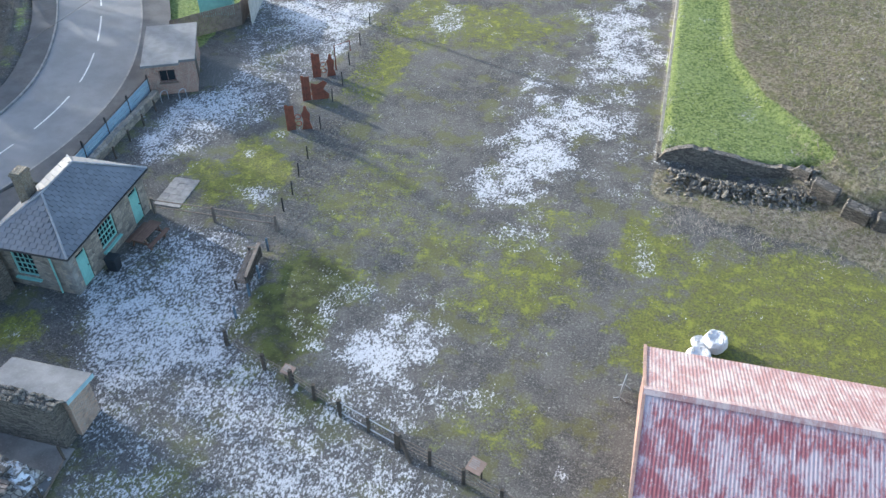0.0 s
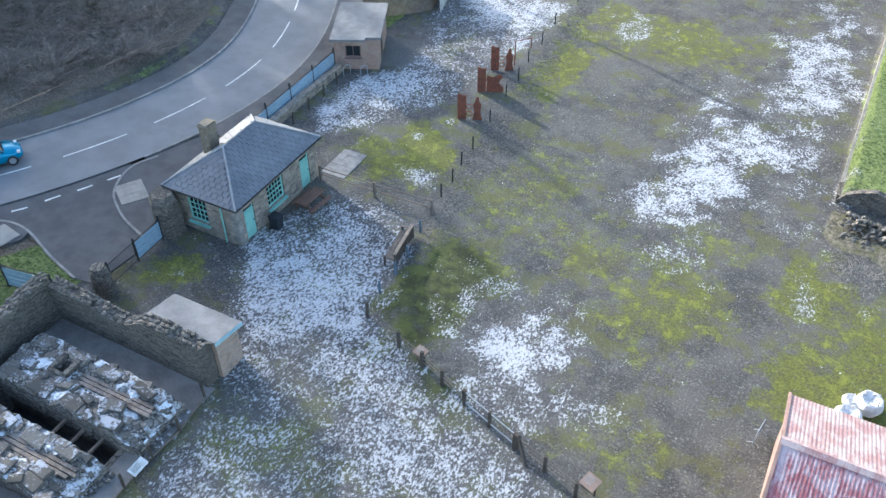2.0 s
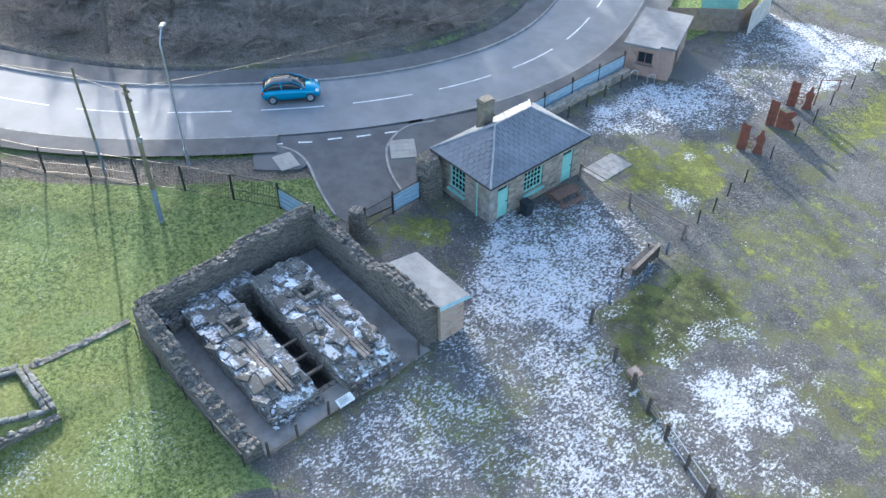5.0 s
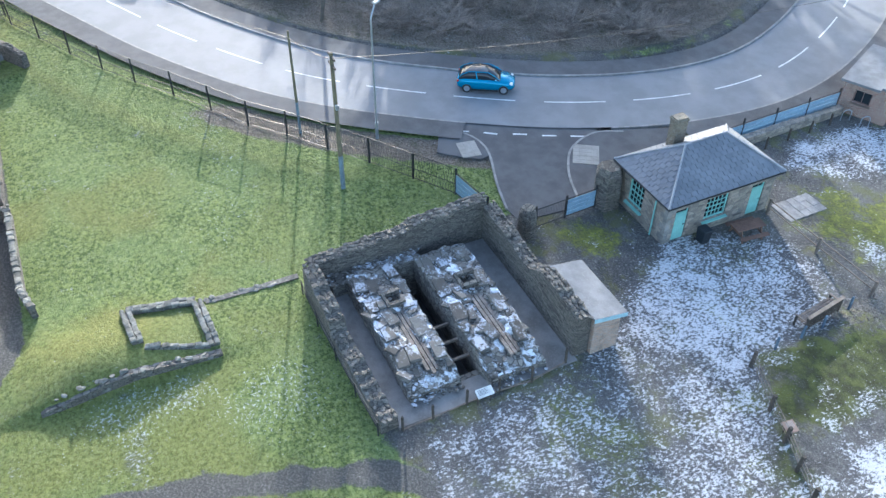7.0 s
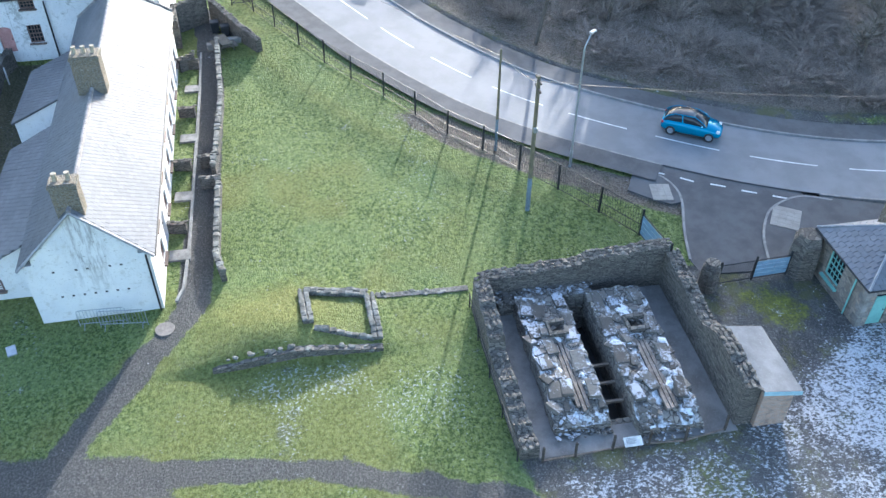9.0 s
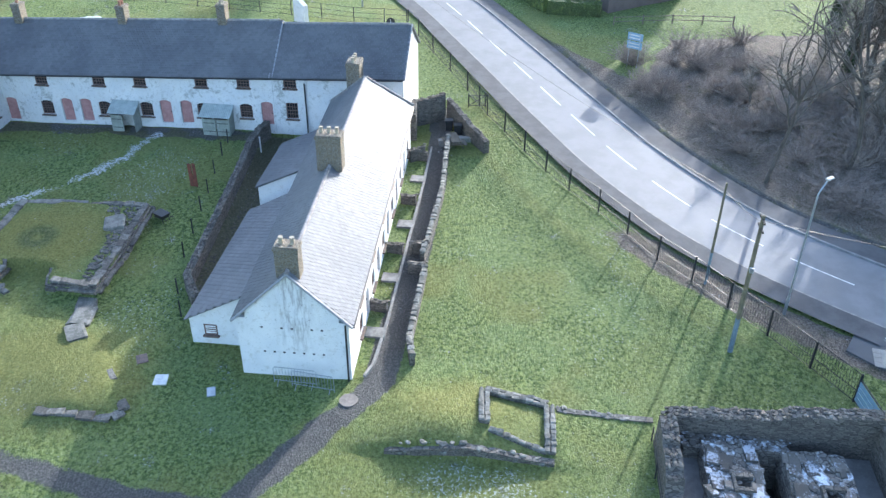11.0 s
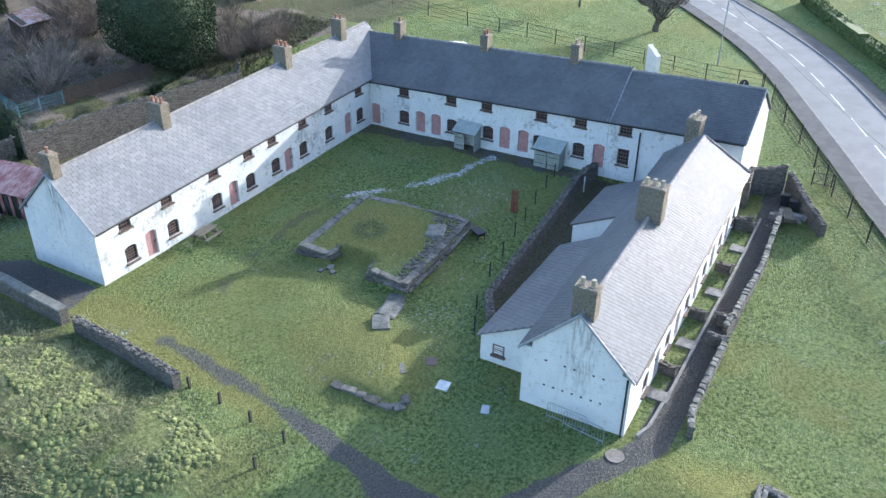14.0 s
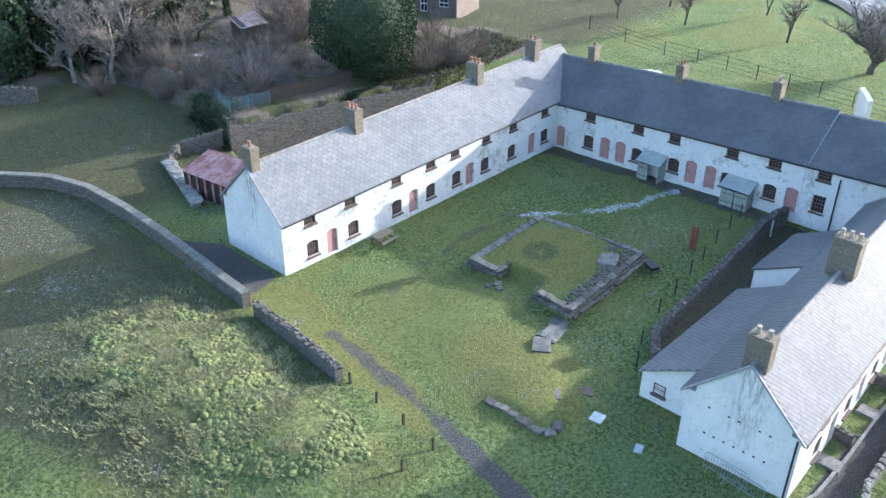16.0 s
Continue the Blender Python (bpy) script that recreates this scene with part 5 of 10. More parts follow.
FROST_BLOCKS = block_meshes(8, 0.5, 0.9, 8, FROSTED)
FROST_SLABS = block_meshes(6, 0.75, 1.25, 14, FROSTED)
FOOTING_STONE = worn("footing_stone", (0.21, 0.205, 0.18), (0.10, 0.10, 0.085), (0.36, 0.35, 0.32), 3.0, 14, 0.9, 0, 0.5, 0.03, 0.35)
SMALL_BLOCKS = block_meshes(8, 0.3, 0.5, 11, FOOTING_STONE)
KERB_STONE = worn("edging_stone", (0.18, 0.175, 0.155), (0.095, 0.095, 0.08), (0.33, 0.325, 0.30), 2.4, 9, 0.9, 0, 0.5, 0.03, 0.25)
KERB_BLOCKS = block_meshes(8, 0.7, 1.1, 9, KERB_STONE)
REVET_BLOCKS = block_meshes(8, 0.55, 0.95, 10, DRY_STONE)


def scatter_joined(name, meshes, mats, parent=None, label="", category=""):
    """Stones too many to count, joined into one mesh."""
    verts, faces = [], []
    for me, m in mats_of(meshes, mats):
        k = len(verts)
        verts += [tuple(m @ v.co) for v in me.vertices]
        faces += [tuple(k + i for i in p.vertices) for p in me.polygons]
    me = bpy.data.meshes.new(name)
    me.from_pydata(verts, [], faces)
    me.materials.append(meshes[0].materials[0])
    ob = new(name, me)
    if parent:
        ob.parent = parent
    tagged(ob, label, category, kind="stuff")
    return ob


def mats_of(meshes, mats):
    return [(meshes[i % len(meshes)], m) for i, m in enumerate(mats)]


def wall_line(name, label, line, height_of, thick, material, cope=True, singles=60, seed=1, step=0.3, sink=0.4, top_noise=0.08, stones=None, category="stone wall"):
    """A stone wall along plan points with an uneven top and cope stones; height_of(t) along 0 to 1."""
    rnd = random.Random(seed)
    w = thing(name, label, category)
    pts = []
    for a, b in zip(line, line[1:]):
        a, b = Vector(a), Vector(b)
        n = max(1, int((b - a).length / step))
        pts += [a.lerp(b, i / n) for i in range(n)]
    pts.append(Vector(line[-1]))
    bm = bmesh.new()
    rings, tops = [], []
    for i, p in enumerate(pts):
        d = (pts[min(i + 1, len(pts) - 1)] - pts[max(i - 1, 0)]).normalized()
        s = Vector((-d.y, d.x)) * thick / 2
        g = hz(p.x, p.y)
        top = g + height_of(i / (len(pts) - 1)) + rnd.uniform(-top_noise, top_noise)
        batter = 1.08
        rings.append([bm.verts.new(v) for v in ((*(p - s * batter), g - sink), (*(p - s), top), (*(p + s), top), (*(p + s * batter), g - sink))])
        tops.append((p, d, top, s))
    for a, b in zip(rings, rings[1:]):
        for j in range(3):
            bm.faces.new((a[j], a[j + 1], b[j + 1], b[j]))
    bm.faces.new(rings[0][::-1]), bm.faces.new(rings[-1])
    bmesh.ops.recalc_face_normals(bm, faces=bm.faces)
    part("wall_core", bm, material, w)
    if cope:
        mats = []
        for p, d, top, s in tops:
            k = max(1, round(thick / 0.24))
            for j in range(k):
                o = (j + 0.5) / k * 2 - 1
                q = p + s * o + d * rnd.uniform(-0.12, 0.12)
                mats.append(pose(q.x, q.y, top + rnd.uniform(-0.02, 0.08), rnd.uniform(-12, 12), rnd.uniform(-12, 12), math.degrees(math.atan2(d.y, d.x)) + rnd.uniform(-25, 25)))
        st = stones or STONES
        for me, m in mats_of(st, mats)[:singles]:
            place("cope_stone", me, m, w)
        if len(mats) > singles:
            scatter_joined("cope_rubble", st, mats[singles:], w)
    return w


def block_row(name, label, line, meshes, seed, up=0.02, wide=1.0, gap=0.82, category="stone edging"):
    """Squared stones laid end to end along plan points, each a piece of its own."""
    rnd = random.Random(seed)
    t = thing(name, label, category)
    for a, b in zip(line, line[1:]):
        a, b = Vector(a), Vector(b)
        d = b - a
        turn = math.degrees(math.atan2(d.y, d.x))
        n = max(1, round(d.length / gap))
        for i in range(n):
            p = a + d * (i + 0.5) / n
            place("block", rnd.choice(meshes), pose(p.x, p.y, hz(p.x, p.y) + up + rnd.uniform(-0.03, 0.03), rnd.uniform(-3, 3), rnd.uniform(-3, 3), turn + rnd.uniform(-4, 4)) @ Matrix.Diagonal((1.0, wide, 1.0, 1.0)), t)
    return t




def rubble_row(name, label, line, wide, seed, up=0.02, dense=11, category="rubble footing"):
    """A broken footing: stones of all sizes tumbled along plan points, half sunk in the turf."""
    rnd = random.Random(seed)
    t = thing(name, label, category)
    for a, b in zip(line, line[1:]):
        a, b = Vector(a), Vector(b)
        d = (b - a)
        s_ = Vector((-d.y, d.x)).normalized()
        turn = math.degrees(math.atan2(d.y, d.x))
        for _ in range(int(d.length * dense)):
            p = a + d * rnd.random() + s_ * rnd.uniform(-wide / 2, wide / 2)
            place("stone", rnd.choice(FOOT_STONES), pose(p.x, p.y, hz(p.x, p.y) + up + rnd.uniform(-0.07, 0.05), rnd.uniform(-14, 14), rnd.uniform(-14, 14), turn + rnd.gauss(0, 35)) @ Matrix.Scale(rnd.uniform(0.5, 1.25), 4), t)
    return t


FOOT_STONES = stone_meshes(8, 0.30, 17, FOOTING_STONE, 0.5)


# ---- roofless furnace house ----
wall_line("furnace_house_wall", "tall rubble wall of a roofless furnace house, frosted cope", [(-30.9, 7.6), (-31.0, 17.4)], lambda t: 1.75 + 0.5 * t + (0.25 if t > 0.55 else 0), 0.75, RUIN_STONE, True, 75, 3)
wall_line("furnace_house_wall", "tall rubble wall of a roofless furnace house running to a brick hut", [(-30.6, 17.6), (-26.2, 17.6), (-25.7, 17.6), (-21.2, 17.5)], lambda t: 2.3 - 1.1 * t if t < 0.5 else 1.75 + 6.0 * (t - 0.5) if t < 0.62 else 2.65 - 0.15 * t, 0.75, RUIN_STONE, True, 75, 4)
wall_line("furnace_house_wall", "ragged side wall of a roofless furnace house beside the turf", [(-30.6, 7.55), (-26.5, 7.5), (-21.0, 7.7)], lambda t: 1.75 - 0.35 * t if t < 0.4 else 1.25 - 0.55 * t, 0.8, RUIN_STONE, True, 75, 5, top_noise=0.14)
wall_line("back_ledge", "low frosted ledge along the furnace house's inner wall", [(-30.1, 8.3), (-30.2, 13.2)], lambda t: 0.75, 0.9, RUIN_SNOWY, True, 20, 6, top_noise=0.1, stones=FROST_STONES)


def bank(name, label, x0, x1, y0, y1, h, seed):
    """A ruined furnace bank: battered sides, a plank-covered flue in its top, loose frosted stones."""
    rnd = random.Random(seed)
    b = thing(name, label, "ruined furnace")
    bm = bmesh.new()
    nx_, ny_ = 26, 8
    g = {}
    for i in range(nx_ + 1):
        for j in range(ny_ + 1):
            u, v = i / nx_, j / ny_
            hh = h * (1 - 0.55 * max(0, (u - 0.72) / 0.28) ** 2) + rnd.uniform(-0.1, 0.1)
            if 0.45 < v < 0.72 and 0.42 < u < 0.9:
                hh -= 0.22
            if 0.5 < v < 0.75 and 0.28 < u < 0.36:
                hh -= 0.5
            g[i, j] = bm.verts.new((x0 + (x1 - x0) * u + rnd.uniform(-0.05, 0.05), y0 + (y1 - y0) * v + rnd.uniform(-0.05, 0.05), hh))
    for i in range(nx_):
        for j in range(ny_):
            bm.faces.new((g[i, j], g[i + 1, j], g[i + 1, j + 1], g[i, j + 1]))
    rim = [g[i, 0] for i in range(nx_ + 1)] + [g[nx_, j] for j in range(1, ny_ + 1)] + [g[i, ny_] for i in range(nx_ - 1, -1, -1)] + [g[0, j] for j in range(ny_ - 1, 0, -1)]
    low = [bm.verts.new((v.co.x + 0.08 * (1 if v.co.x > (x0 + x1) / 2 else -1), v.co.y + 0.06 * (1 if v.co.y > (y0 + y1) / 2 else -1), -0.3)) for v in rim]
    for i in range(len(rim)):
        k = (i + 1) % len(rim)
        bm.faces.new((rim[i], low[i], low[k], rim[k]))
    bmesh.ops.recalc_face_normals(bm, faces=bm.faces)
    part("furnace_core", bm, RUIN_SNOWY, b)
    def crest(u):
        return h * (1 - 0.55 * max(0, (u - 0.72) / 0.28) ** 2)

    for v, count in ((0.06, 9), (0.30, 6), (0.90, 8)):               # squared stones in rows along the bank
        for i in range(count):
            u = (i + rnd.uniform(0.2, 0.8)) / count * 0.94
            q = v + rnd.uniform(-0.05, 0.05)
            place("block", rnd.choice(FROST_BLOCKS), pose(x0 + (x1 - x0) * u, y0 + (y1 - y0) * q, crest(u) + rnd.uniform(-0.04, 0.10), rnd.uniform(-11, 11), rnd.uniform(-11, 11), rnd.gauss(0, 22)) @ Matrix.Scale(rnd.uniform(0.55, 0.9), 4), b)
    for v, count in ((0.14, 4), (0.36, 3), (0.82, 4)):                # long flat slabs bedded level
        for i in range(count):
            u = (i + rnd.uniform(0.3, 0.7)) / count * 0.9
            place("slab", rnd.choice(FROST_SLABS), pose(x0 + (x1 - x0) * u, y0 + (y1 - y0) * (v + rnd.uniform(-0.03, 0.03)), crest(u) + rnd.uniform(0.0, 0.08), rnd.uniform(-4, 4), rnd.uniform(-4, 4), rnd.gauss(0, 6)), b)
    mats = []
    for _ in range(230):
        u, v = rnd.random() ** 0.75, rnd.random()
        if 0.45 < v < 0.72 and 0.42 < u < 0.9:
            continue
        mats.append(pose(x0 + (x1 - x0) * u, y0 + (y1 - y0) * v, crest(u) + rnd.uniform(-0.08, 0.04), rnd.uniform(-18, 18), rnd.uniform(-18, 18), rnd.uniform(0, 180)) @ Matrix.Scale(rnd.uniform(0.35, 0.85) if u < 0.8 else rnd.uniform(0.5, 0.9), 4))
    for _ in range(50):                                                 # stones slipped from the low end
        v = rnd.random()
        mats.append(pose(x1 + rnd.uniform(-0.15, 0.45), y0 + (y1 - y0) * v, 0.08 + rnd.random() * 0.2, rnd.uniform(-18, 18), rnd.uniform(-18, 18), rnd.uniform(0, 180)) @ Matrix.Scale(rnd.uniform(0.3, 0.8), 4))
    for me, m in mats_of(FROST_STONES, mats):
        place("stone", me, m, b)
    ym = y0 + 0.585 * (y1 - y0)
    for i in range(3):
        y = ym - 0.3 + i * 0.21
        xa, xb = x0 + 0.44 * (x1 - x0) + rnd.uniform(-0.2, 0.2), x0 + 0.93 * (x1 - x0) + rnd.uniform(-0.2, 0.1)
        bm2 = bmesh.new()
        box(bm2, xa, xb, y, y + 0.17, h - 0.22, h - 0.12 + rnd.uniform(0, 0.05), bevel=0.015)
        part("plank", bm2, WOOD_PALE, b)
    bm = bmesh.new()
    for a, c in ((0.26, 0.29), (0.36, 0.39)):
        box(bm, x0 + a * (x1 - x0), x0 + c * (x1 - x0), y0 + 0.45 * (y1 - y0), y0 + 0.8 * (y1 - y0), h - 0.3, h + 0.25, bevel=0.02)
    box(bm, x0 + 0.26 * (x1 - x0), x0 + 0.39 * (x1 - x0), y0 + 0.42 * (y1 - y0), y0 + 0.48 * (y1 - y0), h - 0.3, h + 0.22, bevel=0.02)
    part("brick_box", bm, RUIN_STONE, b)
    return b


WOOD_PALE = worn("bleached_timber", (0.26, 0.215, 0.18), (0.12, 0.10, 0.085), (0.50, 0.47, 0.44), 1.6, 7)
bank("furnace_bank", "ruined stone furnace bank with bleached planks and frost", -30.0, -22.0, 9.1, 11.6, 0.95, 11)
bank("furnace_bank", "ruined stone furnace bank with frosted loose rubble", -29.8, -21.3, 12.75, 15.6, 1.0, 12)
ash_pit = thing("ash_pit", "deep dark ash pit lined with rubble between the furnace banks", "pit")
for ext in ((-29.9, -22.1, 11.2, 11.5), (-29.9, -22.1, 12.85, 13.15), (-29.9, -29.6, 11.5, 12.85), (-22.4, -22.1, 11.5, 12.85)):
    bm = bmesh.new()
    box(bm, *ext, -1.6, 0.055)
    part("lining", bm, RUIN_STONE, ash_pit)
# floor in black paint, so the pit's deep shade is in the colour
bm = bmesh.new()
box(bm, -29.6, -22.4, 11.5, 12.85, -1.62, -1.5)
part("pit_floor", bm, STEEL_BLACK, ash_pit, "floor of the pit, painted black for its deep shade")
for i, x in enumerate((-25.6, -24.5, -23.4)):
    bm = bmesh.new()
    box(bm, x, x + 0.14, 11.5, 12.8, 0.07, 0.2, bevel=0.01)
    tagged(part("pit_beam", bm, WOOD_GREY), "grey timber beam laid across the ash pit", "beam", "beams over the ash pit")
bm = bmesh.new()
for ring in ([(-30.5, 8.0), (-20.9, 8.1), (-20.9, 11.2), (-30.5, 11.2)], [(-30.5, 13.15), (-20.9, 13.15), (-20.9, 17.2), (-30.5, 17.2)], [(-30.5, 11.2), (-29.9, 11.2), (-29.9, 13.15), (-30.5, 13.15)], [(-22.1, 11.2), (-20.9, 11.2), (-20.9, 13.15), (-22.1, 13.15)]):
    prism(bm, ring, -0.2, 0.05)
tagged(part("furnace_floor", bm, worn("ash_floor", (0.20, 0.195, 0.19), (0.13, 0.125, 0.12), (0.28, 0.27, 0.26), 0.9, 14)), "trodden grey ash floor inside the ruin", "floor", kind="structure")


# brick hut against the ruin
def hut():
    h = thing("brick_hut", "little lean-to hut of salmon brick with pale felt roof", "hut")
    bm = bmesh.new()
    x0, x1, y0, y1 = -24.6, -21.0, 17.95, 19.4
    ring = [(x0, y0), (x1, y0), (x1, y1), (x0, y1)]
    a = [bm.verts.new((x, y, -0.2)) for x, y in ring]
    b = [bm.verts.new((x, y, 2.35 if y == y0 else 2.1)) for x, y in ring]
    bm.faces.new(a[::-1]), bm.faces.new(b)
    for i in range(4):
        bm.faces.new((a[i], a[(i + 1) % 4], b[(i + 1) % 4], b[i]))
    part("wall", bm, BRICK_PALE, h)
    bm = bmesh.new()
    v = box(bm, x0 - 0.25, x1 + 0.12, y0 - 0.15, y1 + 0.25, 0, 0.1)
    for k in v:
        k.co.z += 2.38 - (k.co.y - y0) * 0.16
    part("roof", bm, FELT, h, "grey felted roof")
    bm = bmesh.new()
    v = box(bm, x1 + 0.12, x1 + 0.15, y0 - 0.15, y1 + 0.25, -0.14, 0.08)
    for k in v:
        k.co.z += 2.38 - (k.co.y - y0) * 0.16
    part("fascia", bm, worn("pale_blue_board", (0.36, 0.55, 0.60), (0.28, 0.45, 0.5), (0.5, 0.65, 0.68), 3), h, "pale blue fascia board")
    return h


hut()


# ---- fences ----
def post_mesh(w, h, material, taper=1.0, cap=0.0):
    bm = bmesh.new()
    prism(bm, [(-w / 2, -w / 2), (w / 2, -w / 2), (w / 2, w / 2), (-w / 2, w / 2)], -0.3, h, [(x * taper, y * taper) for x, y in ((-w / 2, -w / 2), (w / 2, -w / 2), (w / 2, w / 2), (-w / 2, w / 2))])
    me = bpy.data.meshes.new("post")
    bm.to_mesh(me), bm.free()
    me.materials.append(material)
    return me


def fence(name, label, pts, h, w, rails, post_mat, rail_mat, r=0.012, tilt=0.0, seed=1, category="fence", rail_sides=4):
    """Posts at plan points with rails or wires at the given heights."""
    rnd = random.Random(seed)
    f = thing(name, label, category)
    pm = post_mesh(w, h, post_mat)
    tops = []
    for x, y in pts:
        z = hz(x, y)
        place("post", pm, pose(x, y, z, rnd.uniform(-1.5, 1.5), rnd.uniform(-1.5, 1.5), rnd.uniform(-8, 8)), f)
        tops.append(Vector((x, y, z)))
    for k in rails:
        for a, b in zip(tops, tops[1:]):
            bm = bmesh.new()
            tube(bm, [a + Vector((0, 0, k)), b + Vector((0, 0, k))], r, rail_sides)
            part("rail", bm, rail_mat, f)
    return f


ROAD_FENCE = [(-86.0, -13.2), (-83.2, -11.7), (-79.0, -9.7), (-74.8, -7.6), (-70.7, -5.6), (-67.6, -4.3), (-65.9, -3.5), (-63.0, -1.9), (-59.8, -0.2), (-56.8, 1.5), (-54.3, 3.2), (-51.6, 5.2), (-48.9, 7.0), (-46.3, 8.7), (-44.2, 10.6), (-41.8, 12.4), (-39.4, 14.2), (-36.8, 15.9), (-34.6, 17.6)]
fence("road_fence", "dark steel post and mesh fence between turf and road", ROAD_FENCE, 1.85, 0.10, (0.08, 0.75, 1.8), STEEL_BLACK, STEEL_BLACK, 0.02)


def mesh_panels(f_pts, h, parent_name, label, gap=0.17, r=0.008, material=None):
    """A joined sheet of upright and slanting wires between posts."""
    bm = bmesh.new()
    for a, b in zip(f_pts, f_pts[1:]):
        a, b = Vector(a), Vector(b)
        n = max(2, int((b - a).length / gap))
        for i in range(n):
            p, q = a.lerp(b, i / n), a.lerp(b, min(1, (i + 1.6) / n))
            za, zb = hz(p.x, p.y), hz(q.x, q.y)
            tube(bm, [(p.x, p.y, za + 0.05), (q.x, q.y, zb + h - 0.05)], r, 3, cap=False)
            tube(bm, [(q.x, q.y, zb + 0.05), (p.x, p.y, za + h - 0.05)], r, 3, cap=False)
    ob = part("wire_mesh", bm, material or STEEL_BLACK)
    return tagged(ob, label, "wire mesh", kind="stuff")


mesh_panels(ROAD_FENCE[1:], 1.8, "road_fence", "dark chain-link mesh stretched between the fence posts")


def panel_rail(name, label, a, b, h, panels, solid_from=0.0):
    """A railing with black posts and top rail, upright bars, and pale blue boards on part of it."""
    f = thing(name, label, "railing")
    a, b = Vector(a), Vector(b)
    pm = post_mesh(0.09, h + 0.25, STEEL_BLACK)
    d = b - a
    for i in range(panels + 1):
        p = a.lerp(b, i / panels)
        place("post", pm, pose(p.x, p.y, hz(p.x, p.y), 0, 0, math.degrees(math.atan2(d.y, d.x))), f)
    za, zb = hz(a.x, a.y), hz(b.x, b.y)
    for k in (0.12, h):
        bm = bmesh.new()
        tube(bm, [(*a, za + k), (*b, zb + k)], 0.035, 6)
        part("rail", bm, STEEL_BLACK, f)
    n = int(d.length / 0.11)
    bm = bmesh.new()
    for i in range(1, n):
        if i / n < solid_from:
            p = a.lerp(b, i / n)
            z = za + (zb - za) * i / n
            tube(bm, [(*p, z + 0.12), (*p, z + h)], 0.009, 4, cap=False)
    if solid_from > 0:
        part("bars", bm, STEEL_BLACK, f)
    else:
        bm.free()
    for j in range(4):
        bm = bmesh.new()
        p = a.lerp(b, solid_from)
        zz = za + (zb - za) * solid_from
        side = Vector((-d.y, d.x)).normalized() * 0.03
        z0, z1 = 0.2 + j * (h - 0.25) / 4, 0.2 + (j + 0.88) * (h - 0.25) / 4
        q = [(*(p - side), zz + z0), (*(b - side), zb + z0), (*(b - side), zb + z1), (*(p - side), zz + z1)]
        q2 = [(*(p - side * 0.4), zz + z0), (*(b - side * 0.4), zb + z0), (*(b - side * 0.4), zb + z1), (*(p - side * 0.4), zz + z1)]
        v, v2 = [bm.verts.new(k) for k in q], [bm.verts.new(k) for k in q2]
        bm.faces.new(v), bm.faces.new(v2[::-1])
        for i in range(4):
            bm.faces.new((v[i], v2[i], v2[(i + 1) % 4], v[(i + 1) % 4]))
        bmesh.ops.recalc_face_normals(bm, faces=bm.faces)
        part("board", bm, BLUE_RAIL, f)
    return f


panel_rail("gate_railing", "black bar gate with pale blue boards between stone piers", (-30.0, 20.2), (-30.2, 24.2), 1.35, 2, 0.5)
panel_rail("side_railing", "black railing with pale blue boards joining the ruin", (-34.6, 17.6), (-31.7, 18.1), 1.5, 1, 0.0)
panel_rail("bank_railing", "black railing with pale blue boards above a stone footing", (-32.0, 33.6), (-32.1, 44.3), 1.35, 4, 0.0)
wall_line("railing_footing", "low stone footing under the roadside railing", [(-31.5, 33.4), (-31.6, 44.2)], lambda t: 0.55, 0.45, GATE_STONE, False, 0, 7, top_noise=0.02)
fence("scrub_posts", "short leaning timber posts along the footing", [(-30.6, 35.2), (-30.5, 37.0), (-30.6, 38.9), (-30.7, 40.8), (-30.8, 42.6)], 0.9, 0.09, (), WOOD_DARK, WOOD_DARK)


def pier(name, label, x, y, r, h, sides, seed):
    rnd = random.Random(seed)
    bm = bmesh.new()
    rings = []
    for i in range(7):
        k = r * (1.06 - 0.02 * i) * (0.75 if i == 6 else 1)
        rings.append([bm.verts.new((x + k * rnd.uniform(0.95, 1.06) * math.cos(2 * math.pi * j / sides + 0.4), y + k * rnd.uniform(0.95, 1.06) * math.sin(2 * math.pi * j / sides + 0.4), -0.3 + (h + 0.3) * min(1, i / 5.6) + (0.12 if i == 6 else 0))) for j in range(sides)])
    for a, b in zip(rings, rings[1:]):
        for j in range(sides):
            bm.faces.new((a[j], a[(j + 1) % sides], b[(j + 1) % sides], b[j]))
    bm.faces.new(rings[-1])
    return tagged(part(name, bm, RUIN_STONE), label, "gate pier")


pier("gate_pier", "round rubble gate pier with domed top", -29.9, 19.6, 0.5, 1.7, 12, 1)
pier("gate_pier", "massive square rubble pier against the gatehouse", -30.3, 25.0, 0.85, 2.5, 6, 2)

YARD_FENCE = [(-17.1, 24.3), (-14.7, 23.25), (-13.1, 22.65), (-11.8, 22.15), (-10.4, 21.65)]
fence("yard_fence", "black timber post fence with thin rails across the yard", YARD_FENCE, 1.05, 0.14, (0.4, 0.65, 0.9), WOOD_DARK, WOOD_GREY, 0.018, category="fence")
fence("yard_gate", "galvanised field gate in the yard fence", [(-10.4, 21.65), (-8.9, 21.1), (-7.5, 20.6)], 1.05, 0.13, (0.25, 0.95), WOOD_DARK, GALV, 0.03, category="gate")
fence("yard_fence", "black timber post fence with thin rails beside the bare earth", [(-7.4, 20.55), (-5.9, 20.1), (-4.3, 19.55), (-2.6, 19.0), (-0.4, 18.3), (1.5, 17.6)], 1.05, 0.14, (0.4, 0.65, 0.9), WOOD_DARK, WOOD_GREY, 0.018, seed=2)
bm = bmesh.new()
tube(bm, [(-7.35, 20.6, 1.0), (-6.7, 20.0, 0.0)], 0.09, 6)
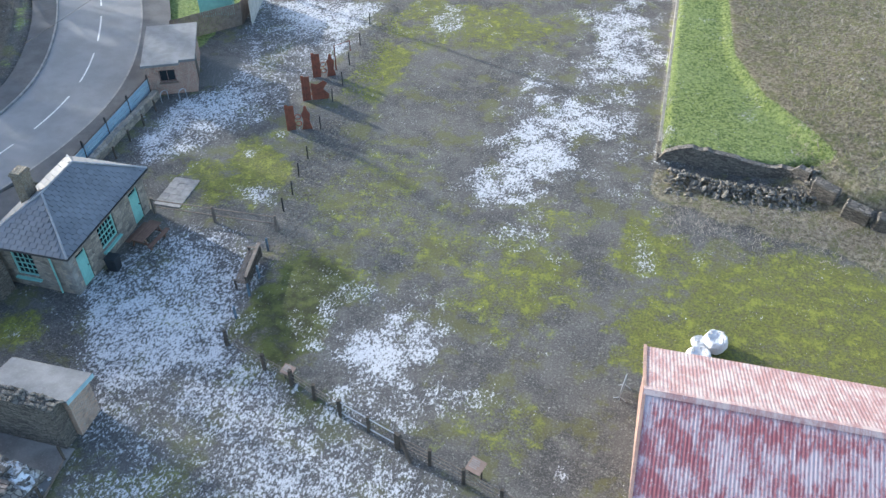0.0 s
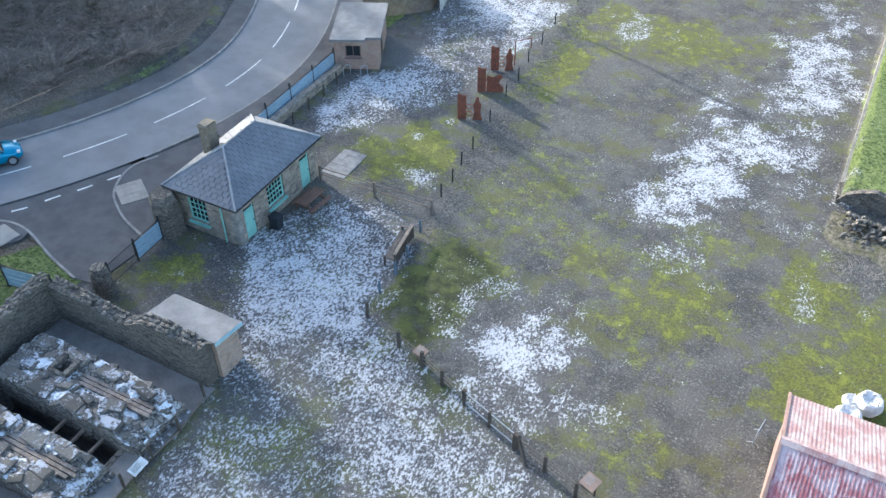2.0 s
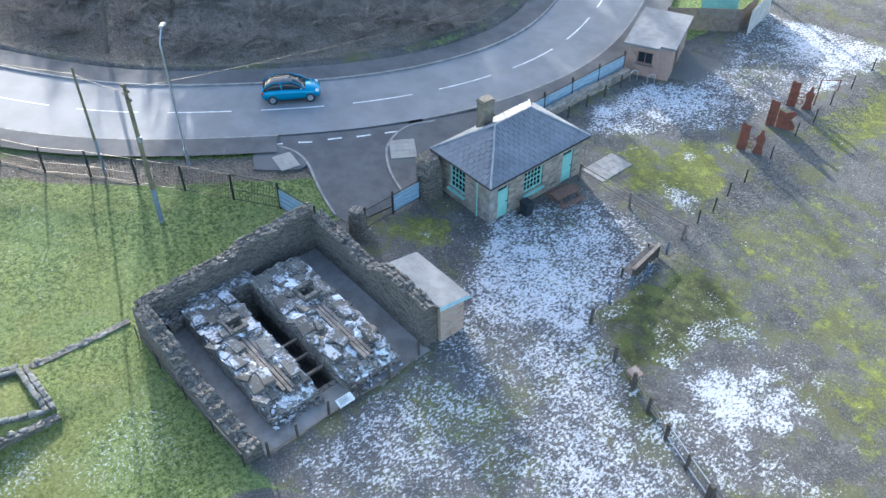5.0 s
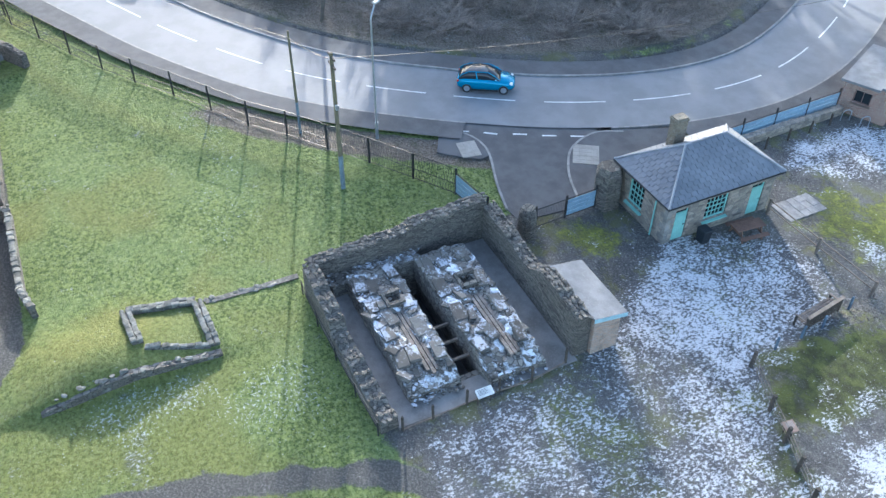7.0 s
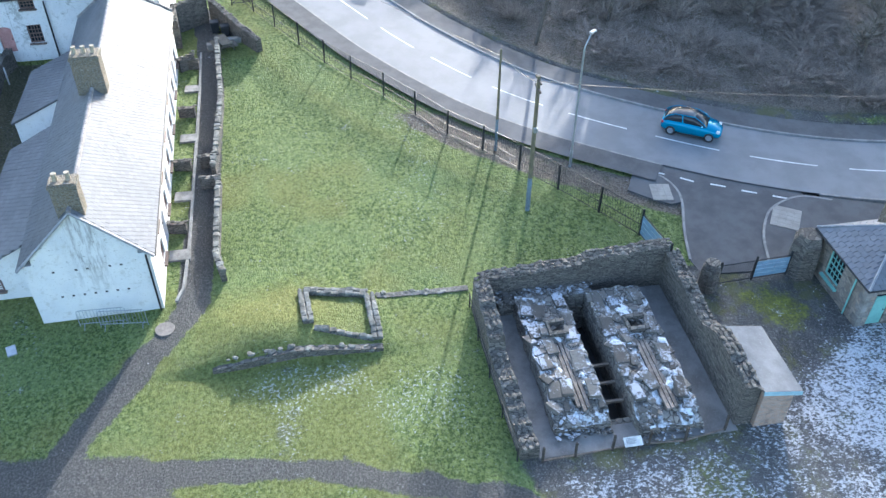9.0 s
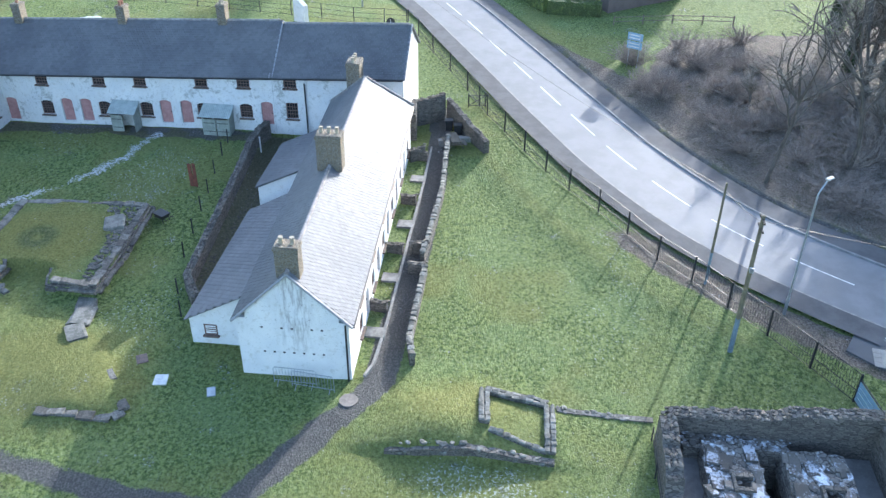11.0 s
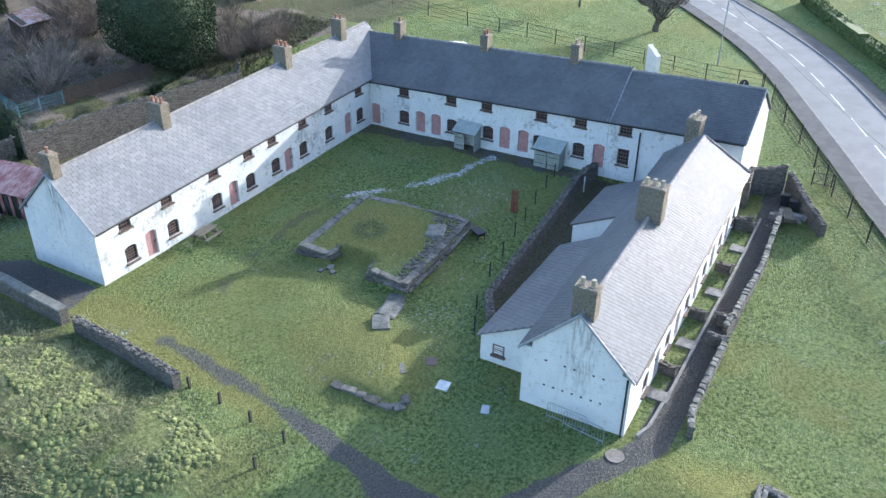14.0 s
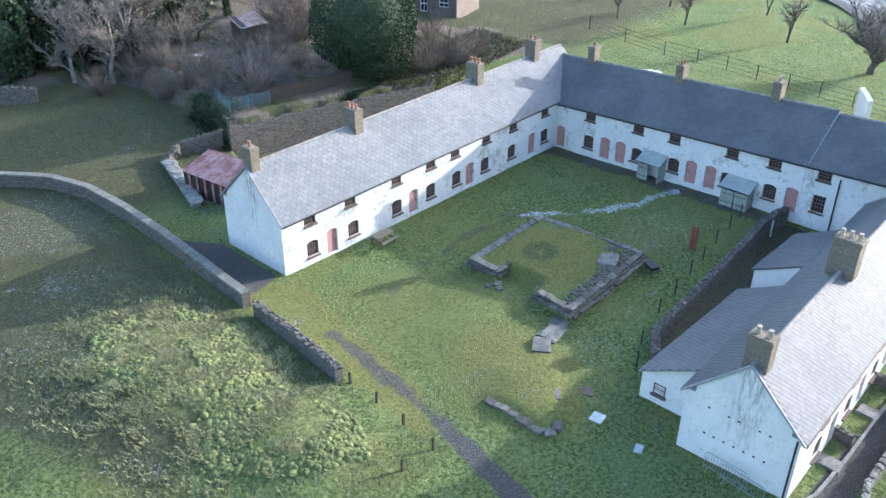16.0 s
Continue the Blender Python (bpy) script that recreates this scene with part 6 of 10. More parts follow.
tagged(part("gate_stay", bm, WOOD_DARK), "dark leaning timber stay at the gate post", "stay")
fence("path_fence", "thin steel posts strung with wire along a stony strip", [(-18.2, 33.0), (-18.4, 34.6), (-18.5, 36.2), (-18.8, 38.0), (-18.9, 39.8), (-19.3, 43.1), (-19.7, 46.5), (-19.8, 48.8), (-20.2, 51.5), (-20.4, 54.5), (-20.7, 57.8), (-20.6, 62.4), (-20.6, 67)], 0.98, 0.06, (0.9,), STEEL_BLACK, STEEL_BLACK, 0.008, seed=3)
fence("post_and_rail", "grey timber post and rail from gatehouse to yard", [(-25.5, 32.7), (-21.8, 32.8), (-18.1, 32.9)], 1.1, 0.13, (0.5, 0.98), WOOD_GREY, WOOD_GREY, 0.035, seed=4)
fence("ruin_fence", "low post fence across the ruin's open side", [(-20.75, 8.2), (-20.75, 9.65), (-20.85, 11.35), (-20.85, 13.0), (-20.7, 14.6), (-21.0, 16.6)], 1.0, 0.09, (0.12,), WOOD_DARK, WOOD_GREY, 0.04, seed=5)
fence("meadow_posts", "short dark marker posts beside the path", [(-24.4, -30.0), (-24.3, -27.7), (-24.1, -25.4), (-23.9, -23.0), (-21.6, -22.9)], 0.75, 0.12, (), WOOD_DARK, WOOD_DARK, seed=6, category="posts")
fence("court_posts", "thin dark posts along the yard wall", [(-37.1, -19.2), (-39.2, -20.2), (-42.9, -21.2), (-45.6, -21.6), (-48.3, -22.0), (-50.6, -22.3), (-53.2, -22.7), (-55.8, -23.0), (-57.8, -23.2)], 1.15, 0.07, (), STEEL_BLACK, STEEL_BLACK, seed=7, category="posts")
fence("back_fence", "wire fence on tall posts behind the north terrace", [(-93.5, -62), (-91.8, -55.5), (-90.2, -49), (-90.0, -44.6), (-89.9, -40.9), (-89.2, -37.0), (-88.7, -33.2), (-88.3, -29.7), (-87.8, -26.1), (-87.1, -22.6), (-86.4, -19.0), (-86.1, -15.7), (-86.0, -13.3)], 1.7, 0.07, (0.1, 0.6, 1.1, 1.65), STEEL_BLACK, STEEL_BLACK, 0.02, seed=8)
fence("ruin_rail", "rusty hand rail along the ruin's outer side", [(-30.6, 7.0), (-28.2, 6.95), (-25.8, 7.0), (-23.4, 7.05), (-21.0, 7.15)], 0.95, 0.06, (0.5, 0.9), STEEL_BLACK, STEEL_BLACK, 0.02, seed=9)


COPE_MORTAR = worn("cope_mortar", (0.21, 0.205, 0.18), (0.12, 0.12, 0.10), (0.33, 0.325, 0.30), 1.6, 10, 0.9)

# ---- lower walls, platform and stones round the green ----
wall_line("field_wall", "long curved field wall of dark coursed rubble", [(-14, -80), (-18.5, -75), (-21.9, -71.2), (-24.6, -67.5), (-25.8, -63.5), (-26.1, -58), (-25.9, -52), (-25.5, -46.5), (-24.9, -40.6)], lambda t: 1.05, 0.55, RUIN_STONE, False, 0, 21, top_noise=0.02)
wall_line("wall_cope", "flat pale mortar cope along the field wall", [(-14, -80), (-18.5, -75), (-21.9, -71.2), (-24.6, -67.5), (-25.8, -63.5), (-26.1, -58), (-25.9, -52), (-25.5, -46.5), (-24.9, -40.6)], lambda t: 1.15, 0.6, COPE_MORTAR, False, 0, 27, sink=-1.0, top_noise=0.012, category="wall cope")
wall_line("field_wall", "short dry-stone wall beside the worn path", [(-24.75, -39.3), (-24.4, -34.5), (-23.95, -30.4)], lambda t: 0.95 + 0.1 * t, 0.5, RUIN_STONE, True, 60, 22)
wall_line("yard_wall", "mossy rubble wall round the sunken back yard", [(-37.9, -18.5), (-40.0, -19.8), (-46, -20.2), (-52, -20.6), (-57.4, -21.0), (-59.9, -20.6)], lambda t: 0.95, 0.5, RUIN_STONE, True, 60, 23)
wall_line("garden_wall", "low rubble wall along the garden path", [(-34.6, -5.35), (-36.2, -5.75), (-43.0, -5.75)], lambda t: 0.7, 0.28, RUIN_STONE, False, 0, 24, top_noise=0.02)
block_row("wall_cope", "flat stones capping the low garden wall", [(-34.6, -5.35), (-36.2, -5.75), (-43.0, -5.75)], SMALL_BLOCKS, 58, 0.72, 1.1, 0.42)
wall_line("garden_wall", "low rubble wall stepping beside the garden path", [(-44.2, -6.1), (-46.2, -5.95), (-52, -5.75), (-60.4, -6.2)], lambda t: 0.75, 0.28, RUIN_STONE, False, 0, 25, top_noise=0.02)
block_row("wall_cope", "flat stones capping the stepping garden wall", [(-44.2, -6.1), (-46.2, -5.95), (-52, -5.75), (-60.4, -6.2)], SMALL_BLOCKS, 59, 0.77, 1.1, 0.42)
wall_line("garden_wall_return", "stub wall closing a garden bay", [(-43.0, -5.75), (-43.0, -6.8)], lambda t: 0.8, 0.35, RUIN_STONE, True, 10, 26)
wall_line("garden_wall_return", "stub wall closing a garden bay", [(-45.2, -5.9), (-45.2, -6.9)], lambda t: 0.8, 0.35, RUIN_STONE, True, 10, 27)
for i, x in enumerate((-39.2, -45.2, -51.2, -57.6)):
    wall_line("garden_divider", "low rubble divider between small front gardens", [(x, -8.5), (x + 0.15, -7.45)], lambda t: 0.7, 0.35, RUIN_STONE, True, 8, 30 + i)
for i, x in enumerate((-37.0, -42.3, -48.4, -54.6)):
    bm = bmesh.new()
    z = hz(x, -7.9)
    box(bm, x - 0.45, x + 0.45, -8.35, -7.2, z - 0.1, z + 0.12, bevel=0.02)
    tagged(part("doorstep", bm, PALE_STONE), "worn pale stone doorstep before a cottage door", "step", "garden doorsteps")
wall_line("garden_kerb", "thin stone kerb edging the front gardens", [(-33.4, -7.75), (-34.3, -7.45), (-38, -7.3), (-46, -7.3), (-54, -7.3), (-59.5, -7.4)], lambda t: 0.14, 0.16, PALE_STONE, False, 0, 36, top_noise=0.015)
wall_line("court_wall", "tall dark rubble wall closing the back court", [(-60.6, -9.0), (-63.35, -9.3), (-64.7, -7.0)], lambda t: 2.15, 0.45, RUIN_STONE, True, 40, 37)
wall_line("court_side_wall", "lower rubble wall of the court falling towards the green", [(-64.7, -6.6), (-62.4, -5.3), (-60.4, -4.1), (-58.9, -3.1)], lambda t: 1.75 - 0.75 * t, 0.45, RUIN_STONE, True, 40, 39)
wall_line("court_stub_wall", "short rubble stub beside the cottage corner", [(-57.2, -8.8), (-57.9, -7.8)], lambda t: 0.95, 0.4, RUIN_STONE, True, 10, 40)


wall_line("platform_wall", "rough stone revetment under the grassed platform", [(-40.2, -31.5), (-38.75, -31.4), (-38.75, -33.7), (-47.0, -34.05), (-47.45, -25.25), (-38.2, -24.75), (-38.35, -27.8), (-39.9, -28.3)], lambda t: 0.0, 0.35, RUIN_STONE, False, 0, 38, sink=1.0, top_noise=0.03)
block_row("platform_kerb", "flat dressed stones edging the grassed platform", [(-39.6, -31.45), (-38.85, -31.5), (-38.85, -33.6), (-47.0, -33.9), (-47.25, -29.6)], KERB_BLOCKS, 41, 0.03, 1.05)
block_row("platform_kerb", "rough stones along the platform's outer face", [(-47.3, -29.2), (-47.35, -25.4), (-38.3, -24.95), (-38.5, -27.6)], REVET_BLOCKS, 42, 0.05, 0.9, 0.7)
block_row("platform_course", "lower course of rough stones under the platform's edge", [(-39.9, -31.3), (-38.65, -31.3), (-38.6, -33.8), (-47.2, -34.1), (-47.55, -25.1), (-38.05, -24.6), (-38.2, -27.9)], REVET_BLOCKS, 45, -0.12, 1.0, 0.75)
block_row("platform_course", "lowest stones spread at the platform's foot", [(-38.4, -33.9), (-47.3, -34.35), (-47.8, -25.0)], REVET_BLOCKS, 46, 0.0, 1.1, 0.95)
platform_band = thing("platform_stones", "band of tumbled flat stones along the platform's edge", "stones")
rnd = random.Random(15)
mats = []
for _ in range(250):
    u, v = rnd.random(), rnd.random()
    x, y = -38.6 - 8.6 * u, -25.15 - (0.7 + 1.0 * u + (1.6 * max(0, u - 0.75) / 0.25)) * v
    mats.append(pose(x, y, hz(x, y) + 0.04, rnd.uniform(-14, 14), rnd.uniform(-14, 14), rnd.uniform(0, 180)) @ Matrix.Scale(rnd.uniform(0.6, 1.4), 4))
for me_, m in mats_of(STONES, mats):
    place("stone", me_, m, platform_band)
block_row("mound_revetment", "low grey stones holding the end of the turf mound", [(-28.55, -23.4), (-28.6, -21.3), (-28.65, -19.6), (-29.2, -19.1), (-29.8, -19.6)], REVET_BLOCKS, 43, 0.02, 1.1, 0.8)
block_row("mound_revetment", "few grey stones showing at the side of the turf mound", [(-31.1, -20.5), (-31.8, -21.1)], REVET_BLOCKS, 44, -0.05, 0.8, 0.7)
rnd = random.Random(5)
for x, y, s, tn in ((-37.4, -25.0, 1.55, 15), (-36.1, -24.65, 1.75, 10), (-34.55, -24.25, 1.45, 35), (-38.3, -30.9, 0.6, 20), (-37.9, -30.4, 0.5, 60), (-37.7, -31.2, 0.45, 0), (-44.9, -26.5, 1.75, 20)):
    bm = bmesh.new()
    z = hz(x, y)
    vs = box(bm, -0.48, 0.48, -0.36, 0.36, -0.25, 0.12, bevel=0.04)
    for v in bm.verts:
        v.co = Vector((v.co.x + rnd.uniform(-0.06, 0.06), v.co.y + rnd.uniform(-0.06, 0.06), v.co.z * min(1.0, 0.75 / s + 0.25) + rnd.uniform(-0.03, 0.03)))
    ob = tagged(part("boulder", bm, KERB_STONE), "weathered grey block half sunk in the turf", "stone", "loose blocks on the green")
    ob.matrix_basis = pose(x, y, z + 0.08, 0, 0, tn) @ Matrix.Scale(s, 4)
# small ruin on its turf mound
for i, (line, label) in enumerate((([(-32.7, -1.3), (-32.25, 1.9)], "low rubble footing of a little square ruin"), ([(-32.1, 2.0), (-28.9, 2.1)], "low footing closing the little square ruin"), ([(-32.7, -1.35), (-29.9, -1.15)], "rubble footing at the little ruin's side"), ([(-29.6, -0.9), (-28.95, 1.9)], "thin footing almost lost in the turf"))):
    wall_line("small_ruin_wall", label, line, lambda t: 0.16 if i < 3 else 0.05, 0.5 if i < 3 else 0.3, RUIN_STONE, False, 0, 42 + i, sink=0.6, top_noise=0.05)
    side = (Vector(line[1]) - Vector(line[0])).orthogonal().normalized() * (0.15 if i < 3 else 0.02)
    for sg in (-1, 1) if i < 3 else (1,):
        block_row("footing_stones", "squared grey stones capping the little ruin's footing", [tuple(Vector(q_) + side * sg) for q_ in line], SMALL_BLOCKS, 52 + i * 2 + sg, 0.17 if i < 3 else 0.06, 0.8, 0.36)
wall_line("small_ruin_wall", "low retaining wall under the turf mound, frost at its foot", [(-28.45, 2.3), (-28.5, -1.5), (-28.35, -5.8)], lambda t: 0.12 - 0.06 * t, 0.34, RUIN_STONE, False, 0, 45, sink=1.2, top_noise=0.04)
rubble_row("footing_stones", "uneven stones along the little retaining wall", [(-28.45, 2.2), (-28.5, -1.5), (-28.4, -5.6)], 0.3, 56, 0.02, 7)
wall_line("link_wall", "narrow stone footing linking the ruins", [(-32.1, 2.4), (-32.0, 7.2)], lambda t: 0.06, 0.34, DRY_STONE, False, 0, 47, sink=0.5, top_noise=0.03)
rubble_row("footing_stones", "stones of the narrow linking footing", [(-32.1, 2.5), (-32.0, 7.1)], 0.34, 57, 0.02, 9)

# ---- upper lawn wall and rubble ----
wall_line("lawn_wall", "dark dry-stone retaining wall under the upper lawn", [(2.1, 46.5), (2.1, 44.65), (6, 44.5), (9.4, 44.3), (10.6, 43.6)], lambda t: 0.5 if t > 0.25 else 0.25, 0.4, RUIN_STONE, False, 0, 50, sink=1.5)
wall_line("lawn_kerb", "pale kerb stones along the upper lawn", [(2.1, 46.6), (2.2, 56), (2.3, 70), (2.4, 84)], lambda t: 0.12 if t > 0.02 else 0.1, 0.3, PALE_STONE, False, 0, 51, sink=1.2, top_noise=0.03)
for i, (x, y, tx) in enumerate(((11.4, 42.6, 30), (13.0, 41.2, 25), (14.6, 40.6, 10))):
    bm = bmesh.new()
    box(bm, -0.75, 0.75, -0.3, 0.3, -0.8, 0.75, bevel=0.08)
    ob = tagged(part("ruined_block", bm, RUIN_STONE), "broken block of old walling leaning in the scrub", "stone", "broken walling")
    ob.matrix_basis = pose(x, y, hz(x, y) + 0.35, 14, 6, -tx)
mats = []
rnd = random.Random(9)
for _ in range(520):
    t, s = rnd.random(), rnd.gauss(0, 0.5)
    x, y = 2.6 + 8.4 * t, 43.0 - 0.9 * math.sin(t * 3) + s * 1.3
    mats.append(pose(x, y, hz(x, y) + max(0, 0.55 - abs(s) * 0.55) * rnd.random() * 1.3, rnd.uniform(-40, 40), rnd.uniform(-40, 40), rnd.uniform(0, 180)) @ Matrix.Scale(rnd.uniform(0.5, 1.5), 4))
heap = thing("rubble_heap", "heap of grey tumbled building stones below the wall", "rubble heap")
for me_, m in mats_of(STONES, mats)[:300]:
    place("stone", me_, m, heap)
scatter_joined("rubble", STONES, mats[300:], heap)
mats = []
for _ in range(4200):
    k = rnd.random()
    y = 30.3 + 38 * k
    x = -17.6 - (y - 33) * 0.085 + rnd.gauss(0.2, 0.62)
    mats.append(pose(x, y, hz(x, y), rnd.uniform(-20, 20), rnd.uniform(-20, 20), rnd.uniform(0, 180)) @ Matrix.Scale(rnd.uniform(0.15, 0.62), 4))
scatter_joined("stony_strip", STONES, mats, None, "strip of small grey stones along the wire fence", "stones")
mats = []
for _ in range(3600):
    x, y = rnd.uniform(-17, 9), 15 + 47 * rnd.random() ** 1.25
    mats.append(pose(x, y, hz(x, y), 0, 0, rnd.uniform(0, 180)) @ Matrix.Scale(0.10 + 0.28 * rnd.random() ** 2, 4))
scatter_joined("gravel_stones", STONES, mats, None, "scattered loose stones on the gravel yard", "stones")
mats = []
for _ in range(900):
    x, y = rnd.uniform(-59.5, -38.5), rnd.uniform(-19.6, -14.5)
    mats.append(pose(x, y, hz(x, y), rnd.uniform(-10, 10), rnd.uniform(-10, 10), rnd.uniform(0, 180)) @ Matrix.Scale(rnd.uniform(0.25, 0.8), 4))
scatter_joined("yard_cobbles", STONES, mats, None, "uneven cobbles and rubble over the sunken back yard", "stones")


# ---- brick shed with slab roof, and what stands behind it ----
def brick_shed():
    h = thing("brick_shed", "old red brick shed with a pale concrete slab roof", "shed")
    # plan corners: front-left, front-right, back-right, back-left
    c = [Vector(p) for p in ((-32.0, 44.3), (-29.2, 45.6), (-31.2, 50.6), (-34.0, 49.3))]
    H = 2.25
    d = c[1] - c[0]
    turn = math.degrees(math.atan2(d.y, d.x))
    L, D = d.length, (c[3] - c[0]).length
    bm = bmesh.new()
    pierced(bm, L, H + 0.3, 0.25, [(0.75, 1.85, 1.25, 2.15)])
    for v in bm.verts:
        v.co.z -= 0.3
    w = part("front_wall", bm, BRICK_RED, h)
    w.matrix_basis = pose(c[0].x, c[0].y, 0, 0, 0, turn)
    for ext in ((L - 0.25, L, 0.25, D), (0, 0.25, 0.25, D), (0.25, L - 0.25, D - 0.25, D)):
        bm = bmesh.new()
        box(bm, *ext, -0.3, H)
        w = part("side_wall", bm, BRICK_RED, h)
        w.matrix_basis = pose(c[0].x, c[0].y, 0, 0, 0, turn)
    bm = bmesh.new()
    ring = [(-0.25, -0.25), (L * 0.72, -0.25), (L * 0.72, 0.15), (L + 0.2, 0.15), (L + 0.2, D + 0.25), (-0.25, D + 0.25)]
    prism(bm, ring, H, H + 0.16)
    r = part("roof_slab", bm, FELT, h, "pale weathered concrete slab")
    r.matrix_basis = pose(c[0].x, c[0].y, 0, 0, 0, turn)
    fr = sash_meshes(1.1, 0.9, 2, 1, FRAME_BROWN, 0.04, 0.07)
    win = place("window", fr[0], pose(c[0].x, c[0].y, 0, 0, 0, turn) @ Matrix.Translation((0.75, 0.08, 0.95)), h)
    for nm, me_ in zip(("glazing_grid", "pane", "sill"), fr[1:]):
        place(nm, me_, Matrix(), win)
    bm = bmesh.new()
    box(bm, L - 0.02, L + 0.03, 1.6, 2.5, 0, 1.95)
    dd = part("door", bm, WOOD_DARK, h, "dark plank door")
    dd.matrix_basis = pose(c[0].x, c[0].y, 0, 0, 0, turn)
    return h


brick_shed()


def hoop(x, y, turn):
    bm = bmesh.new()
    pts = [(-0.3, 0, 0)] + [(-0.3 * math.cos(a), 0, 0.55 + 0.25 * math.sin(a)) for a in (math.pi * i / 8 for i in range(9))] + [(0.3, 0, 0)]
    tube(bm, pts, 0.03, 6)
    ob = tagged(part("cycle_hoop", bm, GALV), "galvanised steel cycle hoop beside the shed", "cycle stand", "cycle hoops")
    ob.matrix_basis = pose(x, y, hz(x, y), 0, 0, turn)


hoop(-30.8, 43.9, 70), hoop(-29.7, 44.4, 70)


def plank_screen(name, label, a, b, h, material):
    f = thing(name, label, "fence")
    a, b = Vector(a), Vector(b)
    n = int((b - a).length / 0.16)
    d = math.degrees(math.atan2((b - a).y, (b - a).x))
    bm = bmesh.new()
    box(bm, -0.07, 0.07, -0.012, 0.012, -0.1, h)
    me_ = bpy.data.meshes.new("plank")
    bm.to_mesh(me_), bm.free()
    me_.materials.append(material)
    for i in range(n):
        p = a.lerp(b, (i + 0.5) / n)
        place("plank", me_, pose(p.x, p.y, hz(p.x, p.y), 0, 0, d), f)
    for z in (0.4, h - 0.3):
        bm = bmesh.new()
        tube(bm, [(*a, hz(*a) + z), (*b, hz(*b) + z)], 0.035, 4)
        part("rail", bm, material, f)


plank_screen("plank_fence", "grey close-boarded timber fence behind the shed", (-34.2, 51.6), (-30.4, 55.6), 1.8, WOOD_GREY)
plank_screen("plank_fence", "grey close-boarded timber fence behind the shed", (-30.4, 55.6), (-30.9, 58.5), 1.8, WOOD_GREY)
plank_screen("gate_leaf", "tall grey boarded gate standing open", (-29.6, 55.6), (-30.6, 60.0), 2.0, CONCRETE)
bm = bmesh.new()
box(bm, -1.3, 1.3, -1.1, 1.1, -0.1, 2.1)
ob = tagged(part("garden_shed", bm, TEAL), "pale green garden shed behind the fence", "shed")
bm = bmesh.new()
box(bm, -1.45, 1.45, -1.25, 1.25, 2.1, 2.2)
part("roof", bm, CONCRETE, ob)
ob.matrix_basis = pose(-33.4, 57.5, hz(-33.4, 57.5), 0, 0, 25)

# ---- red tin barn ----
def barn():
    h = thing("tin_barn", "barn with faded red corrugated roof and salmon gable", "barn")
    X0, X1, Y0, YR, Y1, ZE, ZR = 2.35, 22.0, 18.4, 22.4, 26.1, 3.0, 4.6

    def sheet(ya, za, yb, zb, material, far):
        """Corrugations run from eave to ridge."""
        bm = bmesh.new()
        n = int((X1 - X0 + 0.3) / 0.0375)
        rows_ = []
        for i in range(n + 1):
            x = X0 - 0.15 + i * 0.0375
            dz = 0.011 * math.sin(2 * math.pi * x / 0.15)
            rows_.append((bm.verts.new((x, ya, za + dz)), bm.verts.new((x, yb, zb + dz))))
        for (a, b), (c, d) in zip(rows_, rows_[1:]):
            bm.faces.new((a, c, d, b) if not far else (a, b, d, c))
        ob = part("roof_sheet", bm, material, h)
        for p in ob.data.polygons:
            p.use_smooth = True
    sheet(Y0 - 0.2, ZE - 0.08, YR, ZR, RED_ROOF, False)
    # far slope faces the sun and is coloured lighter for it
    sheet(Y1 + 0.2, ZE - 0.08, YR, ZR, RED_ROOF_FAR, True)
    bm = bmesh.new()
    for s in (-1, 1):
        q = [(X0 - 0.18, YR, ZR + 0.06), (X1 + 0.15, YR, ZR + 0.06), (X1 + 0.15, YR + s * 0.22, ZR - 0.04), (X0 - 0.18, YR + s * 0.22, ZR - 0.04)]
        bm.faces.new([bm.verts.new(p) for p in (q if s < 0 else q[::-1])])
    part("ridge_cap", bm, RED_ROOF_FAR, h)
    bm = bmesh.new()
    for x in (X0, X1 - 0.25):
        ring = ((Y0, -0.3), (Y1, -0.3), (Y1, ZE - 0.2), (YR, ZR - 0.15), (Y0, ZE - 0.2))
        a, b = [bm.verts.new((x, y, z)) for y, z in ring], [bm.verts.new((x + 0.25, y, z)) for y, z in ring]
        bm.faces.new(a[::-1]), bm.faces.new(b)
        for i in range(5):
            bm.faces.new((a[i], a[(i + 1) % 5], b[(i + 1) % 5], b[i]))
    bmesh.ops.recalc_face_normals(bm, faces=bm.faces)
    part("gable_wall", bm, SALMON, h)
    bm = bmesh.new()
    box(bm, X0 + 0.25, X1 - 0.25, Y1 - 0.25, Y1, -0.3, ZE - 0.2), box(bm, X0 + 0.25, X1 - 0.25, Y0, Y0 + 0.25, -0.3, ZE - 0.2)
    part("side_wall", bm, SALMON, h)
    bm = bmesh.new()
    for ya, za, yb, zb in ((Y0 - 0.25, ZE - 0.12, YR, ZR - 0.02), (Y1 + 0.25, ZE - 0.12, YR, ZR - 0.02)):
        tube(bm, [(X0 - 0.16, ya, za), (X0 - 0.16, yb, zb)], 0.09, 4)
    part("barge_board", bm, SALMON, h)
    return h


barn()


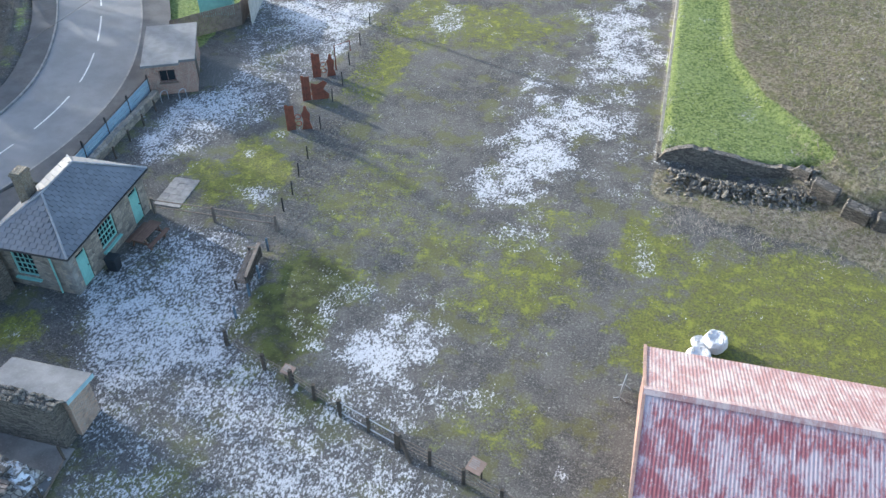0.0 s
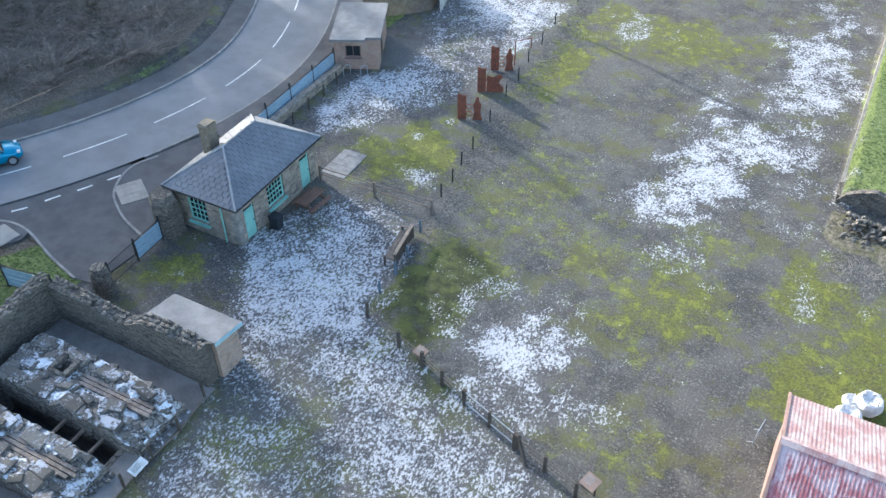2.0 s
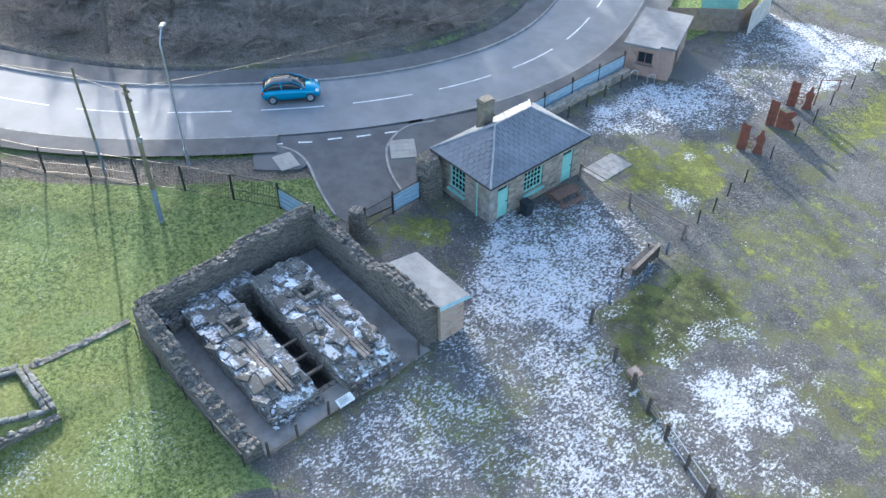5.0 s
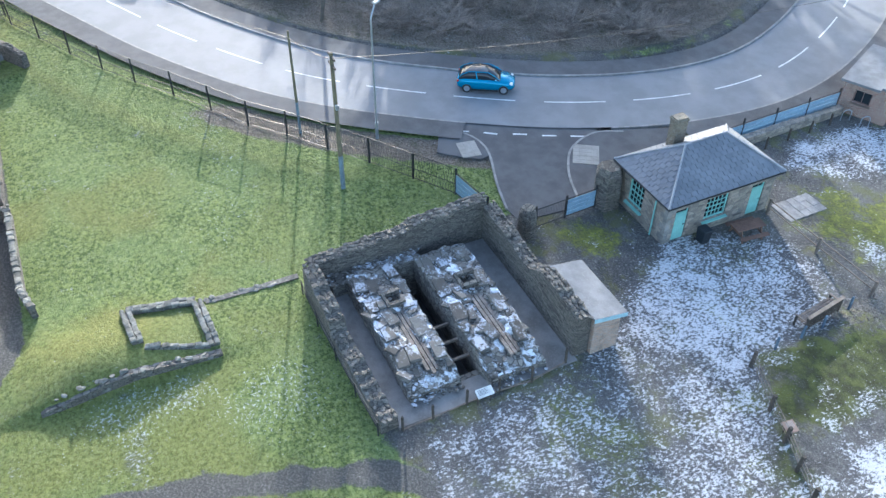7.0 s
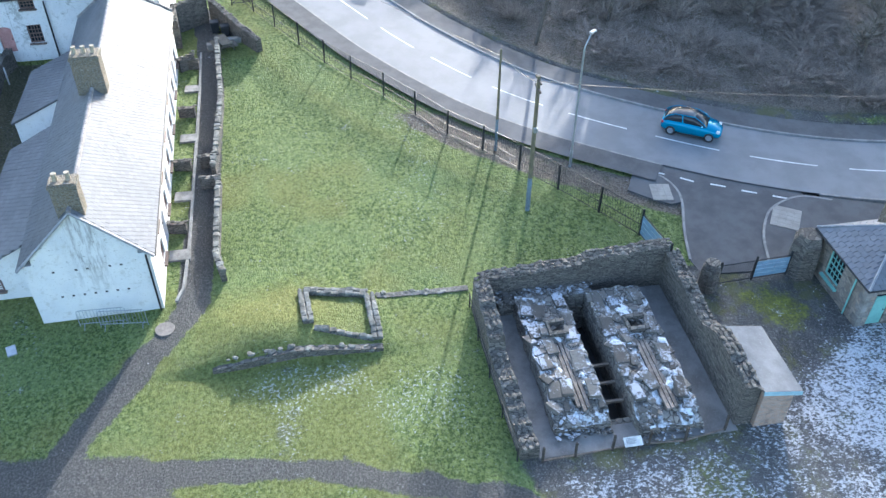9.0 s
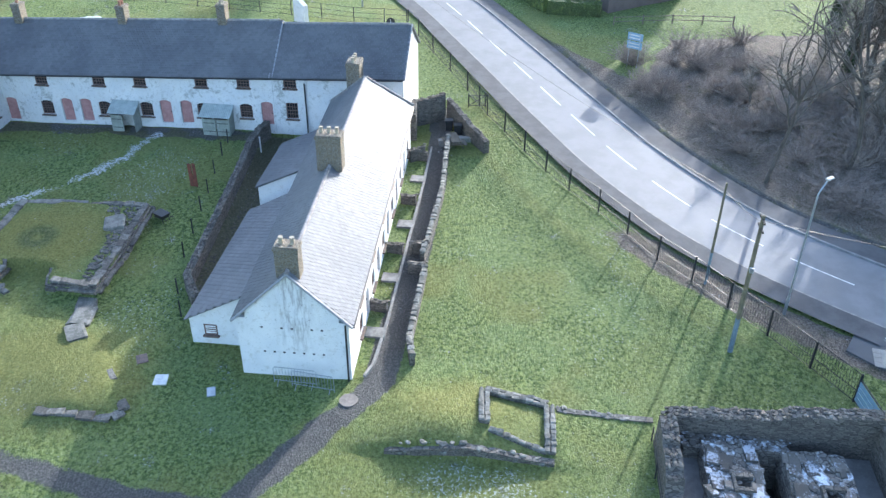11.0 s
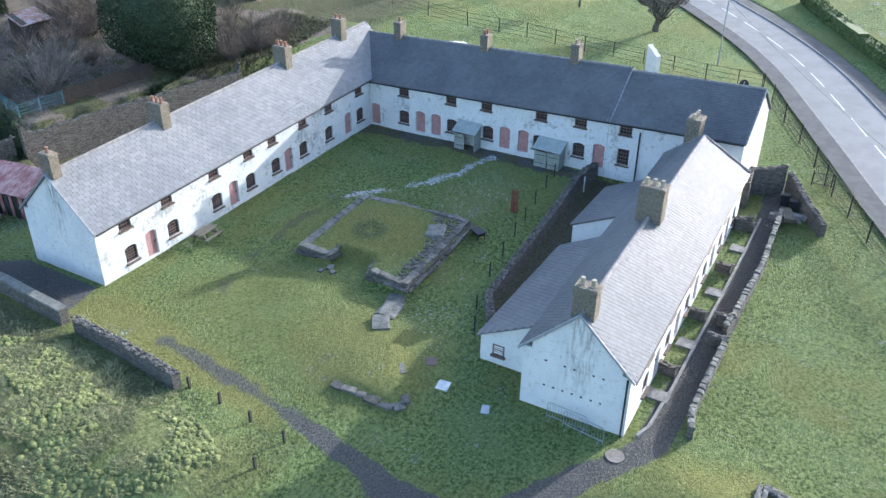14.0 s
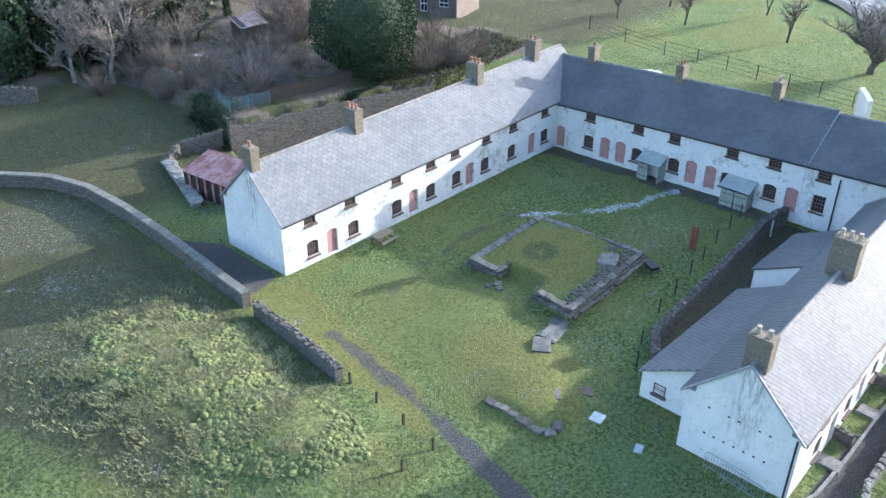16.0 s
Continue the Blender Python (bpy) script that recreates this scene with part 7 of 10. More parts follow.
def hurdle(name, label, x, y, turn, w=2.3, h=1.1, material=None, legs=True):
    """A steel crowd barrier: bent tube frame with upright bars."""
    f = thing(name, label, "barrier", (x, y, hz(x, y)), turn)
    bm = bmesh.new()
    tube(bm, [(-w / 2, 0, 0.05), (-w / 2, 0, h - 0.1), (-w / 2 + 0.1, 0, h), (w / 2 - 0.1, 0, h), (w / 2, 0, h - 0.1), (w / 2, 0, 0.05)], 0.022, 6)
    tube(bm, [(-w / 2, 0, 0.22), (w / 2, 0, 0.22)], 0.018, 6)
    part("frame", bm, material or GALV, f)
    for i in range(1, 14):
        bm = bmesh.new()
        tube(bm, [(-w / 2 + w * i / 14, 0, 0.22), (-w / 2 + w * i / 14, 0, h)], 0.011, 4, cap=False)
        part("bar", bm, material or GALV, f)
    for s in (-1, 1):
        bm = bmesh.new()
        tube(bm, [(s * w * 0.4, -0.28, 0.0), (s * w * 0.4, 0, 0.2), (s * w * 0.4, 0.28, 0.0)], 0.018, 6)
        part("foot", bm, material or GALV, f)


hurdle("crowd_barrier", "galvanised crowd barrier leaning near the white gable", -32.4, -11.2, 88)
hurdle("crowd_barrier", "galvanised crowd barrier standing by the white gable", -32.15, -10.2, 84)
hurdle("crowd_barrier", "galvanised barrier at the barn corner", 1.6, 25.9, 80, 1.0, 0.9, GALV)


def bulk_bag(x, y, s, seed):
    """A slumped white builder's bag with its mouth open."""
    rnd_ = random.Random(seed)
    t = thing("builders_bag", "bulging white builder's bag on the grass by the barn", "bulk bag", (x, y, hz(x, y)), rnd_.uniform(0, 90), "builder's bags")
    bm = bmesh.new()
    rings, n = [], 20
    for k, (r, z) in enumerate(((0.42, 0.0), (0.56, 0.08), (0.62, 0.3), (0.6, 0.5), (0.5, 0.68), (0.42, 0.72), (0.3, 0.62), (0.0, 0.55))):
        rings.append([bm.verts.new((r * s * rnd_.uniform(0.92, 1.08) * math.cos(2 * math.pi * j / n), r * s * rnd_.uniform(0.92, 1.08) * math.sin(2 * math.pi * j / n), s * (z + rnd_.uniform(-0.03, 0.03) * (k > 0)))) for j in range(n)])
    for a, b in zip(rings, rings[1:]):
        for j in range(n):
            bm.faces.new((a[j], a[(j + 1) % n], b[(j + 1) % n], b[j]))
    part("sack", bm, worn("woven_white", (0.74, 0.75, 0.76), (0.6, 0.61, 0.62), (0.85, 0.85, 0.85), 4, 40, 0.7), t)
    for i in range(4):
        bm = bmesh.new()
        a = math.pi / 4 + i * math.pi / 2
        c, d = math.cos(a) * 0.45 * s, math.sin(a) * 0.45 * s
        tube(bm, [(c * 1.1, d * 1.1, 0.6 * s), (c * 0.9, d * 0.9, 0.85 * s), (c * 0.5 - d * 0.3, d * 0.5 + c * 0.3, 0.8 * s), (c * 0.8 - d * 0.5, d * 0.8 + c * 0.5, 0.62 * s)], 0.03, 4)
        part("lifting_strap", bm, worn("strap_grey", (0.5, 0.5, 0.5), (0.4, 0.4, 0.4), (0.6, 0.6, 0.6)), t)


bulk_bag(4.85, 28.6, 0.98, 1), bulk_bag(5.6, 29.8, 0.98, 2), bulk_bag(4.85, 29.7, 0.6, 3)


# ---- street furniture ----
def lamp_post(x, y, h, arm, turn, label):
    t = thing("street_lamp", label, "street lamp", (x, y, hz(x, y)), turn)
    bm = bmesh.new()
    tube(bm, [(0, 0, -0.3), (0, 0, 1.2)], 0.1, 10)
    tube(bm, [(0, 0, 1.2), (0, 0, h - 0.75), (0.06, 0, h - 0.6), (arm, 0, h)], 0.065, 10, 0.04)
    part("column", bm, GALV, t)
    bm = bmesh.new()
    box(bm, arm - 0.1, arm + 0.42, -0.13, 0.13, h - 0.02, h + 0.1, bevel=0.03)
    part("lantern", bm, CONCRETE, t, "pale lantern head")


lamp_post(-41.6, 15.6, 8.75, 0.55, 130, "tall grey street lamp with angled lantern")
lamp_post(-91.6, -19.1, 9.4, 1.9, 126.7, "tall grey street lamp on the verge")


def pole(x, y, h, label, arms=True, r=0.14):
    t = thing("telegraph_pole", label, "telegraph pole", (x, y, hz(x, y)))
    bm = bmesh.new()
    tube(bm, [(0, 0, -0.3), (0, 0, 2.3)], r * 1.0, 10, r * 0.95)
    part("pole_foot", bm, worn("guard_paint", (0.16, 0.22, 0.26), (0.12, 0.16, 0.19), (0.25, 0.3, 0.34), 2, 20), t, "pole foot in a dull blue guard")
    bm = bmesh.new()
    tube(bm, [(0, 0, 2.3), (-0.05, 0.02, h)], r * 0.95, 10, r * 0.7)
    part("pole", bm, worn("pole_timber", (0.16, 0.14, 0.085), (0.1, 0.09, 0.06), (0.25, 0.23, 0.17), 2, 20), t)
    if arms:
        for z in (h - 0.25, h - 0.75):
            bm = bmesh.new()
            box(bm, -0.5, 0.5, -0.05, 0.05, z, z + 0.1, bevel=0.01)
            part("cross_arm", bm, WOOD_DARK, t)
        bm = bmesh.new()
        box(bm, 0.1, 0.28, -0.1, 0.1, h - 3.3, h - 3.0, bevel=0.02)
        part("junction_box", bm, GALV, t)
    return t


pole(-37.8, 11.9, 8.7, "leaning timber telegraph pole on the turf, lower part blue")
pole(-31.6, 62.0, 8.9, "timber telegraph pole behind the boarded fence")
pole(-44.0, 11.4, 7.0, "slim timber pole beside the road fence", False, 0.09)


def cable(a, b, sag, r=0.012):
    bm = bmesh.new()
    a, b = Vector(a), Vector(b)
    tube(bm, [a.lerp(b, i / 14) - Vector((0, 0, sag * 4 * (i / 14) * (1 - i / 14))) for i in range(15)], r, 4)
    tagged(part("overhead_cable", bm, STEEL_BLACK), "thin black overhead cable strung between poles", "cable", "overhead cables")


cable((-37.8, 11.9, 8.5), (-44.0, 11.4, 6.9), 0.15)
cable((-44.0, 11.4, 6.9), (-92, -19, 8.0), 0.9)
cable((-37.8, 11.8, 8.6), (-31.6, 62, 8.6), 1.5)


def loft(bm, rings):
    """Closed skin over rings of equal count, capped at both ends."""
    vs = [[bm.verts.new(p) for p in r] for r in rings]
    n = len(vs[0])
    for a, b in zip(vs, vs[1:]):
        for j in range(n):
            bm.faces.new((a[j], a[(j + 1) % n], b[(j + 1) % n], b[j]))
    bm.faces.new(vs[0][::-1]), bm.faces.new(vs[-1])
    bmesh.ops.recalc_face_normals(bm, faces=bm.faces)
    for f in bm.faces:
        f.smooth = True


def car(x, y, turn):
    """A rounded three-door hatchback with its wheels at rest."""
    blue = worn("blue_car_paint", (0.005, 0.235, 0.40), (0.005, 0.215, 0.37), (0.008, 0.25, 0.42), 2, 60, 0.22, 0.35, 0.02)
    black = worn("black_trim", (0.02, 0.02, 0.022), (0.015, 0.015, 0.016), (0.04, 0.04, 0.04), 5, 40, 0.6)
    t = thing("car", "bright blue hatchback with dark roof on the tarmac road", "car", (x, y, base_z(Vector((x, y))) + 0.05), turn)
    # stations: x, half width, underside, waist, crown of the lower body
    rows_ = ((-1.93, 0.55, 0.42, 0.62, 0.70), (-1.86, 0.74, 0.30, 0.72, 0.88), (-1.55, 0.83, 0.22, 0.78, 0.98), (-0.7, 0.85, 0.19, 0.80, 0.98), (0.3, 0.855, 0.19, 0.78, 0.97),
             (0.95, 0.85, 0.20, 0.74, 0.94), (1.45, 0.82, 0.22, 0.68, 0.84), (1.8, 0.72, 0.26, 0.60, 0.72), (1.95, 0.5, 0.34, 0.52, 0.60))
    bm = bmesh.new()
    loft(bm, [[(px, s_ * w, z) for s_, w, z in ((-1, hw * 0.8, lo), (-1, hw, lo + 0.12), (-1, hw, waist), (-1, hw * 0.88, top - 0.02), (0, 0.0, top + 0.015),
                                                (1, hw * 0.88, top - 0.02), (1, hw, waist), (1, hw, lo + 0.12), (1, hw * 0.8, lo))] for px, hw, lo, waist, top in rows_])
    part("body", bm, blue, t)
    cabin = ((-1.80, 0.66, 0.93, 0.97), (-1.55, 0.64, 0.93, 1.22), (-1.1, 0.60, 0.94, 1.42), (-0.4, 0.59, 0.95, 1.47), (0.1, 0.60, 0.95, 1.43), (0.55, 0.63, 0.94, 1.22), (0.98, 0.68, 0.92, 0.96))
    bm = bmesh.new()
    loft(bm, [[(px, s_ * w, z) for s_, w, z in ((-1, 0.74, lo), (-1, hw + 0.04, lo + 0.6 * (hi - lo)), (-1, hw * 0.86, hi), (0, 0.0, hi + 0.02), (1, hw * 0.86, hi), (1, hw + 0.04, lo + 0.6 * (hi - lo)), (1, 0.74, lo))] for px, hw, lo, hi in cabin])
    part("glasshouse", bm, GLASS, t, "dark tinted windows")
    bm = bmesh.new()
    loft(bm, [[(px, s_ * hw, z) for s_, hw, z in ((-1, w, hi - 0.03), (-1, w * 0.92, hi), (0, 0, hi + 0.03), (1, w * 0.92, hi), (1, w, hi - 0.03))] for px, w, hi in ((-1.5, 0.5, 1.30), (-1.1, 0.55, 1.44), (-0.4, 0.55, 1.49), (0.15, 0.53, 1.44))])
    part("roof_panel", bm, worn("grey_roof_paint", (0.10, 0.11, 0.12), (0.08, 0.085, 0.09), (0.14, 0.15, 0.16), 3, 30, 0.18, 0.4), t, "glossy dark grey roof panel")
    for s_ in (-1, 1):
        bm = bmesh.new()
        tube(bm, [(0.95, s_ * 0.70, 0.95), (0.5, s_ * 0.625, 1.27), (0.15, s_ * 0.58, 1.43), (-1.1, s_ * 0.575, 1.42), (-1.6, s_ * 0.62, 1.2), (-1.82, s_ * 0.68, 0.96)], 0.035, 6)
        part("window_surround", bm, blue, t)
        bm = bmesh.new()
        tube(bm, [(-0.55, s_ * 0.735, 0.95), (-0.65, s_ * 0.59, 1.42)], 0.05, 5)
        part("pillar", bm, blue, t)
        bm = bmesh.new()
        box(bm, 1.52, 1.82, s_ * 0.58 - 0.14, s_ * 0.58 + 0.14, 0.62, 0.76, bevel=0.04)
        part("headlight", bm, LINE, t, "clear headlight")
        bm = bmesh.new()
        box(bm, -1.9, -1.74, s_ * 0.66 - 0.1, s_ * 0.66 + 0.1, 0.70, 0.86, bevel=0.03)
        part("tail_light", bm, worn("red_lens", (0.4, 0.02, 0.02), (0.3, 0.02, 0.02), (0.5, 0.05, 0.05), rough=0.2), t, "red tail light")
        bm = bmesh.new()
        box(bm, 0.62, 0.78, s_ * 0.88 - 0.09, s_ * 0.88 + 0.09, 0.94, 1.06, bevel=0.03)
        part("door_mirror", bm, blue, t)
        bm = bmesh.new()
        box(bm, -0.75, 0.85, s_ * 0.858 - 0.004, s_ * 0.858 + 0.004, 0.20, 0.29)
        part("side_skirt", bm, black, t)
        for px in (-1.22, 1.24):
            bm = bmesh.new()
            tube(bm, [(px, s_ * 0.66, 0.31), (px, s_ * 0.865, 0.31)], 0.315, 20)
            wh = part("tyre", bm, black, t)
            bm = bmesh.new()
            tube(bm, [(px, s_ * 0.86, 0.31), (px, s_ * 0.88, 0.31)], 0.2, 14)
            part("rim", bm, GALV, wh)
    bm = bmesh.new()
    box(bm, -1.95, -1.90, -0.26, 0.26, 0.50, 0.61, bevel=0.01)
    part("number_plate", bm, worn("yellow_plate", (0.6, 0.5, 0.12), (0.55, 0.45, 0.1), (0.65, 0.55, 0.2), rough=0.4), t, "plain yellow plate")


p, q = on_road(LEN[k0] + 2.0, 1.45), on_road(LEN[k0] + 3.0, 1.45)
car(p.x, p.y, math.degrees(math.atan2((q - p).y, (q - p).x)))


# ---- rusted steel figures along the path ----
def rust_panel(x, y, turn, kind, label):
    t = thing("steel_sculpture", label, "steel sculpture", (x, y, hz(x, y)), turn, "rusted steel panels")
    t.scale = (1.15, 1.15, 1.0)
    bm = bmesh.new()
    box(bm, -0.8, -0.62, -0.03, 0.03, -0.1, 1.9, bevel=0.02), box(bm, -0.62, -0.3, -0.012, 0.012, 0.0, 1.8)
    part("column", bm, RUST, t)
    bm = bmesh.new()
    ring = [(0.05, 0), (0.62, 0), (0.5, 0.6), (0.56, 1.15), (0.42, 1.4), (0.4, 1.7), (0.25, 1.7), (0.22, 1.4), (0.08, 1.15), (0.16, 0.6)]
    if kind == 1:
        ring = [(-0.25, 0), (0.75, 0), (0.75, 0.35), (0.45, 0.75), (0.7, 1.2), (0.5, 1.4), (0.1, 1.15), (-0.25, 1.3)]
    a, b = [bm.verts.new((px, -0.012, z)) for px, z in ring], [bm.verts.new((px, 0.012, z)) for px, z in ring]
    bm.faces.new(a), bm.faces.new(b[::-1])
    for i in range(len(ring)):
        bm.faces.new((a[i], b[i], b[(i + 1) % len(ring)], a[(i + 1) % len(ring)]))
    bmesh.ops.recalc_face_normals(bm, faces=bm.faces)
    part("cut_plate", bm, RUST, t)
    bm = bmesh.new()
    for cz in (0.45, 0.95):
        for i in range(10):
            a0, a1 = 2 * math.pi * i / 10, 2 * math.pi * (i + 1) / 10
            tube(bm, [(-0.12 + 0.17 * math.cos(a0), 0.02, cz + 0.17 * math.sin(a0)), (-0.12 + 0.17 * math.cos(a1), 0.02, cz + 0.17 * math.sin(a1))], 0.03, 4)
    part("ring_work", bm, RUST, t)


rust_panel(-20.5, 42.8, 22, 0, "rusted steel cut-out panel beside the wire fence")
rust_panel(-20.85, 46.5, 24, 1, "rusted steel cut-out panel with ring shapes")
rust_panel(-21.3, 49.6, 24, 0, "rusted steel cut-out panel with tall plate")
bm = bmesh.new()
tube(bm, [(-20.9, 50.6, -0.1), (-20.9, 50.6, 1.9), (-20.1, 51.6, 1.9), (-20.1, 51.6, 1.1)], 0.05, 4)
tagged(part("steel_arch", bm, RUST), "rusted open steel frame beside the panels", "steel sculpture")
bm = bmesh.new()
box(bm, -0.32, -0.05, -0.05, 0.05, -0.1, 1.75, bevel=0.01), box(bm, 0.05, 0.32, -0.03, 0.03, -0.1, 1.85, bevel=0.01), box(bm, -0.05, 0.05, -0.02, 0.02, 0.0, 0.9)
ob = tagged(part("steel_marker", bm, RUST), "upright rusted steel marker plate on the green", "steel sculpture")
ob.matrix_basis = pose(-51.4, -23.6, hz(-51.4, -23.6), 0, 0, 75)


# ---- furniture ----
WOOD_OLIVE = worn("weathered_timber", (0.135, 0.122, 0.095), (0.085, 0.077, 0.06), (0.22, 0.20, 0.165), 3, 25)
WOOD_BROWN = worn("brown_timber", (0.17, 0.095, 0.065), (0.11, 0.062, 0.045), (0.26, 0.17, 0.13), 3, 25)


def picnic_table(x, y, turn, material, label):
    t = thing("picnic_table", label, "picnic table", (x, y, hz(x, y)), turn)
    for i in range(5):
        bm = bmesh.new()
        box(bm, -0.9, 0.9, -0.37 + i * 0.15, -0.235 + i * 0.15, 0.71, 0.755, bevel=0.008)
        part("top_board", bm, material, t)
    for s in (-1, 1):
        for k in (0, 1):
            bm = bmesh.new()
            box(bm, -0.9, 0.9, s * 0.7 - 0.14 + k * 0.145, s * 0.7 - 0.005 + k * 0.145, 0.42, 0.46, bevel=0.008)
            part("seat_board", bm, material, t)
        bm = bmesh.new()
        box(bm, s * 0.62 - 0.035, s * 0.62 + 0.035, -0.8, 0.8, 0.34, 0.42)
        part("cross_bearer", bm, material, t)
        for q in (-1, 1):
            bm = bmesh.new()
            tube(bm, [(s * 0.62, q * 0.6, 0.0), (s * 0.62, q * 0.28, 0.72)], 0.055, 4)
            part("leg", bm, material, t)


picnic_table(-24.6, 30.4, 84, WOOD_BROWN, "weathered brown picnic table before the gatehouse")
picnic_table(-37.2, -41.0, 6, WOOD_OLIVE, "grey timber picnic table on the grass")
picnic_table(-60.0, -5.7, 20, WOOD_OLIVE, "grey picnic table in the dark back court")


def bin_box(x, y, turn, label, material):
    t = thing("wheelie_bin", label, "bin", (x, y, hz(x, y)), turn)
    t.scale = (0.85, 0.85, 0.9)
    bm = bmesh.new()
    prism(bm, [(-0.28, -0.3), (0.28, -0.3), (0.28, 0.3), (-0.28, 0.3)], 0.06, 0.95, [(-0.33, -0.36), (0.33, -0.36), (0.33, 0.36), (-0.33, 0.36)])
    part("body", bm, material, t)
    bm = bmesh.new()
    v = box(bm, -0.35, 0.35, -0.39, 0.4, 0.955, 1.03, bevel=0.03)
    part("lid", bm, material, t)
    for s in (-1, 1):
        bm = bmesh.new()
        tube(bm, [(s * 0.3, 0.33, 0.1), (s * 0.36, 0.33, 0.1)], 0.1, 12)
        part("wheel", bm, STEEL_BLACK, t)


BIN_BLACK = worn("black_plastic", (0.016, 0.022, 0.03), (0.012, 0.016, 0.022), (0.05, 0.055, 0.06), 3, 30, 0.5)
bin_box(-25.2, 27.9, 90, "black wheelie bin between door and window", BIN_BLACK)
bin_box(-62.6, -6.4, 10, "dark wheelie bin in the back court", BIN_BLACK)


def slatted_bench(x, y, turn):
    t = thing("slatted_bench", "long dark timber bench with slatted back on the frosty yard", "bench", (x, y, hz(x, y)), turn)
    for s_ in (-1, 1):
        for yy, hh in ((-0.3, 0.62), (0.3, 0.95)):
            bm = bmesh.new()
            box(bm, s_ * 1.28 - 0.05, s_ * 1.28 + 0.05, yy - 0.05, yy + 0.05, -0.05, hh, bevel=0.01)
            part("leg", bm, WOOD_DARK, t)
        bm = bmesh.new()
        box(bm, s_ * 1.28 - 0.06, s_ * 1.28 + 0.06, -0.38, 0.3, 0.62, 0.67, bevel=0.01)
        part("armrest", bm, WOOD_GREY, t)
    for i in range(4):
        bm = bmesh.new()
        box(bm, -1.3, 1.3, -0.36 + i * 0.155, -0.225 + i * 0.155, 0.42, 0.46, bevel=0.008)
        part("seat_board", bm, WOOD_GREY, t)
    bm = bmesh.new()
    box(bm, -1.36, 1.36, 0.22, 0.40, 0.93, 0.98, bevel=0.01)
    part("top_rail", bm, WOOD_GREY, t, "weathered grey top rail")
    for i in range(13):
        bm = bmesh.new()
        u = -1.15 + i * 2.3 / 12
        box(bm, u - 0.05, u + 0.05, 0.3, 0.335, 0.1, 0.93)
        part("back_slat", bm, WOOD_DARK, t)
    bm = bmesh.new()
    box(bm, -1.24, 1.24, 0.27, 0.3, 0.46, 0.54)
    part("lower_rail", bm, WOOD_DARK, t)


slatted_bench(-18.2, 29.35, 278)
fence("verge_posts", "short steel posts with dull blue paint along the mossy bank", [(-17.9, 31.2), (-17.45, 29.0), (-17.4, 27.6), (-17.4, 26.0)], 0.85, 0.09, (), worn("dull_blue_paint", (0.10, 0.16, 0.22), (0.06, 0.09, 0.13), (0.2, 0.27, 0.33), 3, 20), STEEL_BLACK, seed=31, category="posts")


def info_board(x, y, turn, h, w, d, label, top, tilt=25):
    t = thing("information_board", label, "information board", (x, y, hz(x, y)), turn)
    for s in (-1, 1):
        bm = bmesh.new()
        tube(bm, [(s * w * 0.4, 0, -0.2), (s * w * 0.4, 0, h)], 0.04, 6)
        part("leg", bm, WOOD_DARK, t)
    bm = bmesh.new()
    box(bm, -w / 2, w / 2, -d / 2, d / 2, -0.02, 0.02, pose(0, 0, h, tilt, 0, 0), 0.0)
    p_ = part("panel", bm, top, t)
    bm = bmesh.new()
    for i in range(5):
        box(bm, -w * 0.4, w * (0.1 + 0.05 * (i % 3)), d * (0.3 - i * 0.13), d * (0.36 - i * 0.13), 0.021, 0.024, pose(0, 0, h, tilt, 0, 0))
    part("text_bars", bm, worn("print_grey", (0.25, 0.25, 0.25), (0.2, 0.2, 0.2), (0.3, 0.3, 0.3)), p_)


BROWN_BOARD = worn("brown_panel", (0.24, 0.17, 0.14), (0.18, 0.13, 0.11), (0.32, 0.25, 0.2))
info_board(-20.6, 12.1, 90, 0.75, 0.8, 0.42, "pale information board at the ruin fence", LINE)
info_board(-3.9, 20.05, -20, 0.7, 0.7, 0.65, "brown information board by the yard fence", BROWN_BOARD, 12)
info_board(-13.3, 22.9, -15, 0.7, 0.6, 0.5, "brown information board behind the yard fence", BROWN_BOARD, 12)


def flat_slab(x, y, w, d, turn, material, label, cat="slab", h=0.06):
    bm = bmesh.new()
    box(bm, -w / 2, w / 2, -d / 2, d / 2, -0.1, h, bevel=0.015)
    ob = tagged(part("cover_slab", bm, material), label, cat)
    ob.matrix_basis = pose(x, y, hz(x, y), 0, 0, turn)


flat_slab(-31.8, -18.3, 0.8, 0.7, 10, LINE, "white painted cover slab in the grass")
flat_slab(-31.3, -15.4, 0.7, 0.45, 20, GALV, "small steel cover plate in the grass")
flat_slab(-33.2, -19.9, 0.75, 0.6, 30, SILL, "brown stone cover slab in the turf")
bm = bmesh.new()
tube(bm, [(0, 0, -0.1), (0, 0, 0.07)], 0.48, 24)
ob = tagged(part("manhole_cover", bm, worn("buff_concrete", (0.24, 0.21, 0.185), (0.16, 0.14, 0.12), (0.34, 0.3, 0.27), 3, 14)), "round stone manhole cover beside the path", "manhole cover")
ob.matrix_basis = pose(-31.5, -8.2, hz(-31.5, -8.2))
mats = []
rnd = random.Random(31)
paving = thing("paving", "uneven pale flagstones beside the gatehouse", "paving", kind="structure")
for i in range(3):
    for j in range(5):
        bm = bmesh.new()
        w = 0.56
        box(bm, 0.01, w - 0.01, 0.01, w - 0.01, -0.05, 0.05 + rnd.uniform(0, 0.02), bevel=0.012)
        f_ = part("flagstone", bm, KERB, paving)
        f_.matrix_basis = pose(-26.0 + i * w * 0.97, 33.4 + j * w * 0.97, hz(-25.5, 34.5), 0, 0, 4)


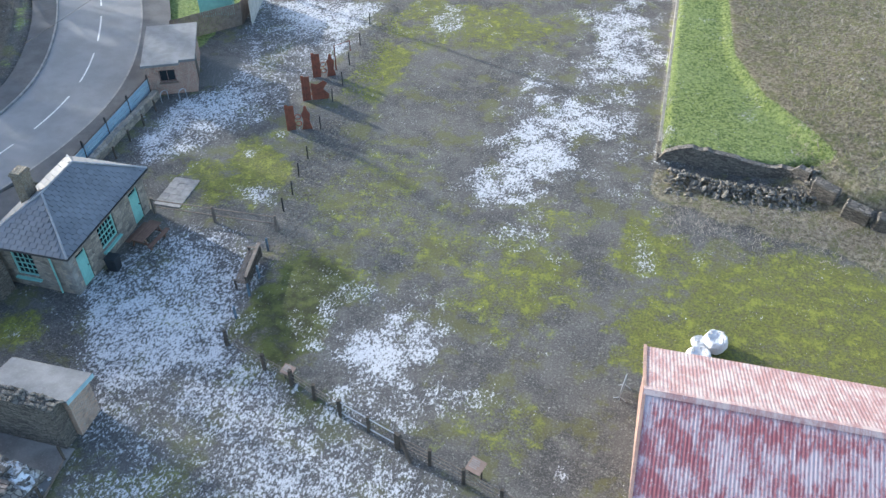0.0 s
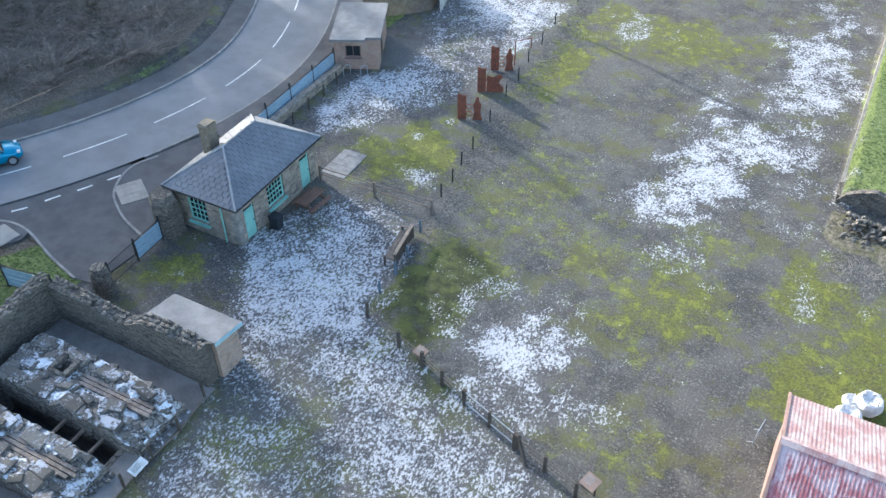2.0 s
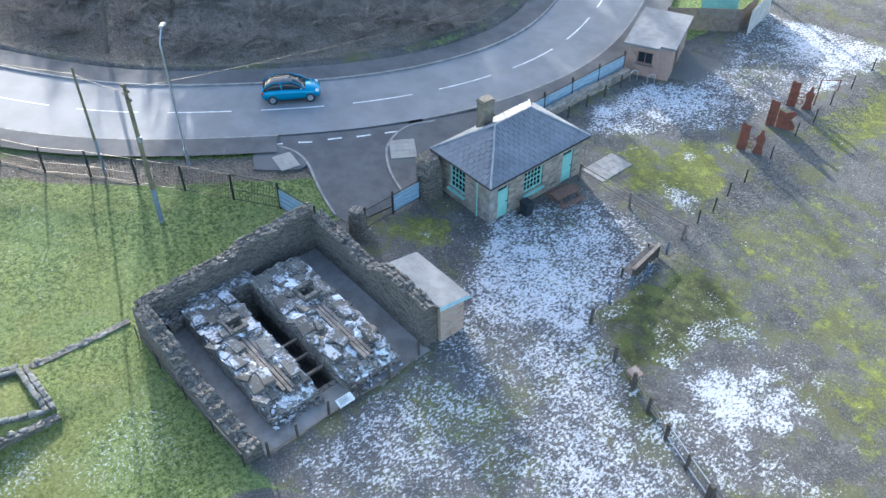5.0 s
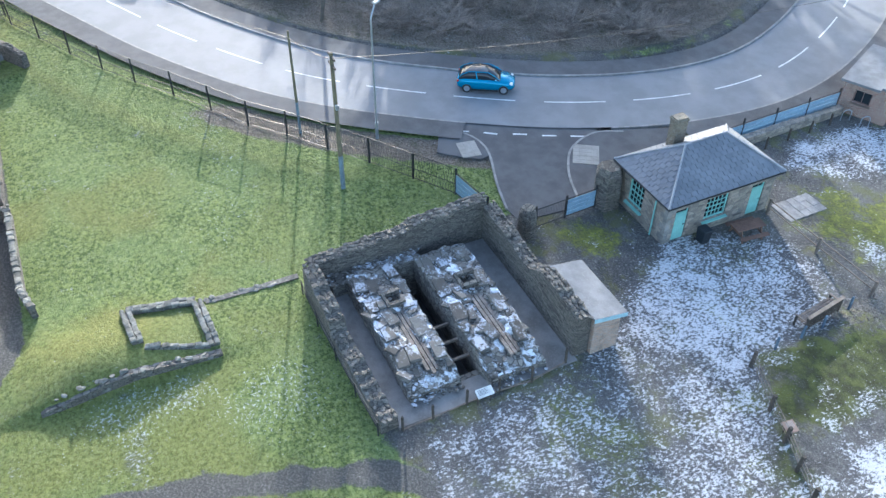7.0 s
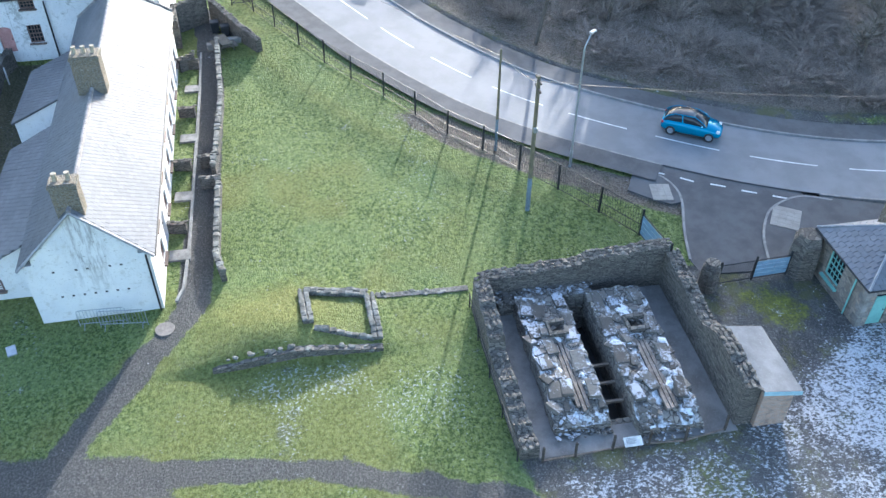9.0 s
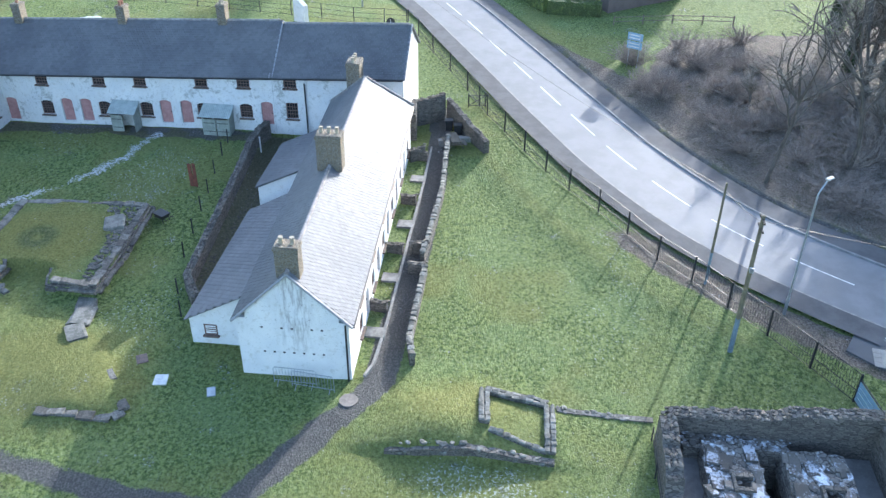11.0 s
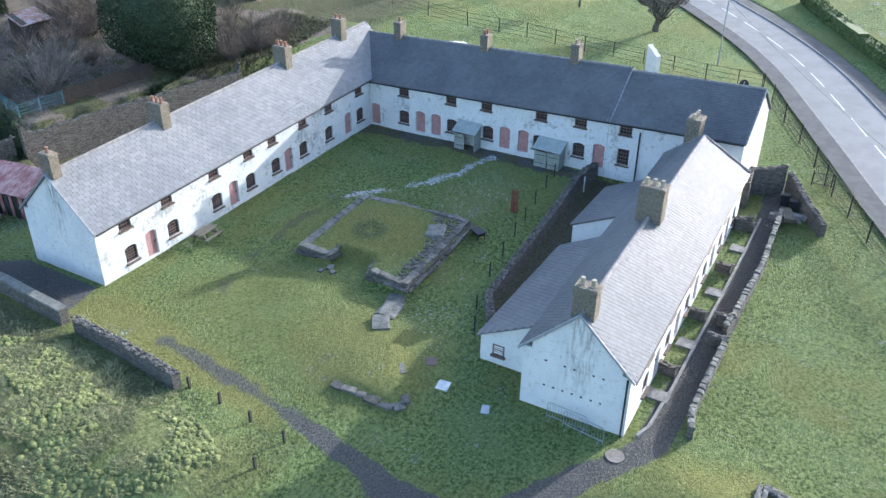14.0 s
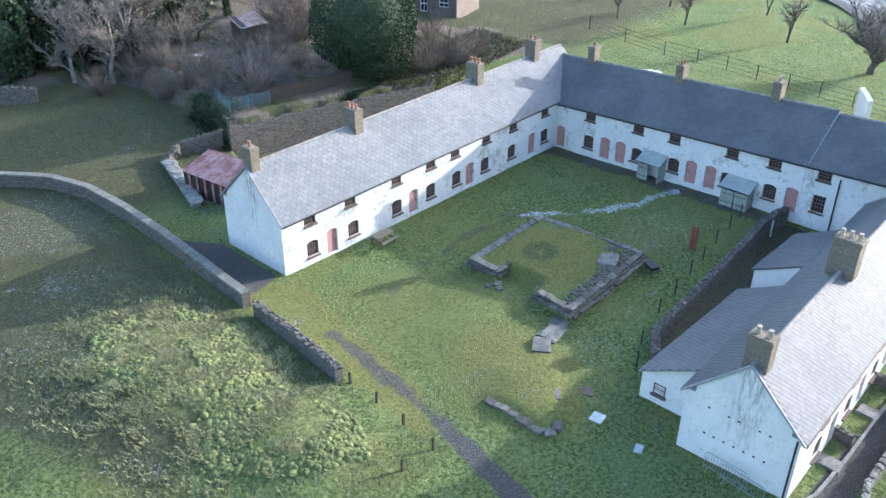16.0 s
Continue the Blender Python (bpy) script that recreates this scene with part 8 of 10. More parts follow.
def wheelbarrow(x, y, turn):
    t = thing("ore_barrow", "dark iron barrow standing on the green", "barrow", (x, y, hz(x, y)), turn)
    bm = bmesh.new()
    prism(bm, [(-0.35, -0.25), (0.35, -0.25), (0.35, 0.25), (-0.35, 0.25)], 0.28, 0.6, [(-0.5, -0.36), (0.5, -0.36), (0.5, 0.36), (-0.5, 0.36)])
    part("tray", bm, STEEL_BLACK, t)
    for s in (-1, 1):
        bm = bmesh.new()
        tube(bm, [(-0.6, s * 0.2, 0.18), (0.9, s * 0.3, 0.45)], 0.03, 6)
        part("shaft", bm, WOOD_DARK, t)
        bm = bmesh.new()
        tube(bm, [(0.35, s * 0.24, 0.35), (0.4, s * 0.28, 0.0)], 0.03, 6)
        part("leg", bm, STEEL_BLACK, t)
    bm = bmesh.new()
    tube(bm, [(-0.6, -0.05, 0.18), (-0.6, 0.05, 0.18)], 0.18, 14)
    part("wheel", bm, STEEL_BLACK, t)


wheelbarrow(-46.9, -24.2, 60)


def privy(u, label, width, open_door):
    """A timber porch of weathered boards under a sloping tin roof, against the north terrace."""
    y0 = -42.6 + u
    z = hz(-59.3, y0 + width / 2)
    t = thing("timber_porch", label, "porch", (-59.98, y0, z))
    D, HF, HB = 1.15, 1.65, 2.1
    grey = worn("grey_green_boards", (0.33, 0.36, 0.32), (0.25, 0.27, 0.24), (0.45, 0.47, 0.44), 2, 15)
    for y in (0, width - 0.06):
        bm = bmesh.new()
        ring = ((0, 0), (D, 0), (D, HF), (0, HB))
        a, b = [bm.verts.new((px, y, pz)) for px, pz in ring], [bm.verts.new((px, y + 0.06, pz)) for px, pz in ring]
        bm.faces.new(a), bm.faces.new(b[::-1])
        for i in range(4):
            bm.faces.new((a[i], b[i], b[(i + 1) % 4], a[(i + 1) % 4]))
        bmesh.ops.recalc_face_normals(bm, faces=bm.faces)
        part("side_board", bm, grey, t)
    half = width / 2
    for k in (0, 1):
        if k == 1 and open_door:
            continue
        bm = bmesh.new()
        for i in range(4):
            box(bm, D - 0.05, D, 0.06 + k * half + i * (half - 0.08) / 4, 0.05 + k * half + (i + 1) * (half - 0.08) / 4, 0.02, HF - 0.25)
        d = part("door", bm, grey, t)
        bm = bmesh.new()
        for zz in (0.35, 1.05):
            box(bm, D, D + 0.015, 0.1 + k * half, k * half + half - 0.1, zz, zz + 0.05)
        part("hinge", bm, STEEL_BLACK, d)
    bm = bmesh.new()
    n = int((width + 0.3) / 0.05)
    rows_ = []
    for i in range(n + 1):
        y = -0.15 + i * 0.05
        dz = 0.018 * math.sin(i * math.pi / 1.5)
        rows_.append((bm.verts.new((D + 0.22, y, HF - 0.02 + dz)), bm.verts.new((0.02, y, HB + 0.12 + dz))))
    for (a, b), (c, d) in zip(rows_, rows_[1:]):
        bm.faces.new((a, c, d, b))
    part("tin_roof", bm, worn("pale_tin", (0.40, 0.44, 0.42), (0.3, 0.34, 0.32), (0.55, 0.58, 0.56), 2, 15, 0.5), t)


privy(9.6, "weathered timber porch with one door open and tin roof", 1.95, True)
privy(17.1, "weathered timber porch with two closed doors and tin roof", 2.2, False)
bm = bmesh.new()
tube(bm, [(-59.85, -17.3, 0.4), (-59.85, -17.3, 5.3)], 0.06, 8)
tagged(part("drainpipe", bm, STEEL_BLACK), "black drainpipe on the white terrace wall", "drainpipe")
bm = bmesh.new()
tube(bm, [(-33.02, -8.5, 0.0), (-33.02, -8.5, 3.7)], 0.05, 8)
tagged(part("drainpipe", bm, STEEL_BLACK), "black drainpipe at the white gable's corner", "drainpipe")
bm = bmesh.new()
tube(bm, [(-57.2, -20.4, 0.6), (-57.2, -20.4, 1.9)], 0.06, 8)
tagged(part("vent_pipe", bm, LINE), "white vent pipe standing in the sunken yard", "pipe")


# ---- trees and scrub ----
BARK = worn("bark", (0.115, 0.10, 0.085), (0.07, 0.062, 0.052), (0.19, 0.175, 0.155), 2, 14, 0.9)
TWIG = worn("twig_bark", (0.26, 0.235, 0.205), (0.17, 0.15, 0.13), (0.38, 0.345, 0.305), 0.7, 8, 0.9, random_by=0.3)
IVY = worn("ivy_leaf", (0.035, 0.062, 0.022), (0.022, 0.042, 0.015), (0.07, 0.105, 0.04), 1.5, 8, 0.6, random_by=0.4)
YEW = worn("yew_leaf", (0.055, 0.082, 0.045), (0.032, 0.050, 0.026), (0.105, 0.14, 0.08), 1.2, 8, 0.85, random_by=0.4, spec=0.2)
HEDGE = worn("hedge_leaf", (0.11, 0.15, 0.042), (0.065, 0.095, 0.028), (0.19, 0.23, 0.08), 1.2, 8, 0.65, random_by=0.4)
BRAMBLE = worn("dead_stems", (0.38, 0.34, 0.29), (0.25, 0.22, 0.18), (0.52, 0.47, 0.40), 0.5, 6, 0.95, random_by=0.45)
TUSSOCK = worn("tussock_blades", (0.27, 0.27, 0.13), (0.17, 0.18, 0.075), (0.42, 0.39, 0.23), 0.5, 5, 0.95, random_by=0.4)


def grow(seed, h, spread, twigs, ivy=0.0, depth=4, fork=0.55, reach=0.0, girth=0.022):
    """Meshes of one bare tree: limbs as tapered tubes, twigs as thin slivers, ivy leaves up the trunk."""
    rnd_ = random.Random(seed)
    limbs, tips = bmesh.new(), []

    def limb(p, d, length, r, level):
        pts, q, dd = [p.copy()], p.copy(), d.copy()
        n = 4 if level < 2 else 3
        for _ in range(n):
            dd = (dd + Vector((rnd_.gauss(0, 0.16), rnd_.gauss(0, 0.16), rnd_.gauss(0.05, 0.08)))).normalized()
            q = q + dd * length / n
            pts.append(q.copy())
        tube(limbs, pts, r, 7 if level == 0 else 5 if level == 1 else 3, r * 0.45, cap=False)
        if level >= depth - 1:
            tips.append((pts, dd))
            return
        for i in range(4 if level else 7):
            k = rnd_.uniform(0.35 if level == 0 else 0.2, 1.0)
            at = pts[min(n, int(k * n))]
            side = Vector((rnd_.gauss(0, 1), rnd_.gauss(0, 1), rnd_.uniform(0.0, 0.7))).normalized()
            limb(at, (dd * 0.55 + side * spread).normalized(), (length if level or not reach else h * reach) * rnd_.uniform(0.42, 0.62), r * 0.5, level + 1)
        limb(pts[-1], dd, (length if level or not reach else h * reach) * 0.5, r * 0.45, level + 1)

    limb(Vector((0, 0, -0.3)), Vector((0, 0, 1)), h * fork, h * girth, 0)
    lm = bpy.data.meshes.new("trunk")
    limbs.to_mesh(lm), limbs.free()
    lm.materials.append(BARK)
    verts, faces = [], []
    for _ in range(twigs):
        pts, dd = tips[rnd_.randrange(len(tips))]
        p = pts[rnd_.randrange(1, len(pts))]
        d = (dd + Vector((rnd_.gauss(0, 0.6), rnd_.gauss(0, 0.6), rnd_.gauss(0.15, 0.5)))).normalized() * rnd_.uniform(0.3, 0.9) * h / 10
        s = d.orthogonal().normalized() * 0.012 * h / 10
        k = len(verts)
        verts += [tuple(p - s), tuple(p + s), tuple(p + d * 0.6 + Vector((0, 0, 0.05))), tuple(p + d)]
        faces += [(k, k + 1, k + 2), (k, k + 2, k + 3)]
    tm = bpy.data.meshes.new("crown")
    tm.from_pydata(verts, [], faces)
    tm.materials.append(TWIG)
    im = None
    if ivy:
        verts, faces = [], []
        for _ in range(1400):
            z = rnd_.random() ** 0.8 * h * ivy
            a, r = rnd_.uniform(0, 6.28), (0.35 + 0.35 * rnd_.random()) * (1 - 0.5 * z / (h * ivy)) * h / 10
            c = Vector((math.cos(a) * r, math.sin(a) * r, z))
            leaf(verts, faces, c, 0.16 * h / 10, rnd_)
        im = bpy.data.meshes.new("ivy")
        im.from_pydata(verts, [], faces)
        im.materials.append(IVY)
    return lm, tm, im


def leaf(verts, faces, c, s, rnd_):
    u = Vector((rnd_.gauss(0, 1), rnd_.gauss(0, 1), rnd_.gauss(0, 0.6))).normalized()
    w = u.orthogonal().normalized()
    w = (Matrix.Rotation(rnd_.uniform(0, 6.28), 3, u) @ w) * s
    v = u.cross(w).normalized() * s * 0.6
    k = len(verts)
    verts += [tuple(c - w), tuple(c + v), tuple(c + w), tuple(c - v)]
    faces.append((k, k + 1, k + 2, k + 3))


def tree(name, meshes, x, y, scale, turn, label, group):
    t = thing(name, label, "tree", group=group)
    t.matrix_world = pose(x, y, hz(x, y), 0, 0, turn) @ Matrix.Scale(scale, 4)
    place("trunk", meshes[0], Matrix(), t)
    place("crown", meshes[1], Matrix(), t)
    if meshes[2]:
        place("ivy", meshes[2], Matrix(), t)
    return t


KINDS = [grow(1, 10, 0.9, 1100), grow(2, 10, 0.75, 1100, 0.55), grow(3, 10, 1.0, 1100), grow(4, 10, 0.7, 1000, 0.75)]
rnd = random.Random(77)
spots = []
tries = 0
while len(spots) < 30 and tries < 6000:
    tries += 1
    s_, o_ = rnd.uniform(S_WOOD, LEN[-1] - 10), 11.0 + abs(rnd.gauss(0, 12))
    p = on_road(s_, o_)
    if p.x < -118 or p.y > 88 or (p.x < -76 and p.y < 22) or any((p - q).length < 2.6 for q in spots):
        continue
    spots.append(p)
for i, p in enumerate(spots):
    tree("bare_tree", KINDS[i % 4 if p.x < -66 else 2 * (i % 2)], p.x, p.y, rnd.uniform(0.5, 0.9), rnd.uniform(0, 360), "bare winter tree on the wooded bank" if i % 2 == 0 or p.x >= -66 else "bare winter tree with ivy on its trunk", "bank trees")

# taller wood further back, whose shade falls across the court
TALL = [grow(21, 10, 0.85, 1300, 0.5), grow(22, 10, 0.75, 1300)]
for i in range(14):
    x, y = -62 - 30 * rnd.random(), 0.0
    y = 36 + (-64 - x) * 0.30 * rnd.random() + 26 * rnd.random() - 8 * clamp((-66 - x) / 14)
    tree("tall_bare_tree", TALL[i % 2], x, y, rnd.uniform(1.35, 1.9), rnd.uniform(0, 360), "tall bare tree in the wood above the road", "wood trees")
for i, (x, y) in enumerate(((-71, 31), (-80, 30), (-88, 30), (-64, 38), (-67, 36), (-75, 41), (-70, 43), (-66, 45))):
    tree("tall_bare_tree", TALL[i % 2], x, y, 1.0 + 0.12 * (i % 4), i * 67, "tall bare tree at the wood's edge", "wood trees")

SLIM = [grow(51, 10, 0.45, 420, 0.0, 3, 0.8, 0.0, 0.013), grow(52, 10, 0.5, 420, 0.0, 3, 0.75, 0.0, 0.015)]
for i in range(26):
    along_, across = rnd.uniform(14, 40), rnd.uniform(-15, 17)
    x, y = -48 - 0.935 * along_ - 0.355 * across, 24 + 0.355 * along_ + 0.935 * across
    tree("slim_tree", SLIM[i % 2], x, y, rnd.uniform(1.1, 1.6), i * 53, "slim straight bare tree in the roadside wood", "slim wood trees")
OAK = grow(9, 12, 1.0, 5200, 0.0, 5, 0.26, 0.75, 0.036)
tree("field_tree", OAK, -99.5, -28.6, 1.0, 40, "spreading bare tree alone on the green field", "field trees")
SAPLING = grow(10, 6, 0.8, 700)
for x, y, s_ in ((-104.8, -40.5, 1.25), (-103.5, -53.8, 1.1), (-110, -60, 1.1), (-115, -48, 1.2), (-118, -66, 1.2), (-100, -62, 1.0)):
    tree("field_sapling", SAPLING, x, y, s_, x * 7, "slim bare sapling on the green field", "field saplings")
for i, (x, y, s_) in enumerate(((-41, -95, 1.1), (-46, -92, 1.2), (-50, -94, 1.0), (-37, -99, 1.1), (-55, -97, 1.0), (-60, -94, 0.8), (-64, -92, 0.9), (-33, -101, 1.1), (-42, -104, 1.2), (-54, -104, 1.1), (-29, -105, 1.1), (-36, -107, 1.2), (-47, -99, 1.1), (-44, -88, 0.8), (-52, -88, 0.7), (-39, -91, 0.8), (-62, -84, 0.7), (-47, -84, 0.6), (-58, -80, 0.6))):
    tree("bare_tree", KINDS[i % 4], x, y, s_, i * 50, "bare winter tree behind the gardens", "garden trees")


def clump_mass(name, label, cat, cx, cy, rx, ry, h, count, size, material, seed, base=0.0, trunk=True, shape=0.5):
    """A dense evergreen crown of many small leaf sprays with an uneven outline."""
    rnd_ = random.Random(seed)
    t = thing(name, label, cat, (cx, cy, hz(cx, cy)))
    verts, faces = [], []
    lob = [(rnd_.uniform(0, 6.28), rnd_.uniform(-0.9, 0.95), rnd_.uniform(0.08, 0.2)) for _ in range(26)]
    for _ in range(count):
        a, k = rnd_.uniform(0, 6.28), rnd_.uniform(-1, 1)
        r = math.sqrt(1 - k * k)
        r = r ** shape
        d = Vector((math.cos(a) * r, math.sin(a) * r, k))
        swell = 1 + sum(w * max(0, d.dot(Vector((math.cos(b) * math.sqrt(1 - q * q), math.sin(b) * math.sqrt(1 - q * q), q))) - 0.75) * 4 for b, q, w in lob) - 0.12
        f = swell * (1 - 0.22 * rnd_.random() ** 2)
        c = Vector((d.x * rx * f, d.y * ry * f, base + h / 2 + d.z * h / 2 * f))
        leaf(verts, faces, c, size * rnd_.uniform(0.6, 1.3), rnd_)
    me_ = bpy.data.meshes.new("crown")
    me_.from_pydata(verts, [], faces)
    me_.materials.append(material)
    place("crown", me_, Matrix(), t)
    bm_ = bmesh.new()
    bmesh.ops.create_icosphere(bm_, subdivisions=3, radius=1.0)
    for v in bm_.verts:
        v.co = Vector((v.co.x * rx * 0.82, v.co.y * ry * 0.82, base + h / 2 + v.co.z * h / 2 * 0.82))
    part("inner_shade", bm_, material, t)
    if trunk:
        bm_ = bmesh.new()
        tube(bm_, [(0, 0, -0.3), (0, 0, base + h * 0.4)], 0.3, 8)
        part("trunk", bm_, BARK, t)
    return t


clump_mass("evergreen_tree", "dense dark evergreen tree behind the terrace", "tree", -57.9, -65.3, 4.9, 4.9, 10.0, 26000, 0.12, YEW, 3, shape=0.8)
for i, (x, y, r, h) in enumerate(((-53, -101, 3, 9), (-59, -103, 3, 10), (-47, -110, 3, 10), (-66, -104, 3, 9), (-40, -112, 3, 10), (-32, -113, 3.4, 10))):
    clump_mass("conifer", "dark ivy-clad conifer behind the gardens", "tree", x, y, r, r, h, 2600, 0.4, IVY, 20 + i)


def stems(name, label, n, where, length, width, material, lean, seed):
    """Thin stems or blades that nobody could count, joined."""
    rnd_ = random.Random(seed)
    verts, faces = [], []
    made = 0
    while made < n:
        x, y = where(rnd_)
        if x is None:
            continue
        made += 1
        z = hz(x, y)
        for _ in range(3):
            a = rnd_.uniform(0, 6.28)
            l_ = length * rnd_.uniform(0.5, 1.4)
            d = Vector((math.cos(a) * lean, math.sin(a) * lean, 1)).normalized() * l_
            s = Vector((-math.sin(a), math.cos(a), 0)) * width
            p = Vector((x + rnd_.uniform(-0.25, 0.25), y + rnd_.uniform(-0.25, 0.25), z - 0.03))
            k = len(verts)
            verts += [tuple(p - s), tuple(p + s), tuple(p + d * 0.6 + s * 0.7), tuple(p + d)]
            faces += [(k, k + 1, k + 2), (k, k + 2, k + 3)]
    me_ = bpy.data.meshes.new(name)
    me_.from_pydata(verts, [], faces)
    me_.materials.append(material)
    tagged(new(name, me_), label, "vegetation", kind="stuff")


def on_bank(r):
    p_ = on_road(r.uniform(S_WOOD, LEN[-1] - 8), 6.9 + 17 * r.random() ** 1.2)
    return p_.x, p_.y


def in_mound(r):
    x, y = r.gauss(-18.3, 3.0), r.gauss(-36.5, 4.6)
    if vn(x, y, 0.9, 91) < 0.45:
        return None, None
    return (x, y) if x > -23.6 and x < -9 else (None, None)


def vn(x, y, c, s_):
    return float(vnoise(np.array([x]), np.array([y]), c, s_)[0])


def in_scrub(r):
    x, y = r.uniform(7, 30), r.uniform(40, 75)
    if x < 9.6 + 0 * y and y < 58 or (y > 58 and x < 6.8) or y < 44.5 - (x - 10) * 0.4:
        return None, None
    return x, y


def near_rubble(r):
    return r.uniform(2.6, 17), r.gauss(39.5, 1.2) + 0.0


TURF_BLADE = worn("turf_blades", (0.145, 0.215, 0.07), (0.072, 0.125, 0.04), (0.33, 0.39, 0.19), 0.6, 5, 0.95, random_by=0.45)


def on_lawn(r):
    x, y = r.uniform(-62, -20), r.uniform(-44, 16)
    i, j = int(np.searchsorted(gx, x)), int(np.searchsorted(gy, y))
    if lawn[i, j] < 0.8 or track[i, j] > 0.3 or bare[i, j] > 0.4 or OFF[i, j] > -5 or pen[i, j] > 0.2:
        return None, None
    if (-60 < x < -33.2 and -18 < y < -7.2) or (x < -29.3 and y < -42.2) or (-31.5 < x < -20.5 and 7 < y < 18.5) or x < -59.8 and y < -9 or vn(x, y, 1.1, 95) < 0.35:
        return None, None
    return x, y


stems("turf_tufts", "tufts of uneven winter grass over the lawns", 34000, on_lawn, 0.085, 0.011, TURF_BLADE, 1.2, 7)
BANK_STEM = worn("bank_stems", (0.29, 0.245, 0.21), (0.18, 0.15, 0.128), (0.43, 0.375, 0.33), 0.6, 6, 0.95, random_by=0.45)
stems("bank_scrub", "tangled brown winter scrub on the bank beyond the road", 26000, on_bank, 0.5, 0.012, BANK_STEM, 1.6, 1)
stems("bracken_tussocks", "pale tussocky grass on the mound", 11000, in_mound, 0.3, 0.03, TUSSOCK, 1.5, 2)
stems("scrub_slope", "dead brown bramble stems on the bank", 4500, in_scrub, 0.4, 0.018, BRAMBLE, 1.6, 3)
stems("straw_tufts", "straw and green grass tufts through the brambles", 6500, in_scrub, 0.3, 0.025, TUSSOCK, 1.5, 14)
stems("bramble_edge", "dead stems and nettles below the wall", 1500, near_rubble, 0.3, 0.012, BRAMBLE, 1.6, 4)
stems("back_scrub", "brown winter scrub behind the west terrace", 3000, lambda r: (r.uniform(-62, -42), r.uniform(-90, -68)), 0.4, 0.02, BRAMBLE, 1.0, 5)
stems("fence_verge", "dead leaves and grass along the road fence", 2600, lambda r: (lambda p_: (p_.x, p_.y))(on_road(r.uniform(60, 118), -3.6 - 1.6 * r.random())), 0.16, 0.02, BRAMBLE, 1.8, 6)
for i, (x, y, s_) in enumerate(((-43, -76, 0.42), (-53, -75, 0.4), (-63, -67, 0.38), (-66, -66, 0.36), (-69, -64, 0.36), (-45, -84, 0.45), (-41, -83, 0.4), (-61, -75, 0.45), (-65, -72, 0.45), (-67, -68, 0.4))):
    tree("bare_shrub", KINDS[2 * (i % 2)], x, y, s_, i * 77, "tangled bare shrub in the back gardens", "garden shrubs")


# ---- tussocks on the field mound ----
def tussocks(name, label, n, where, size, seed, material):
    """Rounded grass hummocks, each a low uneven dome with a ragged skirt, joined."""
    rnd_ = random.Random(seed)
    verts, faces = [], []
    made = 0
    while made < n:
        x, y = where(rnd_)
        if x is None:
            continue
        made += 1
        z, r, k = hz(x, y), size * rnd_.uniform(0.55, 1.35), len(verts)
        hgt, a0 = r * rnd_.uniform(0.3, 0.65), rnd_.uniform(0, 6.28)
        for ring, (f, up) in enumerate(((1.0, -0.12), (0.82, 0.55), (0.42, 0.95))):
            for j in range(7):
                a = a0 + 6.283 * j / 7 + 0.3 * ring
                q = r * f * rnd_.uniform(0.75, 1.2)
                verts.append((x + q * math.cos(a), y + q * math.sin(a), z + hgt * up * rnd_.uniform(0.8, 1.15)))
        verts.append((x + rnd_.uniform(-0.1, 0.1), y + rnd_.uniform(-0.1, 0.1), z + hgt))
        for ring in range(2):
            for j in range(7):
                a, b = k + ring * 7 + j, k + ring * 7 + (j + 1) % 7
                faces.append((a, b, b + 7, a + 7))
        faces += [(k + 14 + j, k + 14 + (j + 1) % 7, k + 21) for j in range(7)]
    me_ = bpy.data.meshes.new(name)
    me_.from_pydata(verts, [], faces)
    me_.polygons.foreach_set("use_smooth", np.ones(len(me_.polygons), bool))
    me_.materials.append(material)
    tagged(new(name, me_), label, "vegetation", kind="stuff")


MOUND = [(-17.5, -46), (-21.3, -43.3), (-23.4, -39.3), (-22.0, -36.5), (-20.8, -32.0), (-22.2, -27.0), (-21.0, -24.6), (-18.2, -25.4), (-14.0, -30.0), (-15.5, -36), (-14.5, -41)]
HUMMOCK = worn("hummock_grass", (0.175, 0.19, 0.065), (0.11, 0.135, 0.042), (0.34, 0.35, 0.165), 1.1, 14, 0.95, 0, 1.0, 0.08, 0.35)


def within(x, y, ring):
    isin = False
    for (ax, ay), (bx, by) in zip(ring, ring[1:] + ring[:1]):
        if (ay > y) != (by > y) and x < (bx - ax) * (y - ay) / (by - ay) + ax:
            isin = not isin
    return isin


def mound_spot(r):
    x, y = r.uniform(-24, -13), r.uniform(-47, -24)
    return (x, y) if within(x, y, MOUND) and vn(x, y, 2.0, 97) > 0.3 + 0.3 * r.random() else (None, None)


tussocks("grass_hummocks", "bright tussocky hummocks of grass covering the field mound", 2600, mound_spot, 0.20, 8, HUMMOCK)


def rough_spot(r):
    x, y = r.uniform(-25, -6), r.uniform(-58, -22)
    return (x, y) if x > -24.2 and not within(x, y, MOUND) and vn(x, y, 2.6, 98) > 0.5 else (None, None)


FIELD_BLADE = worn("field_blades", (0.13, 0.14, 0.065), (0.07, 0.085, 0.04), (0.28, 0.28, 0.16), 0.7, 6, 0.95, random_by=0.45)
stems("field_grass", "dull winter grass in the rough field", 9000, rough_spot, 0.16, 0.025, FIELD_BLADE, 1.5, 9)


